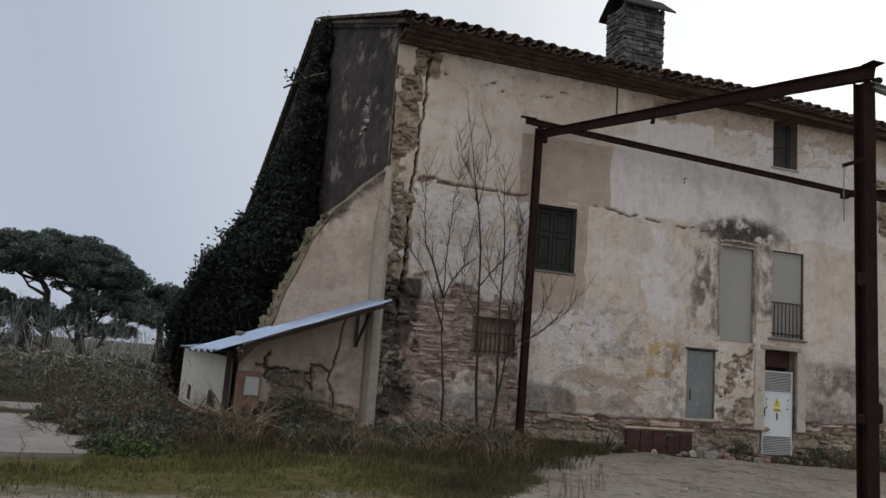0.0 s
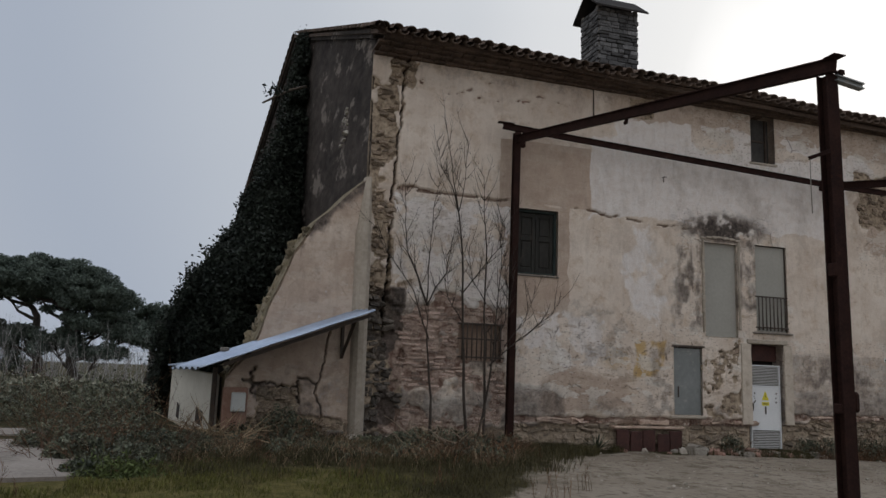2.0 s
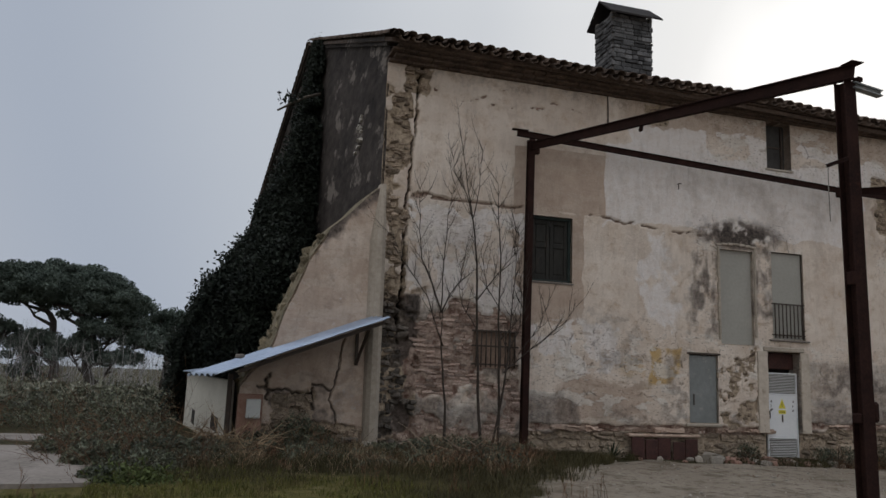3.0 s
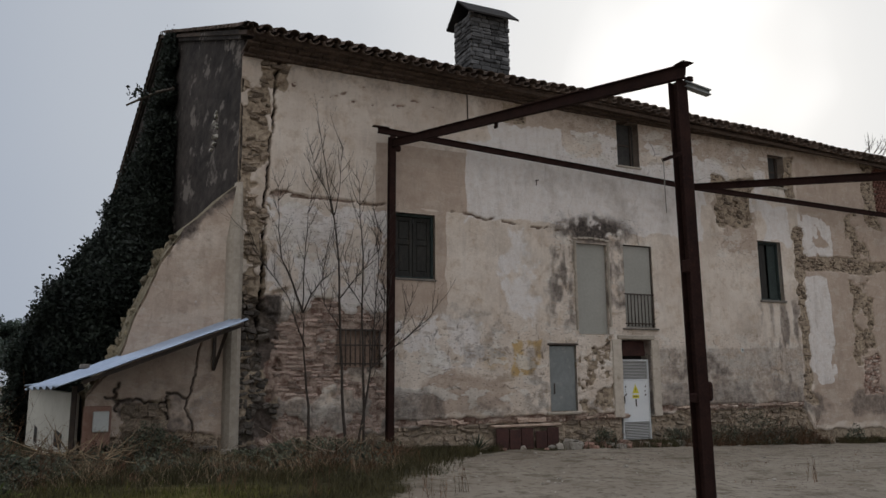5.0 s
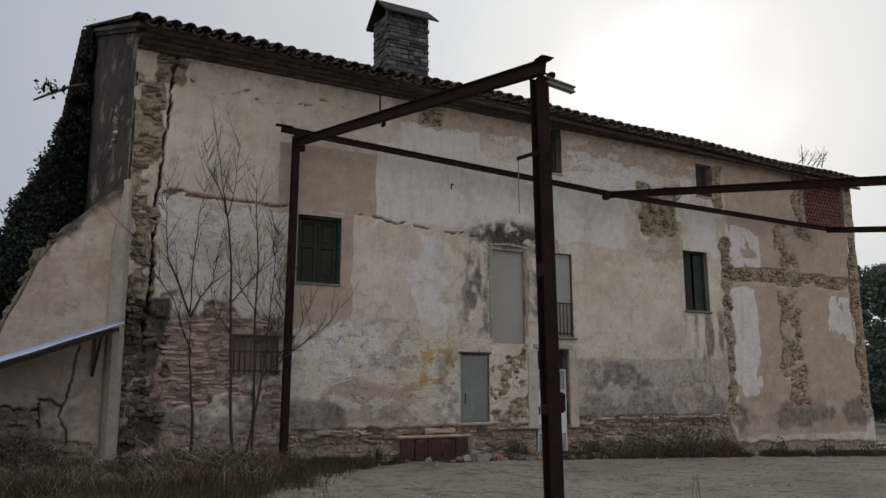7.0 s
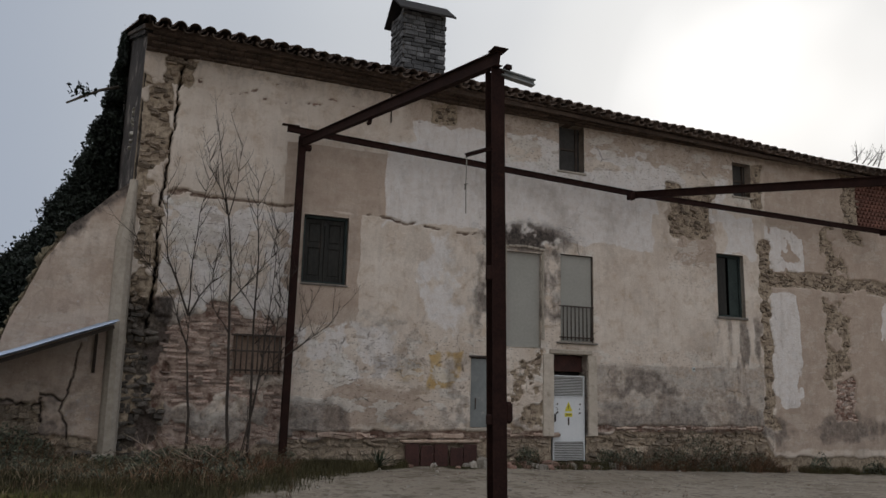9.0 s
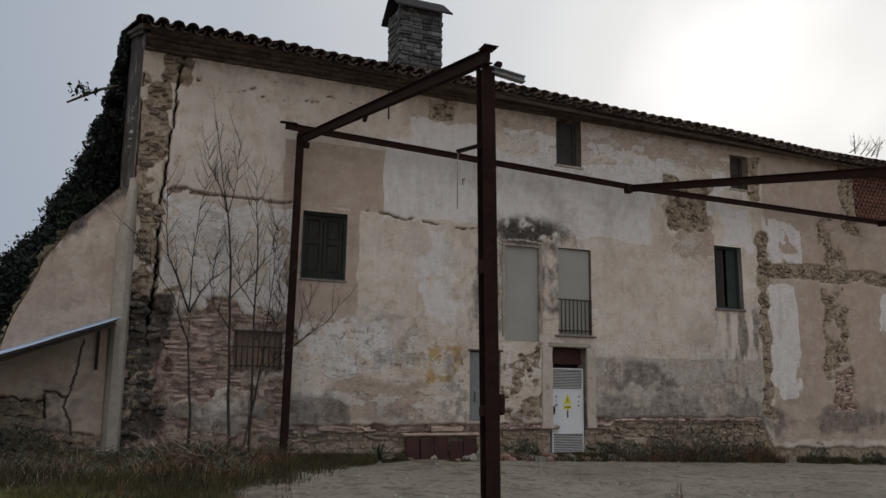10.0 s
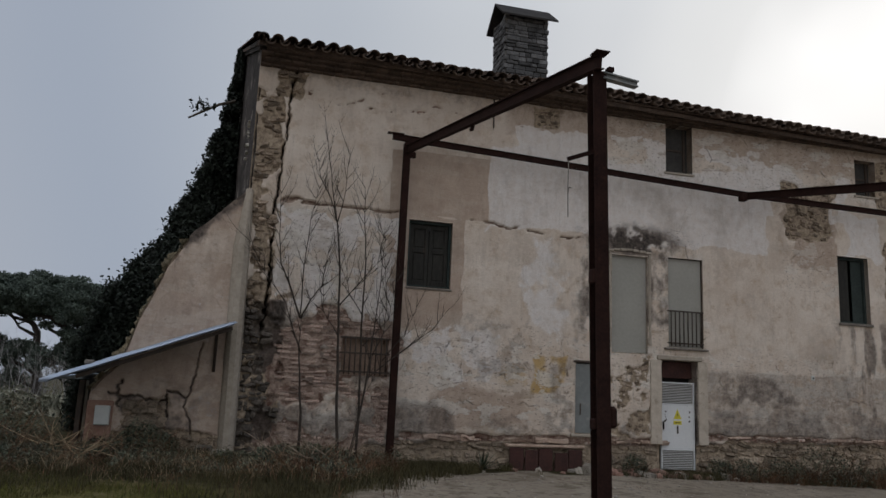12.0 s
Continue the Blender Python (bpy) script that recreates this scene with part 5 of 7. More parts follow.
    bolt.faces.new(vs)
    part("bolt_mark", bolt, BLACK, sign)
    plate = part("warning_plate", boxed(xm - 0.11, xm + 0.11, y - 0.022, y - 0.0185, 1.19, 1.28), YELLOW, e, "yellow warning plate")
    part("text_bar", boxed(xm - 0.08, xm + 0.08, y - 0.0245, y - 0.0225, 1.225, 1.245), BLACK, plate)
    part("padlock_hasp", boxed(xm - 0.022, xm + 0.022, y - 0.03, y - 0.0185, 0.98, 1.17, 0.005), IRON, leaf)
    r = random.Random(4)
    for k in range(9):
        u, v = r.choice((ax + 0.11, bx - 0.12)) + r.uniform(-0.05, 0.07), r.uniform(1.15, 1.5)
        part("paint_scab", boxed(u, u + r.uniform(0.015, 0.04), y - 0.020, y - 0.0182, v, v + r.uniform(0.015, 0.05)), IRON, e, "dark flaked spot")
    part("lintel", boxed(x0 - 0.12, x1 + 0.12, -0.05, 0.08, z1 + 0.004, z1 + 0.12, 0.02), CREAM, e, "chipped plaster lintel")
    for a, q in ((x0 - 0.30, x0 - 0.006), (x1 + 0.006, x1 + 0.26)):
        jamb = boxed(a, q, -0.035, 0.06, 0.72, z1 + 0.002, 0.012)
        bmesh.ops.subdivide_edges(jamb, edges=[h for h in jamb.edges if h.calc_length() > 0.5], cuts=9)
        for v in jamb.verts:
            v.co += Vector((r.uniform(-0.012, 0.012), r.uniform(-0.010, 0.004), 0))
        part("jamb", jamb, JAMB, e, "worn cream plaster jamb")
    # tall green window, at the far end
    x0, x1, z0, z1, d = opening("tall_window")
    t = tagged(new("window_5"), "tall window with half-open green shutters", "window", kind="structure")
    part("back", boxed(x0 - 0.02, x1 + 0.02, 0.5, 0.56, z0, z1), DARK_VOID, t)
    for a, b, c, h in ((x0, x0 + 0.06, z0, z1), (x1 - 0.06, x1, z0, z1), (x0 + 0.061, x1 - 0.061, z1 - 0.07, z1), (x0 + 0.061, x1 - 0.061, z0, z0 + 0.06)):
        part("window_frame", boxed(a, b, d - 0.05, d + 0.03, c, h, 0.006), GREEN_FRAME, t)
    part("shutter_leaf", boxed(x0 + 0.07, x0 + 0.46, d - 0.01, d + 0.02, z0 + 0.07, z1 - 0.08, 0.005), GREEN_WOOD, t)
    part("shutter_leaf", boxed(x1 - 0.40, x1 - 0.07, d + 0.0, d + 0.03, z0 + 0.07, z1 - 0.08, 0.005), GREEN_FRAME, t)
    part("torn_curtain", boxed(x0 + 0.48, x0 + 0.505, d + 0.05, d + 0.06, z0 + 0.1, z0 + 0.8), LOUVRE, t, "torn pale strip")
    part("window_sill", boxed(x0 - 0.05, x1 + 0.05, -0.05, 0.1, z0 - 0.07, z0 - 0.005, 0.01), MORTAR, t)
    for n, key in ((6, "attic_a"), (7, "attic_b")):
        x0, x1, z0, z1, d = opening(key)
        t = tagged(new("window_%d" % n), "small dark attic window with a closed board", "window", kind="structure")
        part("board", boxed(x0 - 0.02, x1 + 0.02, d, d + 0.04, z0 - 0.02, z1 + 0.02), surface("dark_attic_board", (0.035, 0.034, 0.034), (0.07, 0.066, 0.062), 2, 14, 0.9), t)
        part("window_frame", boxed(x1 - 0.14, x1 - 0.09, d - 0.05, d - 0.002, z0, z1), IRON, t)
        part("cross_bar", boxed(x0, x1 - 0.141, d - 0.03, d - 0.002, (z0 + z1) / 2, (z0 + z1) / 2 + 0.05), IRON, t)
        part("window_sill", boxed(x0 - 0.06, x1 + 0.06, -0.03, 0.05, z0 - 0.06, z0 - 0.003, 0.01), CREAM, t)
    # low dark-red boards at the plinth
    b = thing("red_board_panel", "row of dark red boards closing a low vent", "panel", kind="")
    for k in range(5):
        x = 6.45 + 0.36 * k
        part("board", boxed(x + 0.02 * (k % 2), x + 0.335, -0.10 + 0.02 * (k % 3), -0.06 + 0.02 * (k % 3), 0.0, 0.56 - (0.0, 0.04, 0.01, 0.09, 0.02)[k], 0.008), RED_BOARD, b)
    part("top_slab", boxed(6.38, 8.30, -0.075, 0.1, 0.575, 0.64, 0.02), PINK_LEDGE, b)
    # round socket on the wall, a hook, a wire
    k = thing("wall_socket", "small white socket box on the facade", "socket")
    part("plate", boxed(14.60, 14.70, -0.02, 0.03, 2.42, 2.54, 0.01), BOX_WHITE, k)
    part("hole", boxed(14.63, 14.67, -0.024, -0.02, 2.45, 2.50), BLACK, k)
    pipe = thing("wall_pipe", "thin rusty pipe stub on the facade", "pipe")
    part("rod", tube("rod", [(5.84, 0.0, 8.86), (5.84, -0.03, 8.6), (5.85, -0.02, 8.05)], 0.016, 6), IRON, pipe)
    hk = thing("wall_hook", "small iron hook on the facade", "hook")
    part("shank", tube("shank", [(7.80, 0.02, 6.75), (7.80, -0.07, 6.76), (7.86, -0.09, 6.76)], 0.012, 5), IRON, hk)
    part("drop", tube("drop", [(7.80, -0.06, 6.76), (7.80, -0.05, 6.62)], 0.012, 5), IRON, hk)


build_openings()


# ---- lean-to shed with a corrugated roof ----
def corrugated(name, corner, u_end, v_end, waves, amp, along=24):
    """A sheet from corner; u runs down the corrugation, v across the waves."""
    c, u, v = Vector(corner), Vector(u_end) - Vector(corner), Vector(v_end) - Vector(corner)
    up = u.cross(v).normalized()
    up = up if up.z > 0 else -up
    verts, faces, n = [], [], waves * 8
    for i in range(n + 1):
        h = amp * math.sin(2 * math.pi * waves * i / n)
        for j in range(along + 1):
            verts.append(c + v * (i / n) + u * (j / along) + up * (h + 0.004 * math.sin(j * 0.8)))
    for i in range(n):
        for j in range(along):
            a = i * (along + 1) + j
            faces.append((a, a + 1, a + along + 2, a + along + 1))
    me = raw(name, verts, faces, True)
    return me


def build_shed():
    s = thing("lean_to_shed", "small plastered lean-to with a corrugated metal roof", "shed")
    a = part("roof_sheet", corrugated("roof_sheet", (-2.92, -1.50, 1.64), (0.30, -1.50, 2.88), (-3.46, 0.20, 1.615), 5, 0.034), TIN, s)
    c = part("roof_sheet", corrugated("roof_sheet", (-2.46, -0.95, 1.87), (0.26, -0.95, 2.92), (-2.60, -0.145, 1.90), 3, 0.026), TIN, s, "loose overlapping metal sheet")
    b = part("roof_sheet", corrugated("roof_sheet", (-3.22, 0.24, 1.68), (-2.50, 0.24, 1.80), (-3.74, 6.3, 1.66), 26, 0.018), TIN, s)
    for o in (a, b, c):
        mod = o.modifiers.new("thickness", "SOLIDIFY")
        mod.thickness = 0.006
    part("roof_beam", i_beam("roof_beam", (-2.5, -1.30, 1.72), (0.22, -1.30, 2.78), 0.07, 0.05), IRON, s)
    part("bracket", i_beam("bracket", (-0.10, -0.16, 1.96), (-0.065, -1.26, 2.66), 0.05, 0.05), IRON, s)
    part("bracket_post", boxed(-0.13, -0.07, -0.19, -0.13, 1.93, 2.68), IRON, s)
    part("loose_block", boxed(-2.56, -2.38, -0.3, -0.14, 1.97, 2.06, 0.02), MORTAR, s)
    # pale side wall, running back from the doorway
    p0, p1 = Vector((-2.66, 0.2, 0)), Vector((-3.60, 6.0, 0))
    d = (p1 - p0).normalized()
    nrm = Vector((-d.y, d.x, 0))
    bm = bmesh.new()
    q = [p0, p1, p1 - nrm * 0.15, p0 - nrm * 0.15]
    lo, hi = [bm.verts.new((*v.xy, -0.2)) for v in q], [bm.verts.new((v.x, v.y, 1.52 + 0.10 * (i in (1, 2)))) for i, v in enumerate(q)]
    for k in range(4):
        bm.faces.new((lo[k], lo[(k + 1) % 4], hi[(k + 1) % 4], hi[k]))
    bm.faces.new(hi)
    bmesh.ops.recalc_face_normals(bm, faces=bm.faces)
    part("side_wall", bm, surface("pale_shed_plaster", (0.48, 0.46, 0.40), (0.60, 0.58, 0.52), 1.0, 10, 0.95, accent=(0.30, 0.27, 0.22), accent_at=(0.64, 0.75)), s, "pale cream side wall with a broken gap")
    for f, w, z0, z1 in ((0.20, 0.9, 0.42, 0.78), (0.72, 0.5, 0.35, 0.75)):
        c = p0 + d * ((p1 - p0).length * f) + nrm * 0.004
        hole = bmesh.new()
        vs = [hole.verts.new((c + d * u).to_tuple()[:2] + (z,)) for u, z in ((-w / 2, z0), (w / 2, z0 + 0.03), (w / 2 * 0.9, z1), (-w / 2 * 1.1, z1 - 0.06))]
        hole.faces.new(vs)
        # no real hole: a near-black face paints the gap's shade on the wall
        part("wall_gap", hole, DARK_VOID, s, "broken gap drawn as a flat patch of painted shade")
    part("door_post", boxed(-2.66, -2.56, 0.0, 0.2, -0.1, 1.66, 0.01), IRON, s, "dark wooden door post")
    part("doorway", boxed(-2.56, -2.40, 0.5, 0.55, -0.1, 1.7), DARK_VOID, s)
    pier = part("brick_pier", boxed(-2.44, -1.95, -0.17, 0.1, -0.2, 1.28, 0.02), PINK_BRICK, s, "worn pinkish brick pier")
    m = thing("meter_box", "pale plastic meter box on the pier", "box")
    body = part("body", boxed(-2.27, -1.99, -0.27, -0.17, 0.80, 1.18, 0.015), BOX_WHITE, m)
    part("lid", boxed(-2.26, -2.0, -0.285, -0.271, 0.82, 1.16, 0.006), BOX_WHITE, body)


build_shed()


# broken ledge of plaster and brick above the plinth
ledge = tagged(new("plinth_ledge"), "broken pinkish plaster ledge above the plinth", "ledge", kind="structure")
r = random.Random(17)
for lo, hi, z in ((3.85, 10.2, 0.72), (11.45, 17.3, 0.90)):
    x = lo
    while x < hi:
        w = r.uniform(0.25, 0.9)
        if r.random() < 0.66:
            b = boxed(x, x + w - 0.01, 0.01 - r.uniform(0, 0.05), 0.12, z - r.uniform(-0.01, 0.05), z + r.uniform(0.03, 0.10), 0.02)
            bmesh.ops.subdivide_edges(b, edges=[e for e in b.edges if e.calc_length() > 0.15], cuts=2)
            for v in b.verts:
                v.co += Vector((0, r.uniform(-0.025, 0.02), r.uniform(-0.03, 0.03)))
            part("ledge_slab", b, PINK_LEDGE, ledge)
        x += w
vent = thing("wall_vent", "small dark square vent at the foot of the buttress", "vent")
part("frame", boxed(-0.32, 0.02, -0.22, -0.1, 0.20, 0.46, 0.02), MORTAR, vent)
# near-black plate on the front paints the vent's inner shade
part("opening", boxed(-0.27, -0.03, -0.224, -0.2, 0.25, 0.41), DARK_VOID, vent)


# stones laid bare in the buttress face
bare = bpy.data.objects["buttress"]
r = random.Random(19)
BUTT_STONES = []
for q in STONES:
    q = q.copy()
    q.materials.append(STONE)
    BUTT_STONES.append(q)
for k in range(150):
    if k < 55:
        x, z, w = r.uniform(-1.72, -0.98), r.uniform(0.55, 1.26), r.uniform(0.10, 0.26)
    else:
        x, z, w = r.uniform(-2.0, 0.3), 0.1 + 0.5 * r.random(), r.uniform(0.12, 0.34)
    ob = part("bare_stone", r.choice(BUTT_STONES), None, bare)
    ob.matrix_local = Matrix.Translation((x, -0.085 + r.uniform(-0.03, 0.02), z)) @ Euler((r.uniform(-0.1, 0.1), r.uniform(-0.3, 0.3), r.uniform(-0.1, 0.1))).to_matrix().to_4x4() @ Matrix.Diagonal((w, 0.14, w * r.uniform(0.45, 0.8), 1))


# ---- plants ----
def leaves_mesh(name, centers, size, rng, normals=None, long=1.0, fold=0.25):
    """Folded leaves (two faces each) at the given centres, turned at random."""
    n = len(centers)
    c = np.asarray(centers, float)
    d = rng.normal(size=(n, 3))
    d /= np.linalg.norm(d, axis=1)[:, None]
    e = np.cross(d, rng.normal(size=(n, 3)))
    e /= np.linalg.norm(e, axis=1)[:, None] + 1e-9
    f = np.cross(d, e)
    s = (size * rng.uniform(0.6, 1.35, n))[:, None]
    a, b = c - d * s * long, c + d * s * long
    l, r = c + e * s * 0.6 + f * s * fold, c - e * s * 0.6 + f * s * fold
    verts = np.stack([a, l, b, r], 1).reshape(-1, 3)
    faces = [q for k in range(n) for q in ((4 * k, 4 * k + 1, 4 * k + 2), (4 * k, 4 * k + 2, 4 * k + 3))]
    return raw(name, verts, faces)


def blades_mesh(name, xs, ys, height, width, rng, lean=0.35):
    n = len(xs)
    z = ground_z(xs, ys) - 0.02
    h = height * rng.uniform(0.5, 1.3, n)
    ang = rng.uniform(0, 2 * math.pi, n)
    lx, ly = rng.normal(0, lean, n) * h, rng.normal(0, lean, n) * h
    dx, dy = np.cos(ang) * width / 2, np.sin(ang) * width / 2
    v = np.empty((n, 5, 3))
    v[:, 0] = np.stack([xs - dx, ys - dy, z], 1)
    v[:, 1] = np.stack([xs + dx, ys + dy, z], 1)
    v[:, 2] = np.stack([xs + lx * 0.35 + dx * 0.7, ys + ly * 0.35 + dy * 0.7, z + h * 0.6], 1)
    v[:, 3] = np.stack([xs + lx * 0.35 - dx * 0.7, ys + ly * 0.35 - dy * 0.7, z + h * 0.6], 1)
    v[:, 4] = np.stack([xs + lx, ys + ly, z + h], 1)
    faces = [q for k in range(n) for q in ((5 * k, 5 * k + 1, 5 * k + 2, 5 * k + 3), (5 * k + 3, 5 * k + 2, 5 * k + 4))]
    return raw(name, v.reshape(-1, 3), faces)


def twig_tree(verts, faces, start, way, length, radius, level, r, droop=0.0, kids=5, spread=0.6):
    """A bare branch with side branches, appended as tubes."""
    p, d = Vector(start), Vector(way).normalized()
    pts, rad, steps = [p.copy()], [radius], 7
    for k in range(steps):
        d = (d + Vector((r.uniform(-1, 1), r.uniform(-1, 1), r.uniform(-0.5, 0.9))) * 0.10 + Vector((0, 0, 0.05 - droop))).normalized()
        p = p + d * length / steps
        pts.append(p.copy())
        rad.append(radius * (1 - 0.8 * (k + 1) / steps))
    tube_into(verts, faces, pts, rad, 5 if radius > 0.012 else 3)
    if level > 0:
        for k in range(kids):
            f = r.uniform(0.2, 0.95)
            i = min(int(f * steps), steps - 1)
            axis_d = (pts[i + 1] - pts[i]).normalized()
            out = axis_d.cross(Vector((r.uniform(-1, 1), r.uniform(-1, 1), r.uniform(-1, 1)))).normalized()
            out.y *= 0.6
            twig_tree(verts, faces, pts[i], axis_d * (1 - spread * 0.5) + out * spread, length * r.uniform(0.25, 0.5) * (1.15 - f * 0.5), max(rad[i] * 0.55, 0.0035), level - 1, r, droop, max(kids - 1, 2), spread)


TWIG_BARK = surface("dark_sapling_bark", (0.026, 0.021, 0.018), (0.070, 0.055, 0.046), 6, 40, 0.95, bump=0.4, depth=0.004)


def build_saplings():
    r = random.Random(21)
    for base, label, stems in (
        ((1.74, -0.80), "thin bare sapling forking low before the wall", [([(1.74, 0.1), (1.68, 1.2), (1.58, 2.3), (1.55, 3.1)], 0.035), ([(1.55, 3.1), (1.30, 3.7), (1.08, 4.2), (0.98, 4.8), (0.95, 5.7)], 0.024), ([(1.55, 3.1), (1.72, 3.5), (1.95, 3.8), (2.0, 4.5)], 0.02), ([(1.58, 2.4), (1.2, 3.4), (0.75, 4.0), (0.45, 4.6)], 0.013), ([(1.55, 3.1), (1.52, 4.2), (1.6, 5.2), (1.75, 5.9)], 0.015)]),
        ((2.50, -0.80), "tall straight bare sapling before the wall", [([(2.50, 0.1), (2.42, 1.5), (2.33, 3.0), (2.26, 4.2), (2.18, 5.2), (2.02, 6.0), (1.84, 6.95)], 0.034), ([(2.2, 5.1), (2.0, 5.7), (1.75, 6.1), (1.62, 6.7)], 0.014), ([(2.18, 5.2), (2.3, 5.9), (2.35, 6.7)], 0.013), ([(2.3, 3.4), (2.7, 3.9), (3.1, 4.4), (3.15, 5.0)], 0.015), ([(2.34, 2.8), (2.0, 3.3), (1.95, 4.2)], 0.012)]),
        ((2.88, -0.85), "bare many-stemmed sapling beside the steel post", [([(2.86, 0.1), (2.84, 1.5), (2.84, 3.0), (2.80, 4.4), (2.76, 5.2), (2.70, 6.0)], 0.03), ([(2.70, 0.2), (2.9, 1.3), (3.05, 2.3), (3.14, 3.5), (3.2, 4.9)], 0.028), ([(3.05, 2.4), (3.3, 2.9), (3.32, 3.6), (3.2, 4.6)], 0.013), ([(2.95, 1.9), (3.4, 2.3), (3.9, 2.7), (4.35, 3.05), (4.65, 3.45)], 0.014), ([(3.3, 2.3), (3.75, 2.9), (4.0, 3.5)], 0.01), ([(2.84, 3.2), (2.5, 3.7), (2.45, 4.4)], 0.012), ([(2.85, 2.6), (3.4, 3.2), (3.5, 4.0)], 0.011)]),
    ):
        tree = thing("bare_sapling", label, "sapling", "saplings before the facade", at=(base[0], base[1], gz(*base)))
        inv = Matrix.Translation(tree.location).inverted()
        for k, (line, rad) in enumerate(stems):
            pts = [Vector((x + r.uniform(-0.02, 0.02), base[1] + r.uniform(-0.06, 0.06), z)) for x, z in line]
            tv, tf, bv, bf = [], [], [], []
            if k == 0:
                pts[0].z = gz(*base) - 0.03
            fine, rr = [], []
            for a, b in zip(pts, pts[1:]):
                for q in range(3):
                    fine.append(inv @ (a.lerp(b, q / 3) + Vector((r.uniform(-0.012, 0.012), r.uniform(-0.012, 0.012), 0))))
            fine.append(inv @ pts[-1])
            rr = [max(rad * (1 - 0.85 * i / (len(fine) - 1)), 0.004) for i in range(len(fine))]
            tube_into(*((tv, tf) if k == 0 else (bv, bf)), fine, rr, 6)
            for i in range(2 if k else 7, len(fine)):
                for _ in range(r.choice((1, 2, 2))):
                    d = (fine[i] - fine[i - 1]).normalized()
                    out = Vector((r.choice((-1, 1)) * r.uniform(0.25, 1.1), r.uniform(-0.5, 0.3), r.uniform(-0.1, 0.7)))
                    twig_tree(bv, bf, fine[i], d * 0.6 + out * 0.7, r.uniform(0.25, 0.95), 0.0085, 1, r, -0.05, 4, 0.75)
            stem = part("trunk" if k == 0 else "branch", raw("stem", tv + bv if k == 0 else bv, tf + [tuple(len(tv) + q for q in face) for face in bf] if k == 0 else bf, True), TWIG_BARK, tree)


build_saplings()


def build_ivy():
    rng = np.random.RandomState(31)
    ivy = thing("ivy", "dense dark green ivy climbing the gable wall", "ivy")
    zl = [-0.3, 1.2, 2.7, 3.6, 4.6, 5.9, 7.3, 8.2, 9.5, 11, 13.1]
    left = [-4.1, -4.15, -3.95, -3.5, -2.85, -2.15, -1.65, -1.3, -0.9, -0.7, -0.5]
    front = [6.2, 6.2, 5.6, 5.0, 5.4, 6.4, 7.4, 8.2, 8.9, 9.1, 9.2]

    def surf(u, z):
        x0, x1 = np.interp(z, zl, left), np.interp(z, [-1, 5, 7, 8.5, 13.1], [-0.2, -0.3, -0.35, -0.42, -0.42])
        bulge = np.sin(np.pi * np.clip(u, 0.02, 0.98)) ** 0.6
        x = x0 + (x1 - x0) * u
        y = np.interp(z, zl, front) + 2.2 * (1 - bulge) * np.interp(z, [0, 8, 9], [1, 0.6, 0.1]) - 0.7 * (fbm(x, z, 0.9, 33, 4) - 0.5) * 2
        return x + 0.25 * (fbm(z, u * 3, 0.6, 35) - 0.5) * (u < 0.1), y, z

    U, Z = np.meshgrid(np.linspace(0, 1, 60), np.linspace(-0.3, 8.6, 120))
    X, Y, ZZ = surf(U, Z)
    X = X + 0.12
    n = U.shape[1]
    faces = [(j * n + i, j * n + i + 1, (j + 1) * n + i + 1, (j + 1) * n + i) for j in range(U.shape[0] - 1) for i in range(n - 1)]
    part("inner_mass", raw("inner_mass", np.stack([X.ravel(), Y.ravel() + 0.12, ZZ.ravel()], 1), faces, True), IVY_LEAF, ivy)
    m = 46000
    z = rng.uniform(-0.2, 8.9, m)
    u = rng.uniform(0, 1, m)
    x, y, z = surf(u, z)
    edge = (u < 0.04)
    off = rng.normal(0, 0.10, (m, 3)) + np.stack([np.where(edge, -rng.uniform(0, 0.10, m), 0), -rng.uniform(0, 0.3, m) * fbm(x, z, 0.35, 36), 0 * z], 1)
    c = np.stack([x, y, z], 1) + off
    # outer edge, ragged
    k = 7000
    ze = rng.uniform(-0.2, 8.6, k)
    lump = fbm(ze, ze * 0, 0.45, 37, 4)
    ce = np.stack([np.interp(ze, zl, left) - np.abs(rng.normal(0, 0.16, k)) * lump * 1.5 + 0.16, np.interp(ze, zl, front) + 1.2 + rng.uniform(-0.8, 0.8, k), ze], 1)
    # clumps bulging out of that edge
    knots = []
    for _ in range(70):
        zk = rng.uniform(0.3, 8.8)
        ck = np.array([np.interp(zk, zl, left) + rng.uniform(-0.10, 0.22), np.interp(zk, zl, front) + 1.2 + rng.uniform(-0.6, 0.6), zk])
        knots.append(ck + rng.normal(0, 1, (110, 3)) * rng.uniform(0.07, 0.19))
    # ivy climbing the gable to the ridge: a thick near rim, thinning to the north
    q = 30000
    zs = 6.5 + 6.7 * rng.beta(1, 1.25, q)
    far = np.interp(zs, [6.5, 10.0, 10.75, 11.9, 13.1], [24, 22, 16.5, 12.2, 10.0])
    rim = rng.rand(q) < 0.55
    ys = np.where(rim, np.interp(zs, [6.5, 9.5, 13.1], [7.2, 7.3, 8.2]) + 1.3 * rng.rand(q), 7.6 + (far - 7.6) * rng.rand(q) ** 1.3)
    thick = np.interp(zs, [6.5, 7.7, 9.4, 11.5, 12.6, 13.2], [1.9, 1.25, 0.66, 0.36, 0.24, 0.10]) * (0.45 + 1.0 * fbm(ys, zs, 0.5, 39, 3))
    xs = gable_x(ys) - 0.04 - np.where(rim, thick * rng.rand(q) ** 0.8, 0.05 + 0.12 * rng.rand(q))
    on = fbm(ys * 0.7, zs, 0.55, 38, 4) > np.interp(zs, [6.5, 9.5, 11.5, 13], [0.20, 0.32, 0.42, 0.46])
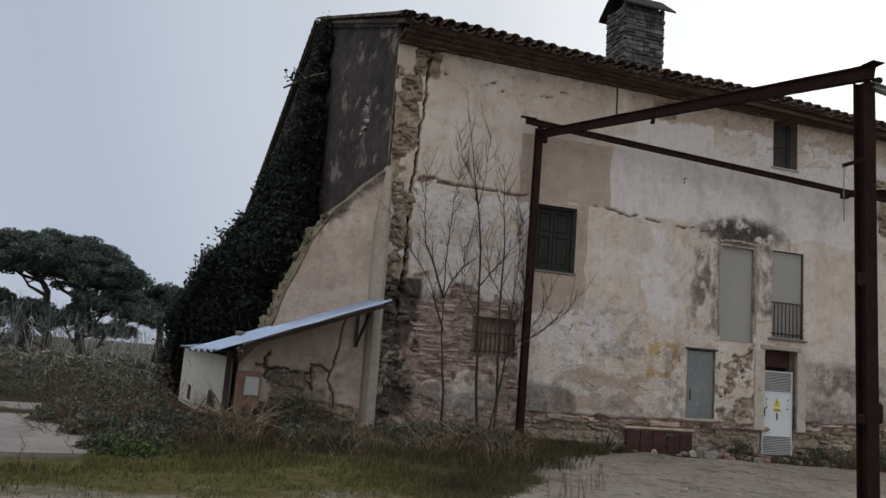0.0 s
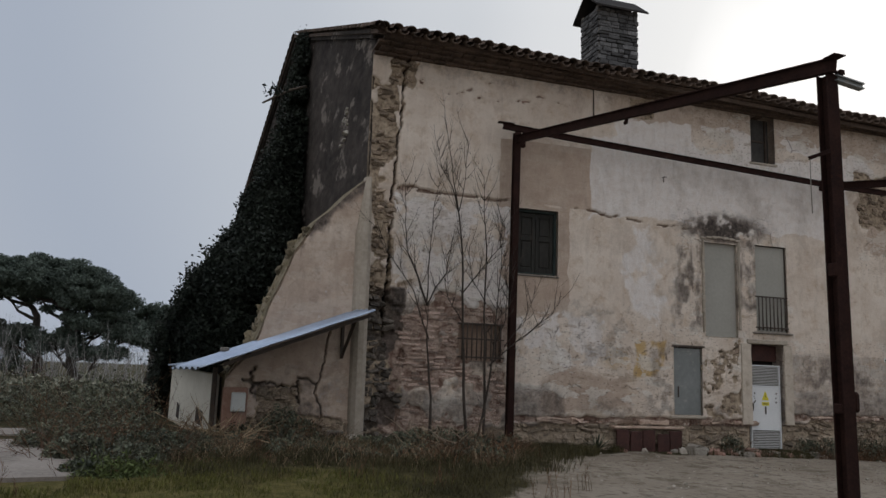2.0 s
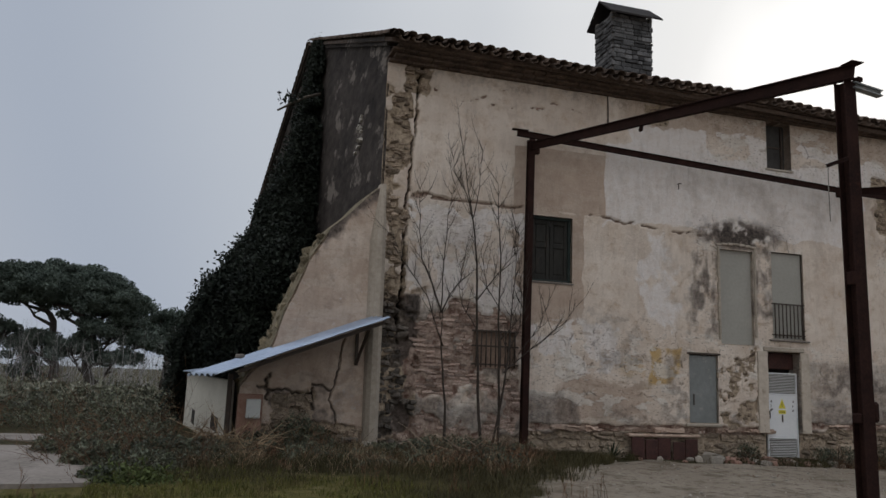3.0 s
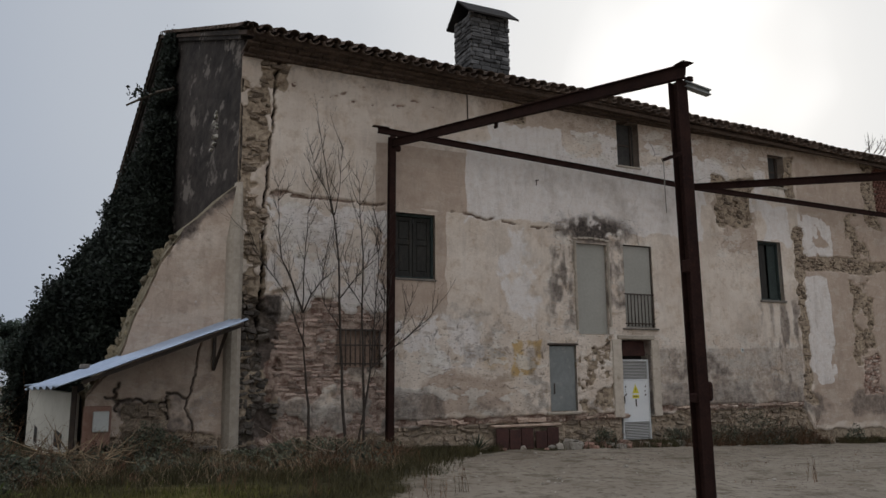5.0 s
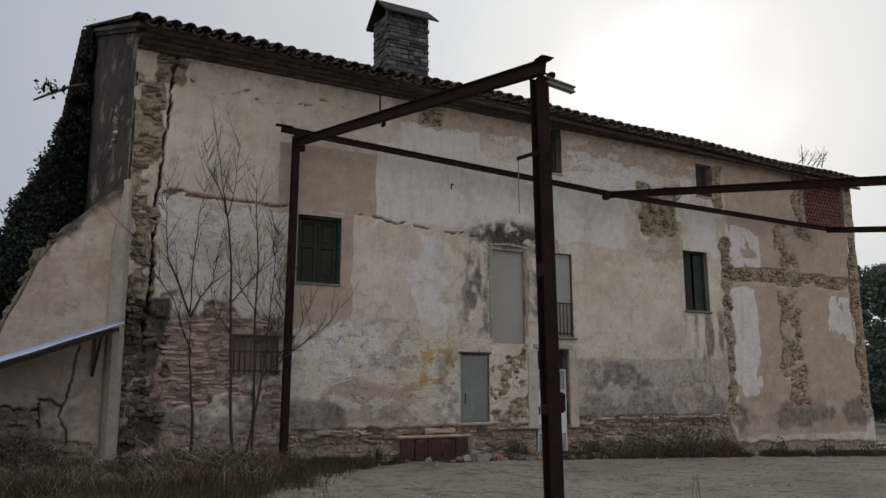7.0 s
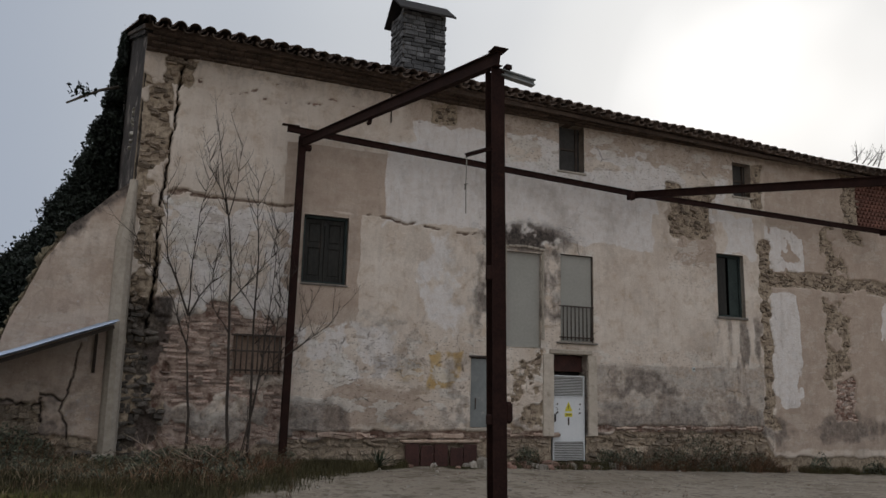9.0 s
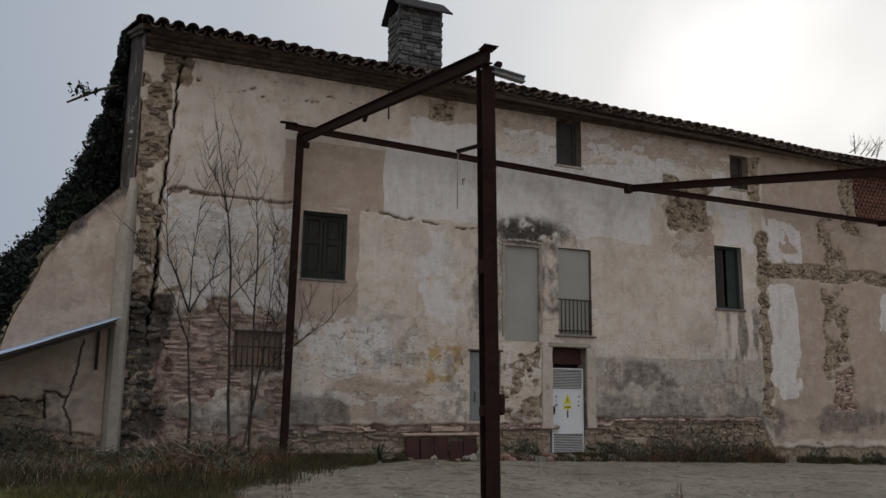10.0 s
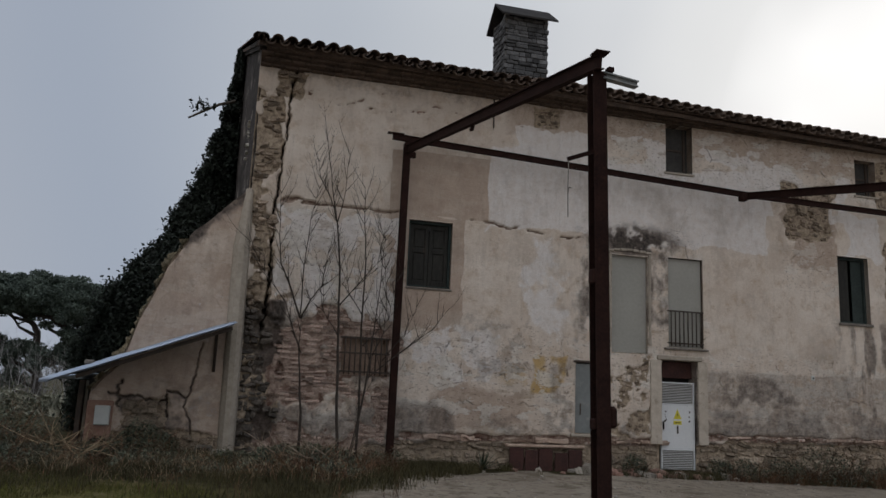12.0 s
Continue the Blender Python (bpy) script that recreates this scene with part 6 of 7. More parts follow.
    zs = np.minimum(zs, np.array([roof_z(q) for q in ys]) + 0.04 - 0.10 * rng.rand(len(ys)))
    cs = np.stack([xs, ys, zs], 1)[on]
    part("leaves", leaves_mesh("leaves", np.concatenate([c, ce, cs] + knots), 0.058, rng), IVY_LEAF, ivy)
    top = np.stack([rng.normal(-0.42, 0.09, 50), rng.normal(9.6, 0.3, 50), rng.uniform(13.1, 13.45, 50)], 1)
    tagged(part("ridge_leaves", leaves_mesh("ridge_leaves", top, 0.05, rng), IVY_LEAF, ivy), kind="stuff")
    # one long shoot sticking out past the gable
    pts = [(-0.44, 6.84, 10.37), (-0.9, 6.72, 10.15), (-1.35, 6.6, 9.83), (-1.74, 6.48, 9.53)]
    part("shoot", tube("shoot", pts, [0.05, 0.045, 0.04, 0.03], 6), BARK, ivy, "dead grey shoot")
    t = np.stack([rng.normal(-1.35, 0.16, 70), rng.normal(6.6, 0.1, 70), rng.normal(9.98, 0.10, 70)], 1)
    part("shoot_leaves", leaves_mesh("shoot_leaves", t, 0.065, rng), IVY_LEAF, ivy)


build_ivy()


def build_pine(x, y, trunk_line, pads, label, seed, count):
    """Umbrella pine: bent trunk, spreading limbs, flat pads of needle clumps."""
    r, rng = random.Random(seed), np.random.RandomState(seed)
    z0 = gz(x, y)
    pine = thing("umbrella_pine", label, "pine tree", "pines beyond the yard", at=(x, y, z0))
    pts = [Vector((dx, dy, z)) for dx, dy, z in trunk_line]
    fine = []
    for a, b in zip(pts, pts[1:]):
        fine += [a.lerp(b, q / 4) + Vector((r.uniform(-0.06, 0.06), r.uniform(-0.06, 0.06), 0)) for q in range(4)]
    fine.append(pts[-1])
    part("trunk", tube("trunk", fine, [0.42 * (1 - 0.72 * i / (len(fine) - 1)) for i in range(len(fine))], 8), PINE_BARK, pine)
    centers = []
    for px, py, pz, rx, rz in pads:
        bv, bf = [], []
        i = min(range(len(fine)), key=lambda k: abs(fine[k].z - (pz - 2.2)) + 0.2 * abs(fine[k].x - px))
        a, b = fine[i], Vector((px, py, pz - rz * 0.6))
        mid = a.lerp(b, 0.5) + Vector((r.uniform(-0.3, 0.3), 0, -0.35))
        tube_into(bv, bf, [a, a.lerp(mid, 0.5), mid, mid.lerp(b, 0.6) + Vector((0, 0, 0.15)), b], [0.16, 0.13, 0.10, 0.07, 0.04], 6)
        for _ in range(7):
            twig_tree(bv, bf, mid.lerp(b, r.random()), Vector((r.uniform(-1, 1), r.uniform(-1, 1), r.uniform(0.1, 0.8))), r.uniform(0.8, 1.9), 0.045, 1, r, 0, 3, 0.7)
        part("limb", raw("limb", bv, bf, True), PINE_BARK, pine)
        n = int(4.6 * count * rx * rx / 6)
        blobs = max(9, int(rx * 13))
        for _ in range(blobs):
            ang, rad = r.uniform(0, 2 * math.pi), rx * math.sqrt(r.random())
            bx, by = px + math.cos(ang) * rad, py + math.sin(ang) * rad
            bz = pz + rz * (0.95 * math.sqrt(max(0, 1 - (rad / rx) ** 2)) - 0.35 - 1.15 * r.random() ** 1.3)
            br = r.uniform(0.40, 0.95)
            g = rng.normal(size=(n // blobs, 3))
            g /= np.linalg.norm(g, axis=1)[:, None]
            g *= (rng.rand(len(g)) ** 0.4)[:, None] * br
            g[:, 2] *= 0.6
            centers.append(g + np.array([bx, by, bz]))
    part("crown", leaves_mesh("crown", np.concatenate(centers), 0.085, rng, long=1.4), PINE_LEAF, pine)


PADS = [(-5.6, 8.0, 2.4, 1.4), (-3.8, 8.4, 2.6, 1.3), (-1.8, 8.4, 2.5, 1.4), (-0.1, 7.8, 2.1, 1.4), (1.2, 6.9, 1.9, 1.1), (2.5, 6.4, 1.0, 0.7), (-2.6, 7.5, 2.3, 0.8), (-0.6, 6.7, 1.9, 1.0), (0.9, 4.4, 2.3, 0.7), (3.1, 4.0, 1.6, 0.9), (-2.0, 3.3, 1.9, 0.7), (1.4, 2.5, 1.7, 0.3), (-1.5, 7.2, 2.6, 1.1), (0.2, 6.2, 2.0, 0.8), (-3.4, 6.9, 2.2, 0.8), (2.1, 5.3, 1.5, 0.7), (-0.4, 4.7, 1.3, 0.5)]
build_pine(-11.0, 45, [(0.2, 0, -0.5), (-0.5, 0, 1.0), (-0.8, 0, 2.6), (-1.0, 0, 4.0), (-1.2, 0, 5.2), (-2.0, 0, 6.1), (-2.9, 0, 7.1)], [(x, 0.5 * math.sin(3.1 * x), z, rx, rz) for x, z, rx, rz in PADS], "broad dark umbrella pine with a bent trunk", 51, 2600)
build_pine(-14.2, 46.5, [(0.3, 0, -0.1), (0.1, 0, 1.8), (-0.2, 0, 3.6), (-0.3, 0, 5.0), (-0.8, 0, 5.9), (-1.8, 0, 7.0)], [(-2.2, 0, 8.2, 2.4, 1.4), (-4.2, 0.5, 7.9, 2.2, 1.3), (-2.6, 0, 6.9, 1.9, 0.5), (-0.9, 0, 3.8, 1.3, 0.8), (-2.3, 0, 3.2, 1.2, 1.2), (-1.8, 0.4, 1.4, 1.1, 0.5), (-4.0, 0, 4.6, 1.6, 0.9)], "broad dark umbrella pine with low limbs", 52, 2600)
build_pine(-6.3, 49, [(-0.2, 0, -0.1), (-0.1, 0, 2.5), (-0.4, 0, 4.8)], [(-0.4, 0, 6.3, 1.3, 0.9), (0.4, 0, 5.5, 1.2, 0.9), (-1.2, 0, 5.2, 1.5, 0.8), (0.2, 0, 4.3, 1.3, 0.6)], "smaller pine behind the others", 53, 2400)


def build_round_tree(x, y, h, w, label, seed):
    r, rng = random.Random(seed), np.random.RandomState(seed)
    t = thing("broadleaf_tree", label, "tree", "trees past the far corner", at=(x, y, gz(x, y)))
    part("trunk", tube("trunk", [(0, 0, -0.2), (0.2, 0, h * 0.3), (0.1, 0.2, h * 0.6), (0.3, 0, h * 0.85)], [0.3, 0.24, 0.16, 0.06], 8), PINE_BARK, t)
    centers = []
    for k in range(26):
        bv, bf = [], []
        a, q = r.uniform(0, 6.28), r.random()
        c = Vector((math.cos(a) * w * 0.5 * math.sqrt(r.random()), math.sin(a) * w * 0.5, h * (0.08 + 0.86 * q)))
        c.x *= 1.15 - abs(q - 0.45)
        tube_into(bv, bf, [Vector((0.1, 0, c.z * 0.75)), Vector((0.1, 0, c.z * 0.75)).lerp(c, 0.6) + Vector((0, 0, 0.1)), c], [0.08, 0.05, 0.02], 5)
        part("limb", raw("limb", bv, bf, True), PINE_BARK, t)
        g = rng.normal(size=(520, 3))
        g /= np.linalg.norm(g, axis=1)[:, None]
        g *= (rng.rand(520) ** 0.5)[:, None] * r.uniform(0.7, 1.3)
        centers.append(g + np.array(c))
    part("crown", leaves_mesh("crown", np.concatenate(centers), 0.16, rng), PINE_LEAF, t)


build_round_tree(46.5, 12, 10.0, 7, "dark leafy tree past the far corner", 61)
build_round_tree(53, 15, 10.5, 7, "dark leafy tree past the far corner", 62)
build_round_tree(60, 21, 12.5, 8, "tall dark tree past the far corner", 63)

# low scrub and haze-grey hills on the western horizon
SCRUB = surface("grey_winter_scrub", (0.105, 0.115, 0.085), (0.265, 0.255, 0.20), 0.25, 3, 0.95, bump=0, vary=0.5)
# twig colour lightened to grey: distance haze is painted into it
BARE = surface("twigs_with_painted_haze", (0.19, 0.185, 0.185), (0.32, 0.31, 0.305), 0.3, 3, 0.95, bump=0, vary=0.4)
rng = np.random.RandomState(71)
pts = []
for k in range(150):
    cx, cy = rng.uniform(-40, -3), rng.uniform(13, 62)
    if cx > -5 and cy < 24:
        continue
    hgt, wid = rng.uniform(0.15, 1.0) ** 1.5 * (1.25 - 0.010 * cy), rng.uniform(0.8, 2.2)
    g = rng.normal(size=(130, 3)) * np.array([wid * 0.5, wid * 0.5, hgt * 0.4])
    g[:, 2] = np.abs(g[:, 2])
    pts.append(g + np.array([cx, cy, gz(cx, cy)]))
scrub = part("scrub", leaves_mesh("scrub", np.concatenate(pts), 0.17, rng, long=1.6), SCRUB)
tagged(scrub, "grey leafless winter scrub across the field", "shrubs", kind="stuff")
tw_v, tw_f = [], []
r = random.Random(72)
for k in range(260):
    cx, cy = r.uniform(-26, -3.2), r.uniform(34, 66)
    twig_tree(tw_v, tw_f, (cx, cy, gz(cx, cy)), (r.uniform(-0.35, 0.35), 0, 1), r.uniform(2.2, 5.0), 0.026, 2, r, 0, 5, 0.6)
tagged(part("bare_bushes", raw("bare_bushes", tw_v, tw_f), BARE), "bare bushes across the field, distance haze in their grey", "shrubs", kind="stuff")
# no haze in the air; the hills' pale blue-grey paints it in
HAZE = surface("hill_with_painted_haze", (0.40, 0.43, 0.47), (0.46, 0.49, 0.52), 0.01, 0.05, 1.0, bump=0)
hv, hf = [], []
for k in range(121):
    a = radians(-100 + 200 * k / 120)
    h = 7 + 9 * float(fbm(k * 0.4, 0, 3.0, 73, 4))
    hv += [(700 * math.sin(a), 700 * math.cos(a), -5), (720 * math.sin(a), 720 * math.cos(a), h), (800 * math.sin(a), 800 * math.cos(a), -5)]
for k in range(120):
    hf += [(3 * k, 3 * k + 3, 3 * k + 4, 3 * k + 1), (3 * k + 1, 3 * k + 4, 3 * k + 5, 3 * k + 2)]
tagged(part("backdrop", raw("backdrop", hv, hf, True), HAZE), "horizon hills with haze painted into their pale colour", "hills", kind="structure")


def build_brambles():
    rng, r = np.random.RandomState(81), random.Random(81)
    for label, humps, n, size in (
        ("tangled dark bramble thicket beside the shed", [(-4.6, 0.4, 1.0, 1.15), (-4.2, -0.9, 0.9, 0.55), (-6.4, 4.6, 1.6, 1.2), (-3.6, -2.0, 0.8, 0.34), (-3.9, -3.0, 0.6, 0.30), (-4.7, -2.6, 0.5, 0.34), (-4.35, -4.0, 0.4, 0.2), (-5.3, -1.3, 0.6, 0.4), (-4.7, 2.4, 1.2, 1.3), (-8.5, 6.0, 2.4, 1.4), (-2.9, -1.2, 0.6, 0.30)], 24000, 0.029),
        ("dark bramble bush at the foot of the buttress", [(-1.35, -0.75, 0.55, 0.66), (-0.95, -0.7, 0.45, 0.55), (-2.1, -1.2, 0.6, 0.30), (0.5, -1.0, 0.6, 0.22), (1.3, -0.9, 0.6, 0.40), (2.3, -1.0, 0.9, 0.46), (3.2, -0.9, 0.5, 0.3)], 15000, 0.028),
        ("low dark weeds growing along the plinth", [(12.4, -0.4, 0.6, 0.55), (13.4, -0.4, 0.6, 0.6), (14.3, -0.5, 0.9, 0.9), (15.2, -0.45, 0.7, 0.75), (16.4, -0.4, 0.5, 0.5), (9.4, -0.35, 0.35, 0.45), (11.7, -0.35, 0.4, 0.5)], 8000, 0.022),
        ("small dark weeds beside the far wall", [(18.6, -0.4, 0.35, 0.5), (20.6, -0.5, 0.4, 0.4), (22.8, -0.5, 0.6, 0.5)], 900, 0.035),
    ):
        hump = np.array(humps)
        pick = rng.randint(0, len(hump), n)
        g = rng.normal(size=(n, 3))
        g /= np.linalg.norm(g, axis=1)[:, None]
        g *= (rng.rand(n) ** 0.35)[:, None]
        c = np.stack([hump[pick, 0] + g[:, 0] * hump[pick, 2], hump[pick, 1] + g[:, 1] * hump[pick, 2] * 0.8, np.abs(g[:, 2]) * hump[pick, 3]], 1)
        c[:, 2] *= 0.55 + 0.9 * fbm(c[:, 0], c[:, 1], 0.35, 82)
        c[:, 2] += ground_z(c[:, 0], c[:, 1])
        c = c[~((c[:, 1] > -0.15) & (c[:, 0] > -2.6))]
        b = thing("bramble", label, "bush", at=(0, 0, 0))
        part("leaves", leaves_mesh("leaves", c, size, rng, long=1.2), BRAMBLE, b)
        v, f = [], []
        for k in range(n // 60):
            hx, hy, hw, hh = humps[r.randrange(len(humps))]
            x, y = hx + r.gauss(0, hw * 0.5), min(hy + r.gauss(0, hw * 0.4), -0.2 if hx > -2.6 else 9)
            twig_tree(v, f, (x, y, gz(x, y) - 0.02), (r.uniform(-0.9, 0.9), r.uniform(-0.9, 0.2), 1), hh * r.uniform(0.8, 1.5), 0.006, 1, r, 0.12, 3, 0.7)
        tagged(part("stem_tangle", raw("stem_tangle", v, f), DRY_STEM, b), kind="stuff")


build_brambles()


def build_grass():
    rng = np.random.RandomState(91)
    x, y = rng.uniform(-9, 5.0, 150000), rng.uniform(-8.2, -0.1, 150000)
    g = grass_amount(x, y)
    keep = (rng.rand(len(x)) < g * 0.62 * smooth(0.25, 0.6, fbm(x, y, 0.6, 99))) & ~((x < -4.5) & (y > -5.2)) & ~((y > -0.2) & (x > -2.6))
    x, y = x[keep], y[keep]
    tall = 0.05 + 0.24 * fbm(x, y, 0.5, 92) * smooth(-7.4, -3.0, y)
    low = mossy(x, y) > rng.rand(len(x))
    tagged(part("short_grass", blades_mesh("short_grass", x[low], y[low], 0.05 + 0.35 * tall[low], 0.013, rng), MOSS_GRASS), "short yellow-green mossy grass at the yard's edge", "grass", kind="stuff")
    x, y, tall = x[~low], y[~low], tall[~low]
    tagged(part("grass", blades_mesh("grass", x, y, tall, 0.012, rng), GRASS), "short green winter grass on the verge", "grass", kind="stuff")
    x, y = rng.uniform(-3.2, 3.7, 11000), -0.35 - 3.3 * rng.beta(1.3, 2.4, 11000)
    keep = (fbm(x, y, 0.7, 93) > 0.40) & (x < 3.7 - 0.45 * (-y - 0.3) + 0.6)
    x, y = x[keep], y[keep]
    tall = (0.08 + 0.75 * np.clip(fbm(x, y, 0.45, 94, 3) - 0.32, 0, 1)) * np.interp(x, [-3.2, -2.0, -0.6, 0.4, 1.2], [0.5, 0.55, 0.30, 0.35, 1.0]) + 0.06
    tagged(part("dry_grass", blades_mesh("dry_grass", x, y, 0.8 * tall, 0.013, rng, 0.7), DRY_STEM), "tall brown dry grass and stalks below the wall", "grass", kind="stuff")
    x, y = rng.uniform(3.6, 24, 30000), -0.12 - 0.9 * rng.beta(1, 2.5, 30000)
    keep = fbm(x, y, 0.9, 95) > 0.50
    x, y = x[keep], y[keep]
    tagged(part("wall_grass", blades_mesh("wall_grass", x, y, 0.12 + 0.1 * fbm(x, y, 0.5, 96), 0.012, rng), GRASS), "thin grass strip along the foot of the facade", "grass", kind="stuff")
    x, y = rng.uniform(2.5, 5.6, 5000), -0.6 - 2.4 * rng.beta(1, 2, 5000)
    keep = (fbm(x, y, 0.5, 97) > 0.5) & (x < 5.4 + 0.7 * y + 0.8)
    x, y = x[keep], y[keep]
    tagged(part("tuft_grass", blades_mesh("tuft_grass", x, y, 0.22, 0.012, rng), GRASS), "coarse green tufts where the verge meets the dirt", "grass", kind="stuff")
    x, y = rng.uniform(11.5, 17.0, 5200), -0.2 - 0.8 * rng.beta(1, 2, 5200)
    keep = fbm(x, y, 0.7, 122) > 0.44
    x, y = x[keep], y[keep]
    tagged(part("dry_weeds", blades_mesh("dry_weeds", x, y, 0.12 + 0.75 * np.clip(fbm(x, y, 0.5, 123, 3) - 0.3, 0, 1), 0.009, rng, 0.6), DRY_STEM), "brown dry weeds standing against the plinth", "weeds", kind="stuff")
    # bleached sticks lying in heaps
    r = random.Random(98)
    for label, cx, cy, n, ln in (("heap of bleached dry branches below the saplings", 1.95, -1.25, 34, 1.05), ("heap of pale dry branches beside the shed", -2.45, -1.35, 44, 1.15)):
        h = thing("branch_heap", label, "branches", at=(cx, cy, gz(cx, cy)))
        v, f = [], []
        for k in range(n):
            s = Vector((r.gauss(0, 0.4), r.gauss(0, 0.25), r.uniform(0.0, 0.32)))
            twig_tree(v, f, s, (r.uniform(-1, 1), r.uniform(-0.6, 0.4), r.uniform(-0.2, 0.55)), ln * r.uniform(0.4, 0.85), 0.014, 1, r, 0.06, 2, 0.6)
        part("stick_tangle", raw("stick_tangle", v, f, True), surface("bleached_stick", (0.24, 0.18, 0.13), (0.42, 0.34, 0.26), 2, 12, 0.9, bump=0) if cx > 0 else STRAW, h)
    # dark low undergrowth among the stalks
    m = 26000
    x, y = rng.uniform(-3.4, 3.9, m), -0.25 - 2.6 * rng.beta(1.1, 2.0, m)
    lump = fbm(x, y, 0.55, 121, 4)
    keep = (lump > 0.42) & (x < 4.0 - 0.5 * (-y - 0.25))
    x, y, lump = x[keep], y[keep], lump[keep]
    z = ground_z(x, y) + rng.rand(len(x)) * (0.06 + 0.9 * np.clip(lump - 0.42, 0, 1)) * np.interp(x, [-1.2, -0.6, 0.3, 0.9], [1, 0.4, 0.4, 1])
    tagged(part("undergrowth", leaves_mesh("undergrowth", np.stack([x, y, z], 1), 0.030, rng, long=1.5), BRAMBLE), "dark low undergrowth along the foot of the wall", "undergrowth", kind="stuff")
    v, f = [], []
    for k in range(280):
        x, y = r.uniform(-3.3, 3.6), -0.4 - 2.4 * r.random() ** 1.8
        if -1.0 < x < 0.7 and y > -1.6:
            continue
        twig_tree(v, f, (x, y, gz(x, y) - 0.02), (r.uniform(-1, 1), r.uniform(-0.8, 0.4), 0.9), r.uniform(0.25, 0.7), 0.0075, 1, r, 0.12, 4, 0.7)
    tagged(part("dry_bramble_canes", raw("dry_bramble_canes", v, f), DRY_STEM), "tangle of dry brown bramble canes below the wall", "canes", kind="stuff")
    # pale straw among the brown, thickest below the saplings
    x, y = rng.uniform(-3.4, 3.7, 4800), -0.35 - 3.6 * rng.beta(1.2, 2.0, 4800)
    keep = (fbm(x, y, 0.5, 124) > 0.47) & (x < 3.7 - 0.3 * (-y - 0.3))
    x, y = x[keep], y[keep]
    tagged(part("straw", blades_mesh("straw", x, y, 0.16 + 0.55 * np.clip(fbm(x, y, 0.4, 125, 3) - 0.3, 0, 1), 0.007, rng, 0.9), STRAW), "pale bent straw scattered through the verge", "grass", kind="stuff")
    c = rng.normal(0, 1, (1500, 3)) * np.array([0.26, 0.20, 0.09]) + np.array([-3.95, -4.15, 0.05])
    c[:, 2] = np.abs(c[:, 2] - 0.05) * (0.6 + fbm(c[:, 0], c[:, 1], 0.3, 126)) + ground_z(c[:, 0], c[:, 1])
    tagged(part("green_weeds", leaves_mesh("green_weeds", c, 0.024, rng, long=1.7), NETTLE), "bright green nettles at the edge of the thicket", "weeds", kind="stuff")
    v, f = [], []
    for k in range(120):
        x, y = r.uniform(-5.6, -2.0), -0.5 - 3.0 * r.random() ** 1.4
        twig_tree(v, f, (x, y, gz(x, y) - 0.02), (r.uniform(-1, 1), r.uniform(-0.8, 0.4), 0.8), r.uniform(0.4, 1.1), 0.006, 1, r, 0.12, 4, 0.7)
    tagged(part("thicket_canes", raw("thicket_canes", v, f), DRY_STEM), "arching reddish-brown bramble canes through the thicket", "canes", kind="stuff")
    # dead upright weeds in the yard
    v, f = [], []
    for cx, cy, n in ((1.9, -6.3, 9), (-5.6, -5.6, 8), (-4.9, -5.7, 5), (2.6, -5.6, 6), (0.4, -5.2, 8), (-0.6, -4.6, 8), (8.3, -7.2, 4)):
        for k in range(n):
            x, y = cx + r.gauss(0, 0.15), cy + r.gauss(0, 0.12)
            twig_tree(v, f, (x, y, gz(x, y) - 0.02), (r.uniform(-0.3, 0.3), 0, 1), r.uniform(0.2, 0.5), 0.005, 1, r, 0, 4, 0.5)
    tagged(part("dead_weeds", raw("dead_weeds", v, f), DRY_STEM), "dead upright weed stalks in the yard", "weeds", kind="stuff")


build_grass()


def build_yucca():
    y = thing("yucca", "spiky green yucca clump at the plinth", "plant", at=(5.68, -0.55, gz(5.68, -0.55)))
    r = random.Random(101)
    for k in range(30):
        a, up, ln = r.uniform(0, 6.28), r.uniform(0.35, 1.4), r.uniform(0.35, 0.62)
        d = Vector((math.cos(a) * math.cos(up), math.sin(a) * math.cos(up), math.sin(up)))
        side = d.cross(Vector((0, 0, 1))).normalized() * 0.022
        v, f = [], []
        for q in range(5):
            t = q / 4
            c = d * ln * t + Vector((0, 0, -0.10 * t * t)) + Vector((0, 0, 0.02))
            w = side * (1 - t ** 2 * 0.95)
            v += [c - w, c + Vector((0, 0, -0.008)), c + w]
        for q in range(4):
            f += [(3 * q, 3 * q + 1, 3 * q + 4, 3 * q + 3), (3 * q + 1, 3 * q + 2, 3 * q + 5, 3 * q + 4)]
        part("blade", raw("blade", v, f), YUCCA, y)


YUCCA = surface("yucca_leaf", (0.03, 0.042, 0.026), (0.075, 0.09, 0.055), 3, 12, 0.6, bump=0, vary=0.3)
build_yucca()

# bare shrub rooted in the roof near the far end
sh = thing("roof_shrub", "bare shrub growing out of the roof tiles", "shrub", at=(0, 0, 0))
v, f, r = [], [], random.Random(103)
for k in range(6):
    x, y = 22.4 + 0.25 * k, 1.0
    twig_tree(v, f, (x, y, roof_z(y) - 0.2), (r.uniform(-1.0, 1.5), 0, 0.8), r.uniform(0.7, 1.2), 0.022, 2, r, 0, 6, 0.8)
part("branches", raw("branches", v, f), BARK, sh)

# ---- rubble on the ground ----
RUBBLE_RED = surface("broken_brick", (0.18, 0.10, 0.078), (0.34, 0.22, 0.175), 4, 20, 0.95, vary=0.3)
RUBBLE_PALE = surface("pale_rubble", (0.26, 0.23, 0.195), (0.42, 0.385, 0.335), 4, 20, 0.95, vary=0.3)
RUB = {}
for key, mat in (("red", RUBBLE_RED), ("pale", RUBBLE_PALE)):
    RUB[key] = []
    for q in STONES:
        q = q.copy()
        q.materials.append(mat)
        RUB[key].append(q)
r = random.Random(111)
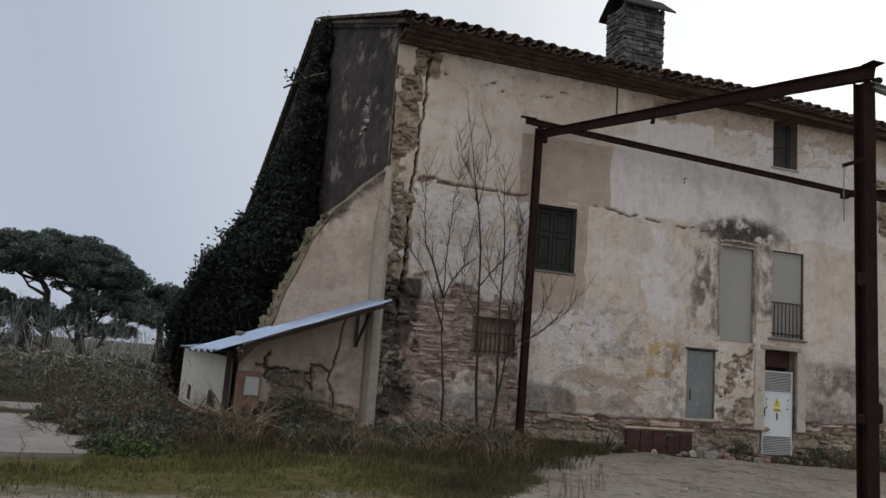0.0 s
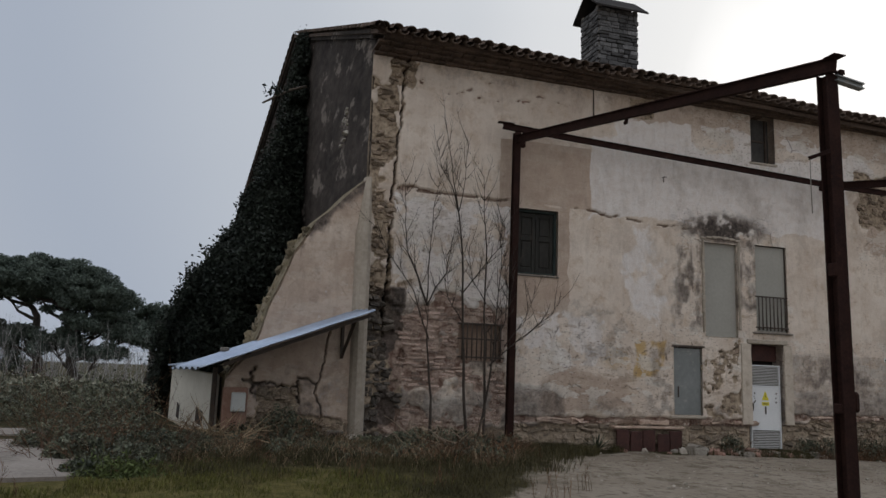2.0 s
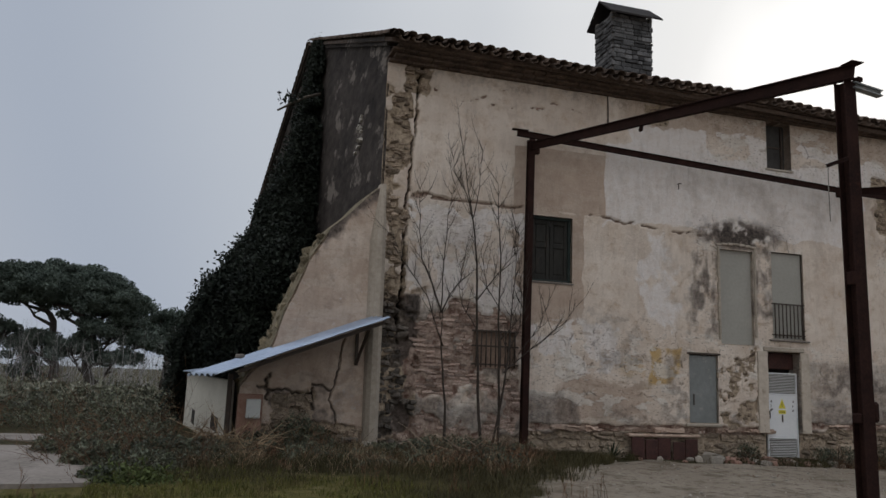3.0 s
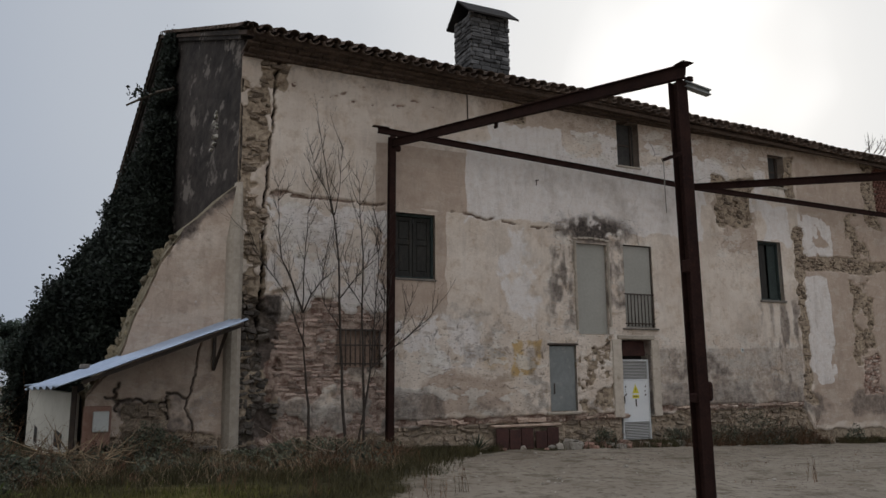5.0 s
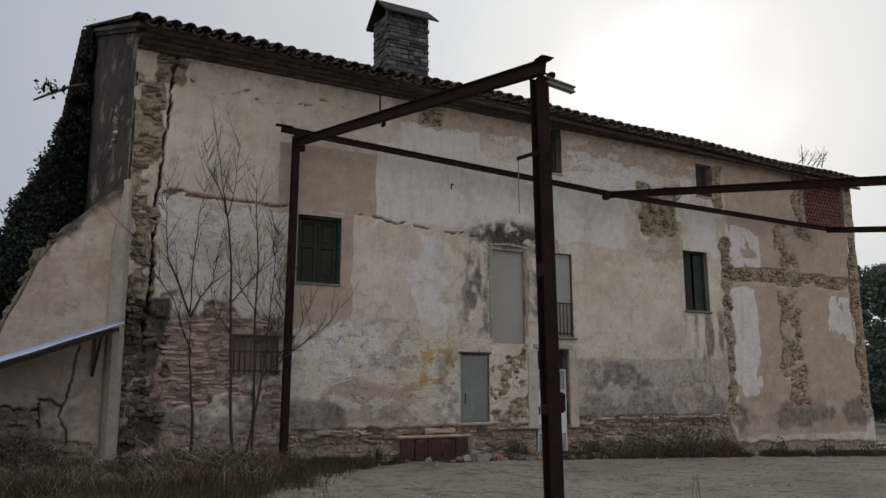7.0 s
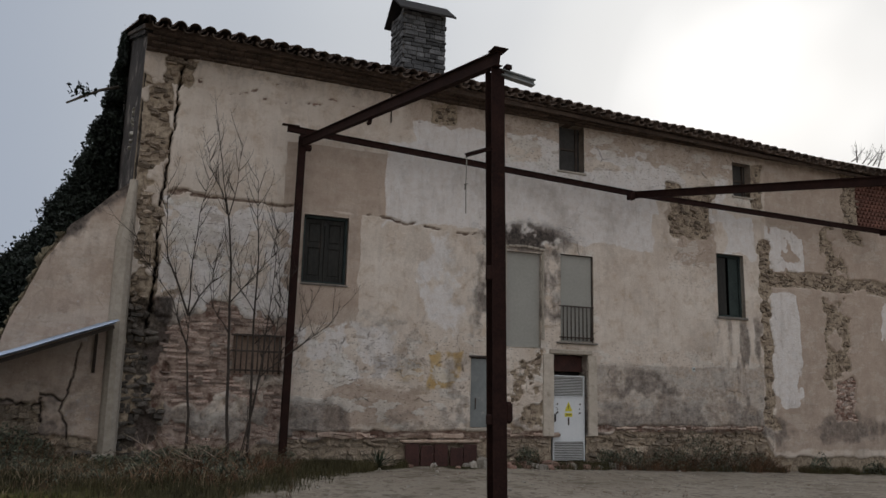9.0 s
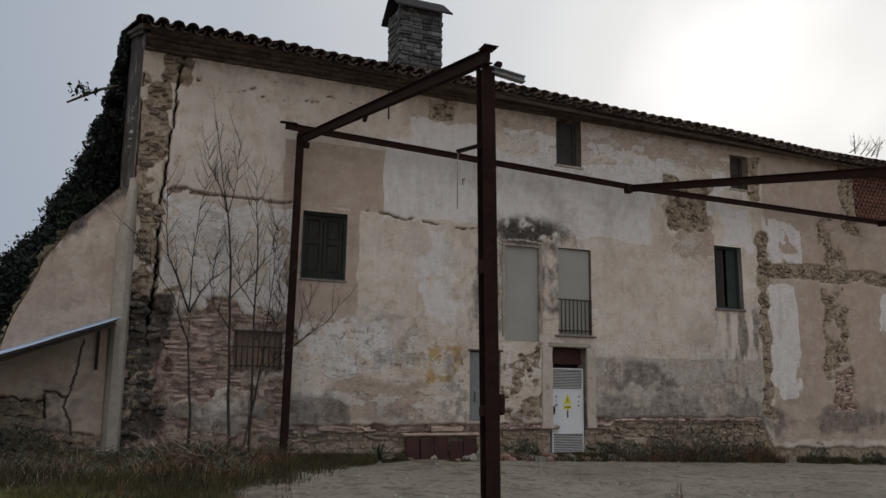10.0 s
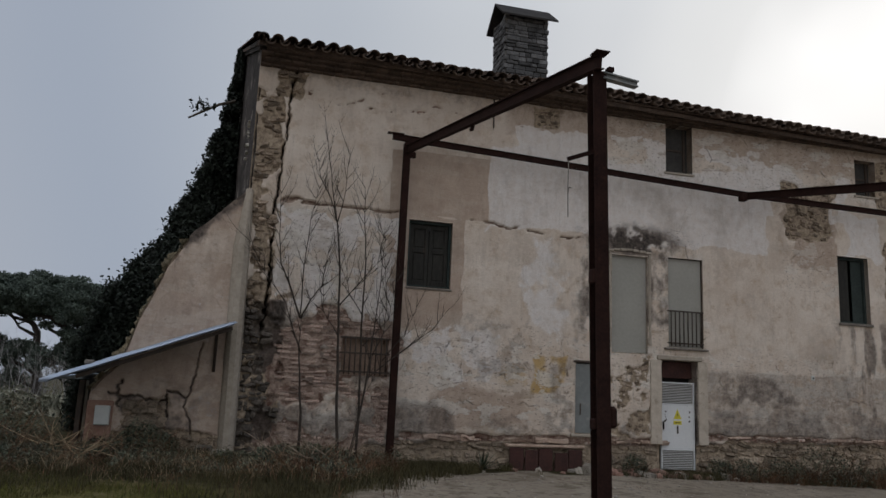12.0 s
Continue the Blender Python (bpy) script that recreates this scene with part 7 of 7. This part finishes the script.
for k in range(170):
    spot = k % 5
    if spot < 2:
        x, y, s = r.gauss(9.6, 0.55), -0.32 - abs(r.gauss(0, 0.20)), r.uniform(0.07, 0.24)
    elif spot == 2:
        x, y, s = r.uniform(6.0, 12.0), -0.25 - abs(r.gauss(0, 0.22)), r.uniform(0.05, 0.16)
    else:
        x, y, s = r.uniform(3.0, 14), r.uniform(-7, -0.5), r.uniform(0.02, 0.06)
    red = spot < 3 and r.random() < 0.6
    ob = part("brick_fragment" if red else "rubble_stone", r.choice(RUB["red" if red else "pale"]), None)
    ob.matrix_basis = Matrix.Translation((x, y, gz(x, y) + s * 0.22)) @ Euler((r.uniform(-0.3, 0.3), r.uniform(-0.3, 0.3), r.uniform(0, 6))).to_matrix().to_4x4() @ Matrix.Diagonal((s * 1.3, s, s * 0.7, 1))
    tagged(ob, "broken red brick lying by the plinth" if red else "pale loose stone lying on the dirt", "rubble", "rubble below the facade")
for x, y, s in ((8.25, -0.62, 0.42), (8.0, -0.5, 0.22), (0.15, -0.7, 0.4), (0.75, -0.6, 0.34), (11.7, -0.45, 0.3)):
    ob = part("boulder", r.choice(RUB["pale"]), None)
    ob.matrix_basis = Matrix.Translation((x, y, gz(x, y) + s * 0.2)) @ Euler((0.1, 0.15, r.uniform(0, 6))).to_matrix().to_4x4() @ Matrix.Diagonal((s * 1.2, s * 0.9, s * 0.65, 1))
    tagged(ob, "large pale boulder at the foot of the wall", "stone", "boulders at the wall")

# old concrete slabs to the west
for x0, x1, y0, y1 in ((-8.6, -4.45, -4.55, -0.6), (-9.5, -5.7, 0.9, 2.3), (-14, -8.8, -3.6, 0.2)):
    bm = bmesh.new()
    rr = random.Random(int(x0 * 10))
    edge = [(x0 + (x1 - x0) * k / 6, y0 + rr.uniform(-0.1, 0.1)) for k in range(6)] + [(x1 + rr.uniform(-0.15, 0.1), y0 + (y1 - y0) * k / 5) for k in range(5)] + [(x1 - (x1 - x0) * k / 6, y1 + rr.uniform(-0.1, 0.1)) for k in range(6)] + [(x0, y1 - (y1 - y0) * k / 5) for k in range(5)]
    gx, gy = np.meshgrid(np.linspace(x0, x1, 9), np.linspace(y0, y1, 9))
    gx, gy = gx.ravel(), gy.ravel()
    height = ground_z(gx, gy)
    fit = np.linalg.lstsq(np.stack([gx, gy, np.ones_like(gx)], 1), height, rcond=None)[0]
    lift = float(np.max(height - fit[0] * gx - fit[1] * gy - fit[2])) + 0.03
    top = [bm.verts.new((x, y, fit[0] * x + fit[1] * y + fit[2] + lift)) for x, y in edge]
    low = [bm.verts.new((x, y, fit[0] * x + fit[1] * y + fit[2] - 0.4)) for x, y in edge]
    bm.faces.new(top)
    for k in range(len(edge)):
        bm.faces.new((top[k], low[k], low[(k + 1) % len(edge)], top[(k + 1) % len(edge)]))
    bmesh.ops.recalc_face_normals(bm, faces=bm.faces)
    ob = part("concrete_slab", bm, CONCRETE)
    tagged(ob, "old stained concrete slab in the grass", "slab", "slabs west of the house")


# loose gravel over the yard
rng = np.random.RandomState(131)
gv, gf = [], []
for k in range(1700):
    x, y = rng.uniform(1.0, 17), -0.3 - 8.5 * rng.rand() ** 1.3
    if grass_amount(x, y) > 0.5:
        continue
    sz = 0.006 + 0.018 * rng.rand() ** 3
    c = np.array([x, y, gz(x, y) + sz * 0.3])
    base = len(gv)
    for d in ((1, 0, 0), (-1, 0, 0), (0, 1, 0), (0, -1, 0), (0, 0, 0.7), (0, 0, -0.7)):
        gv.append(c + np.array(d) * sz * rng.uniform(0.6, 1.3, 3))
    for a, b, q in ((0, 2, 4), (2, 1, 4), (1, 3, 4), (3, 0, 4), (2, 0, 5), (1, 2, 5), (3, 1, 5), (0, 3, 5)):
        gf.append((base + a, base + b, base + q))
tagged(part("gravel", raw("gravel", gv, gf), RUBBLE_PALE), "scattered pale gravel on the dirt yard", "gravel", kind="stuff")
rng = np.random.RandomState(132)
x, y = rng.uniform(3, 16, 9000), -0.8 - 7.0 * rng.rand(9000)
keep = fbm(x, y, 0.55, 133, 4) > 0.66
tagged(part("yard_tufts", blades_mesh("yard_tufts", x[keep], y[keep], 0.05, 0.010, rng, 0.6), DRY_STEM), "sparse low dry tufts across the yard", "grass", kind="stuff")
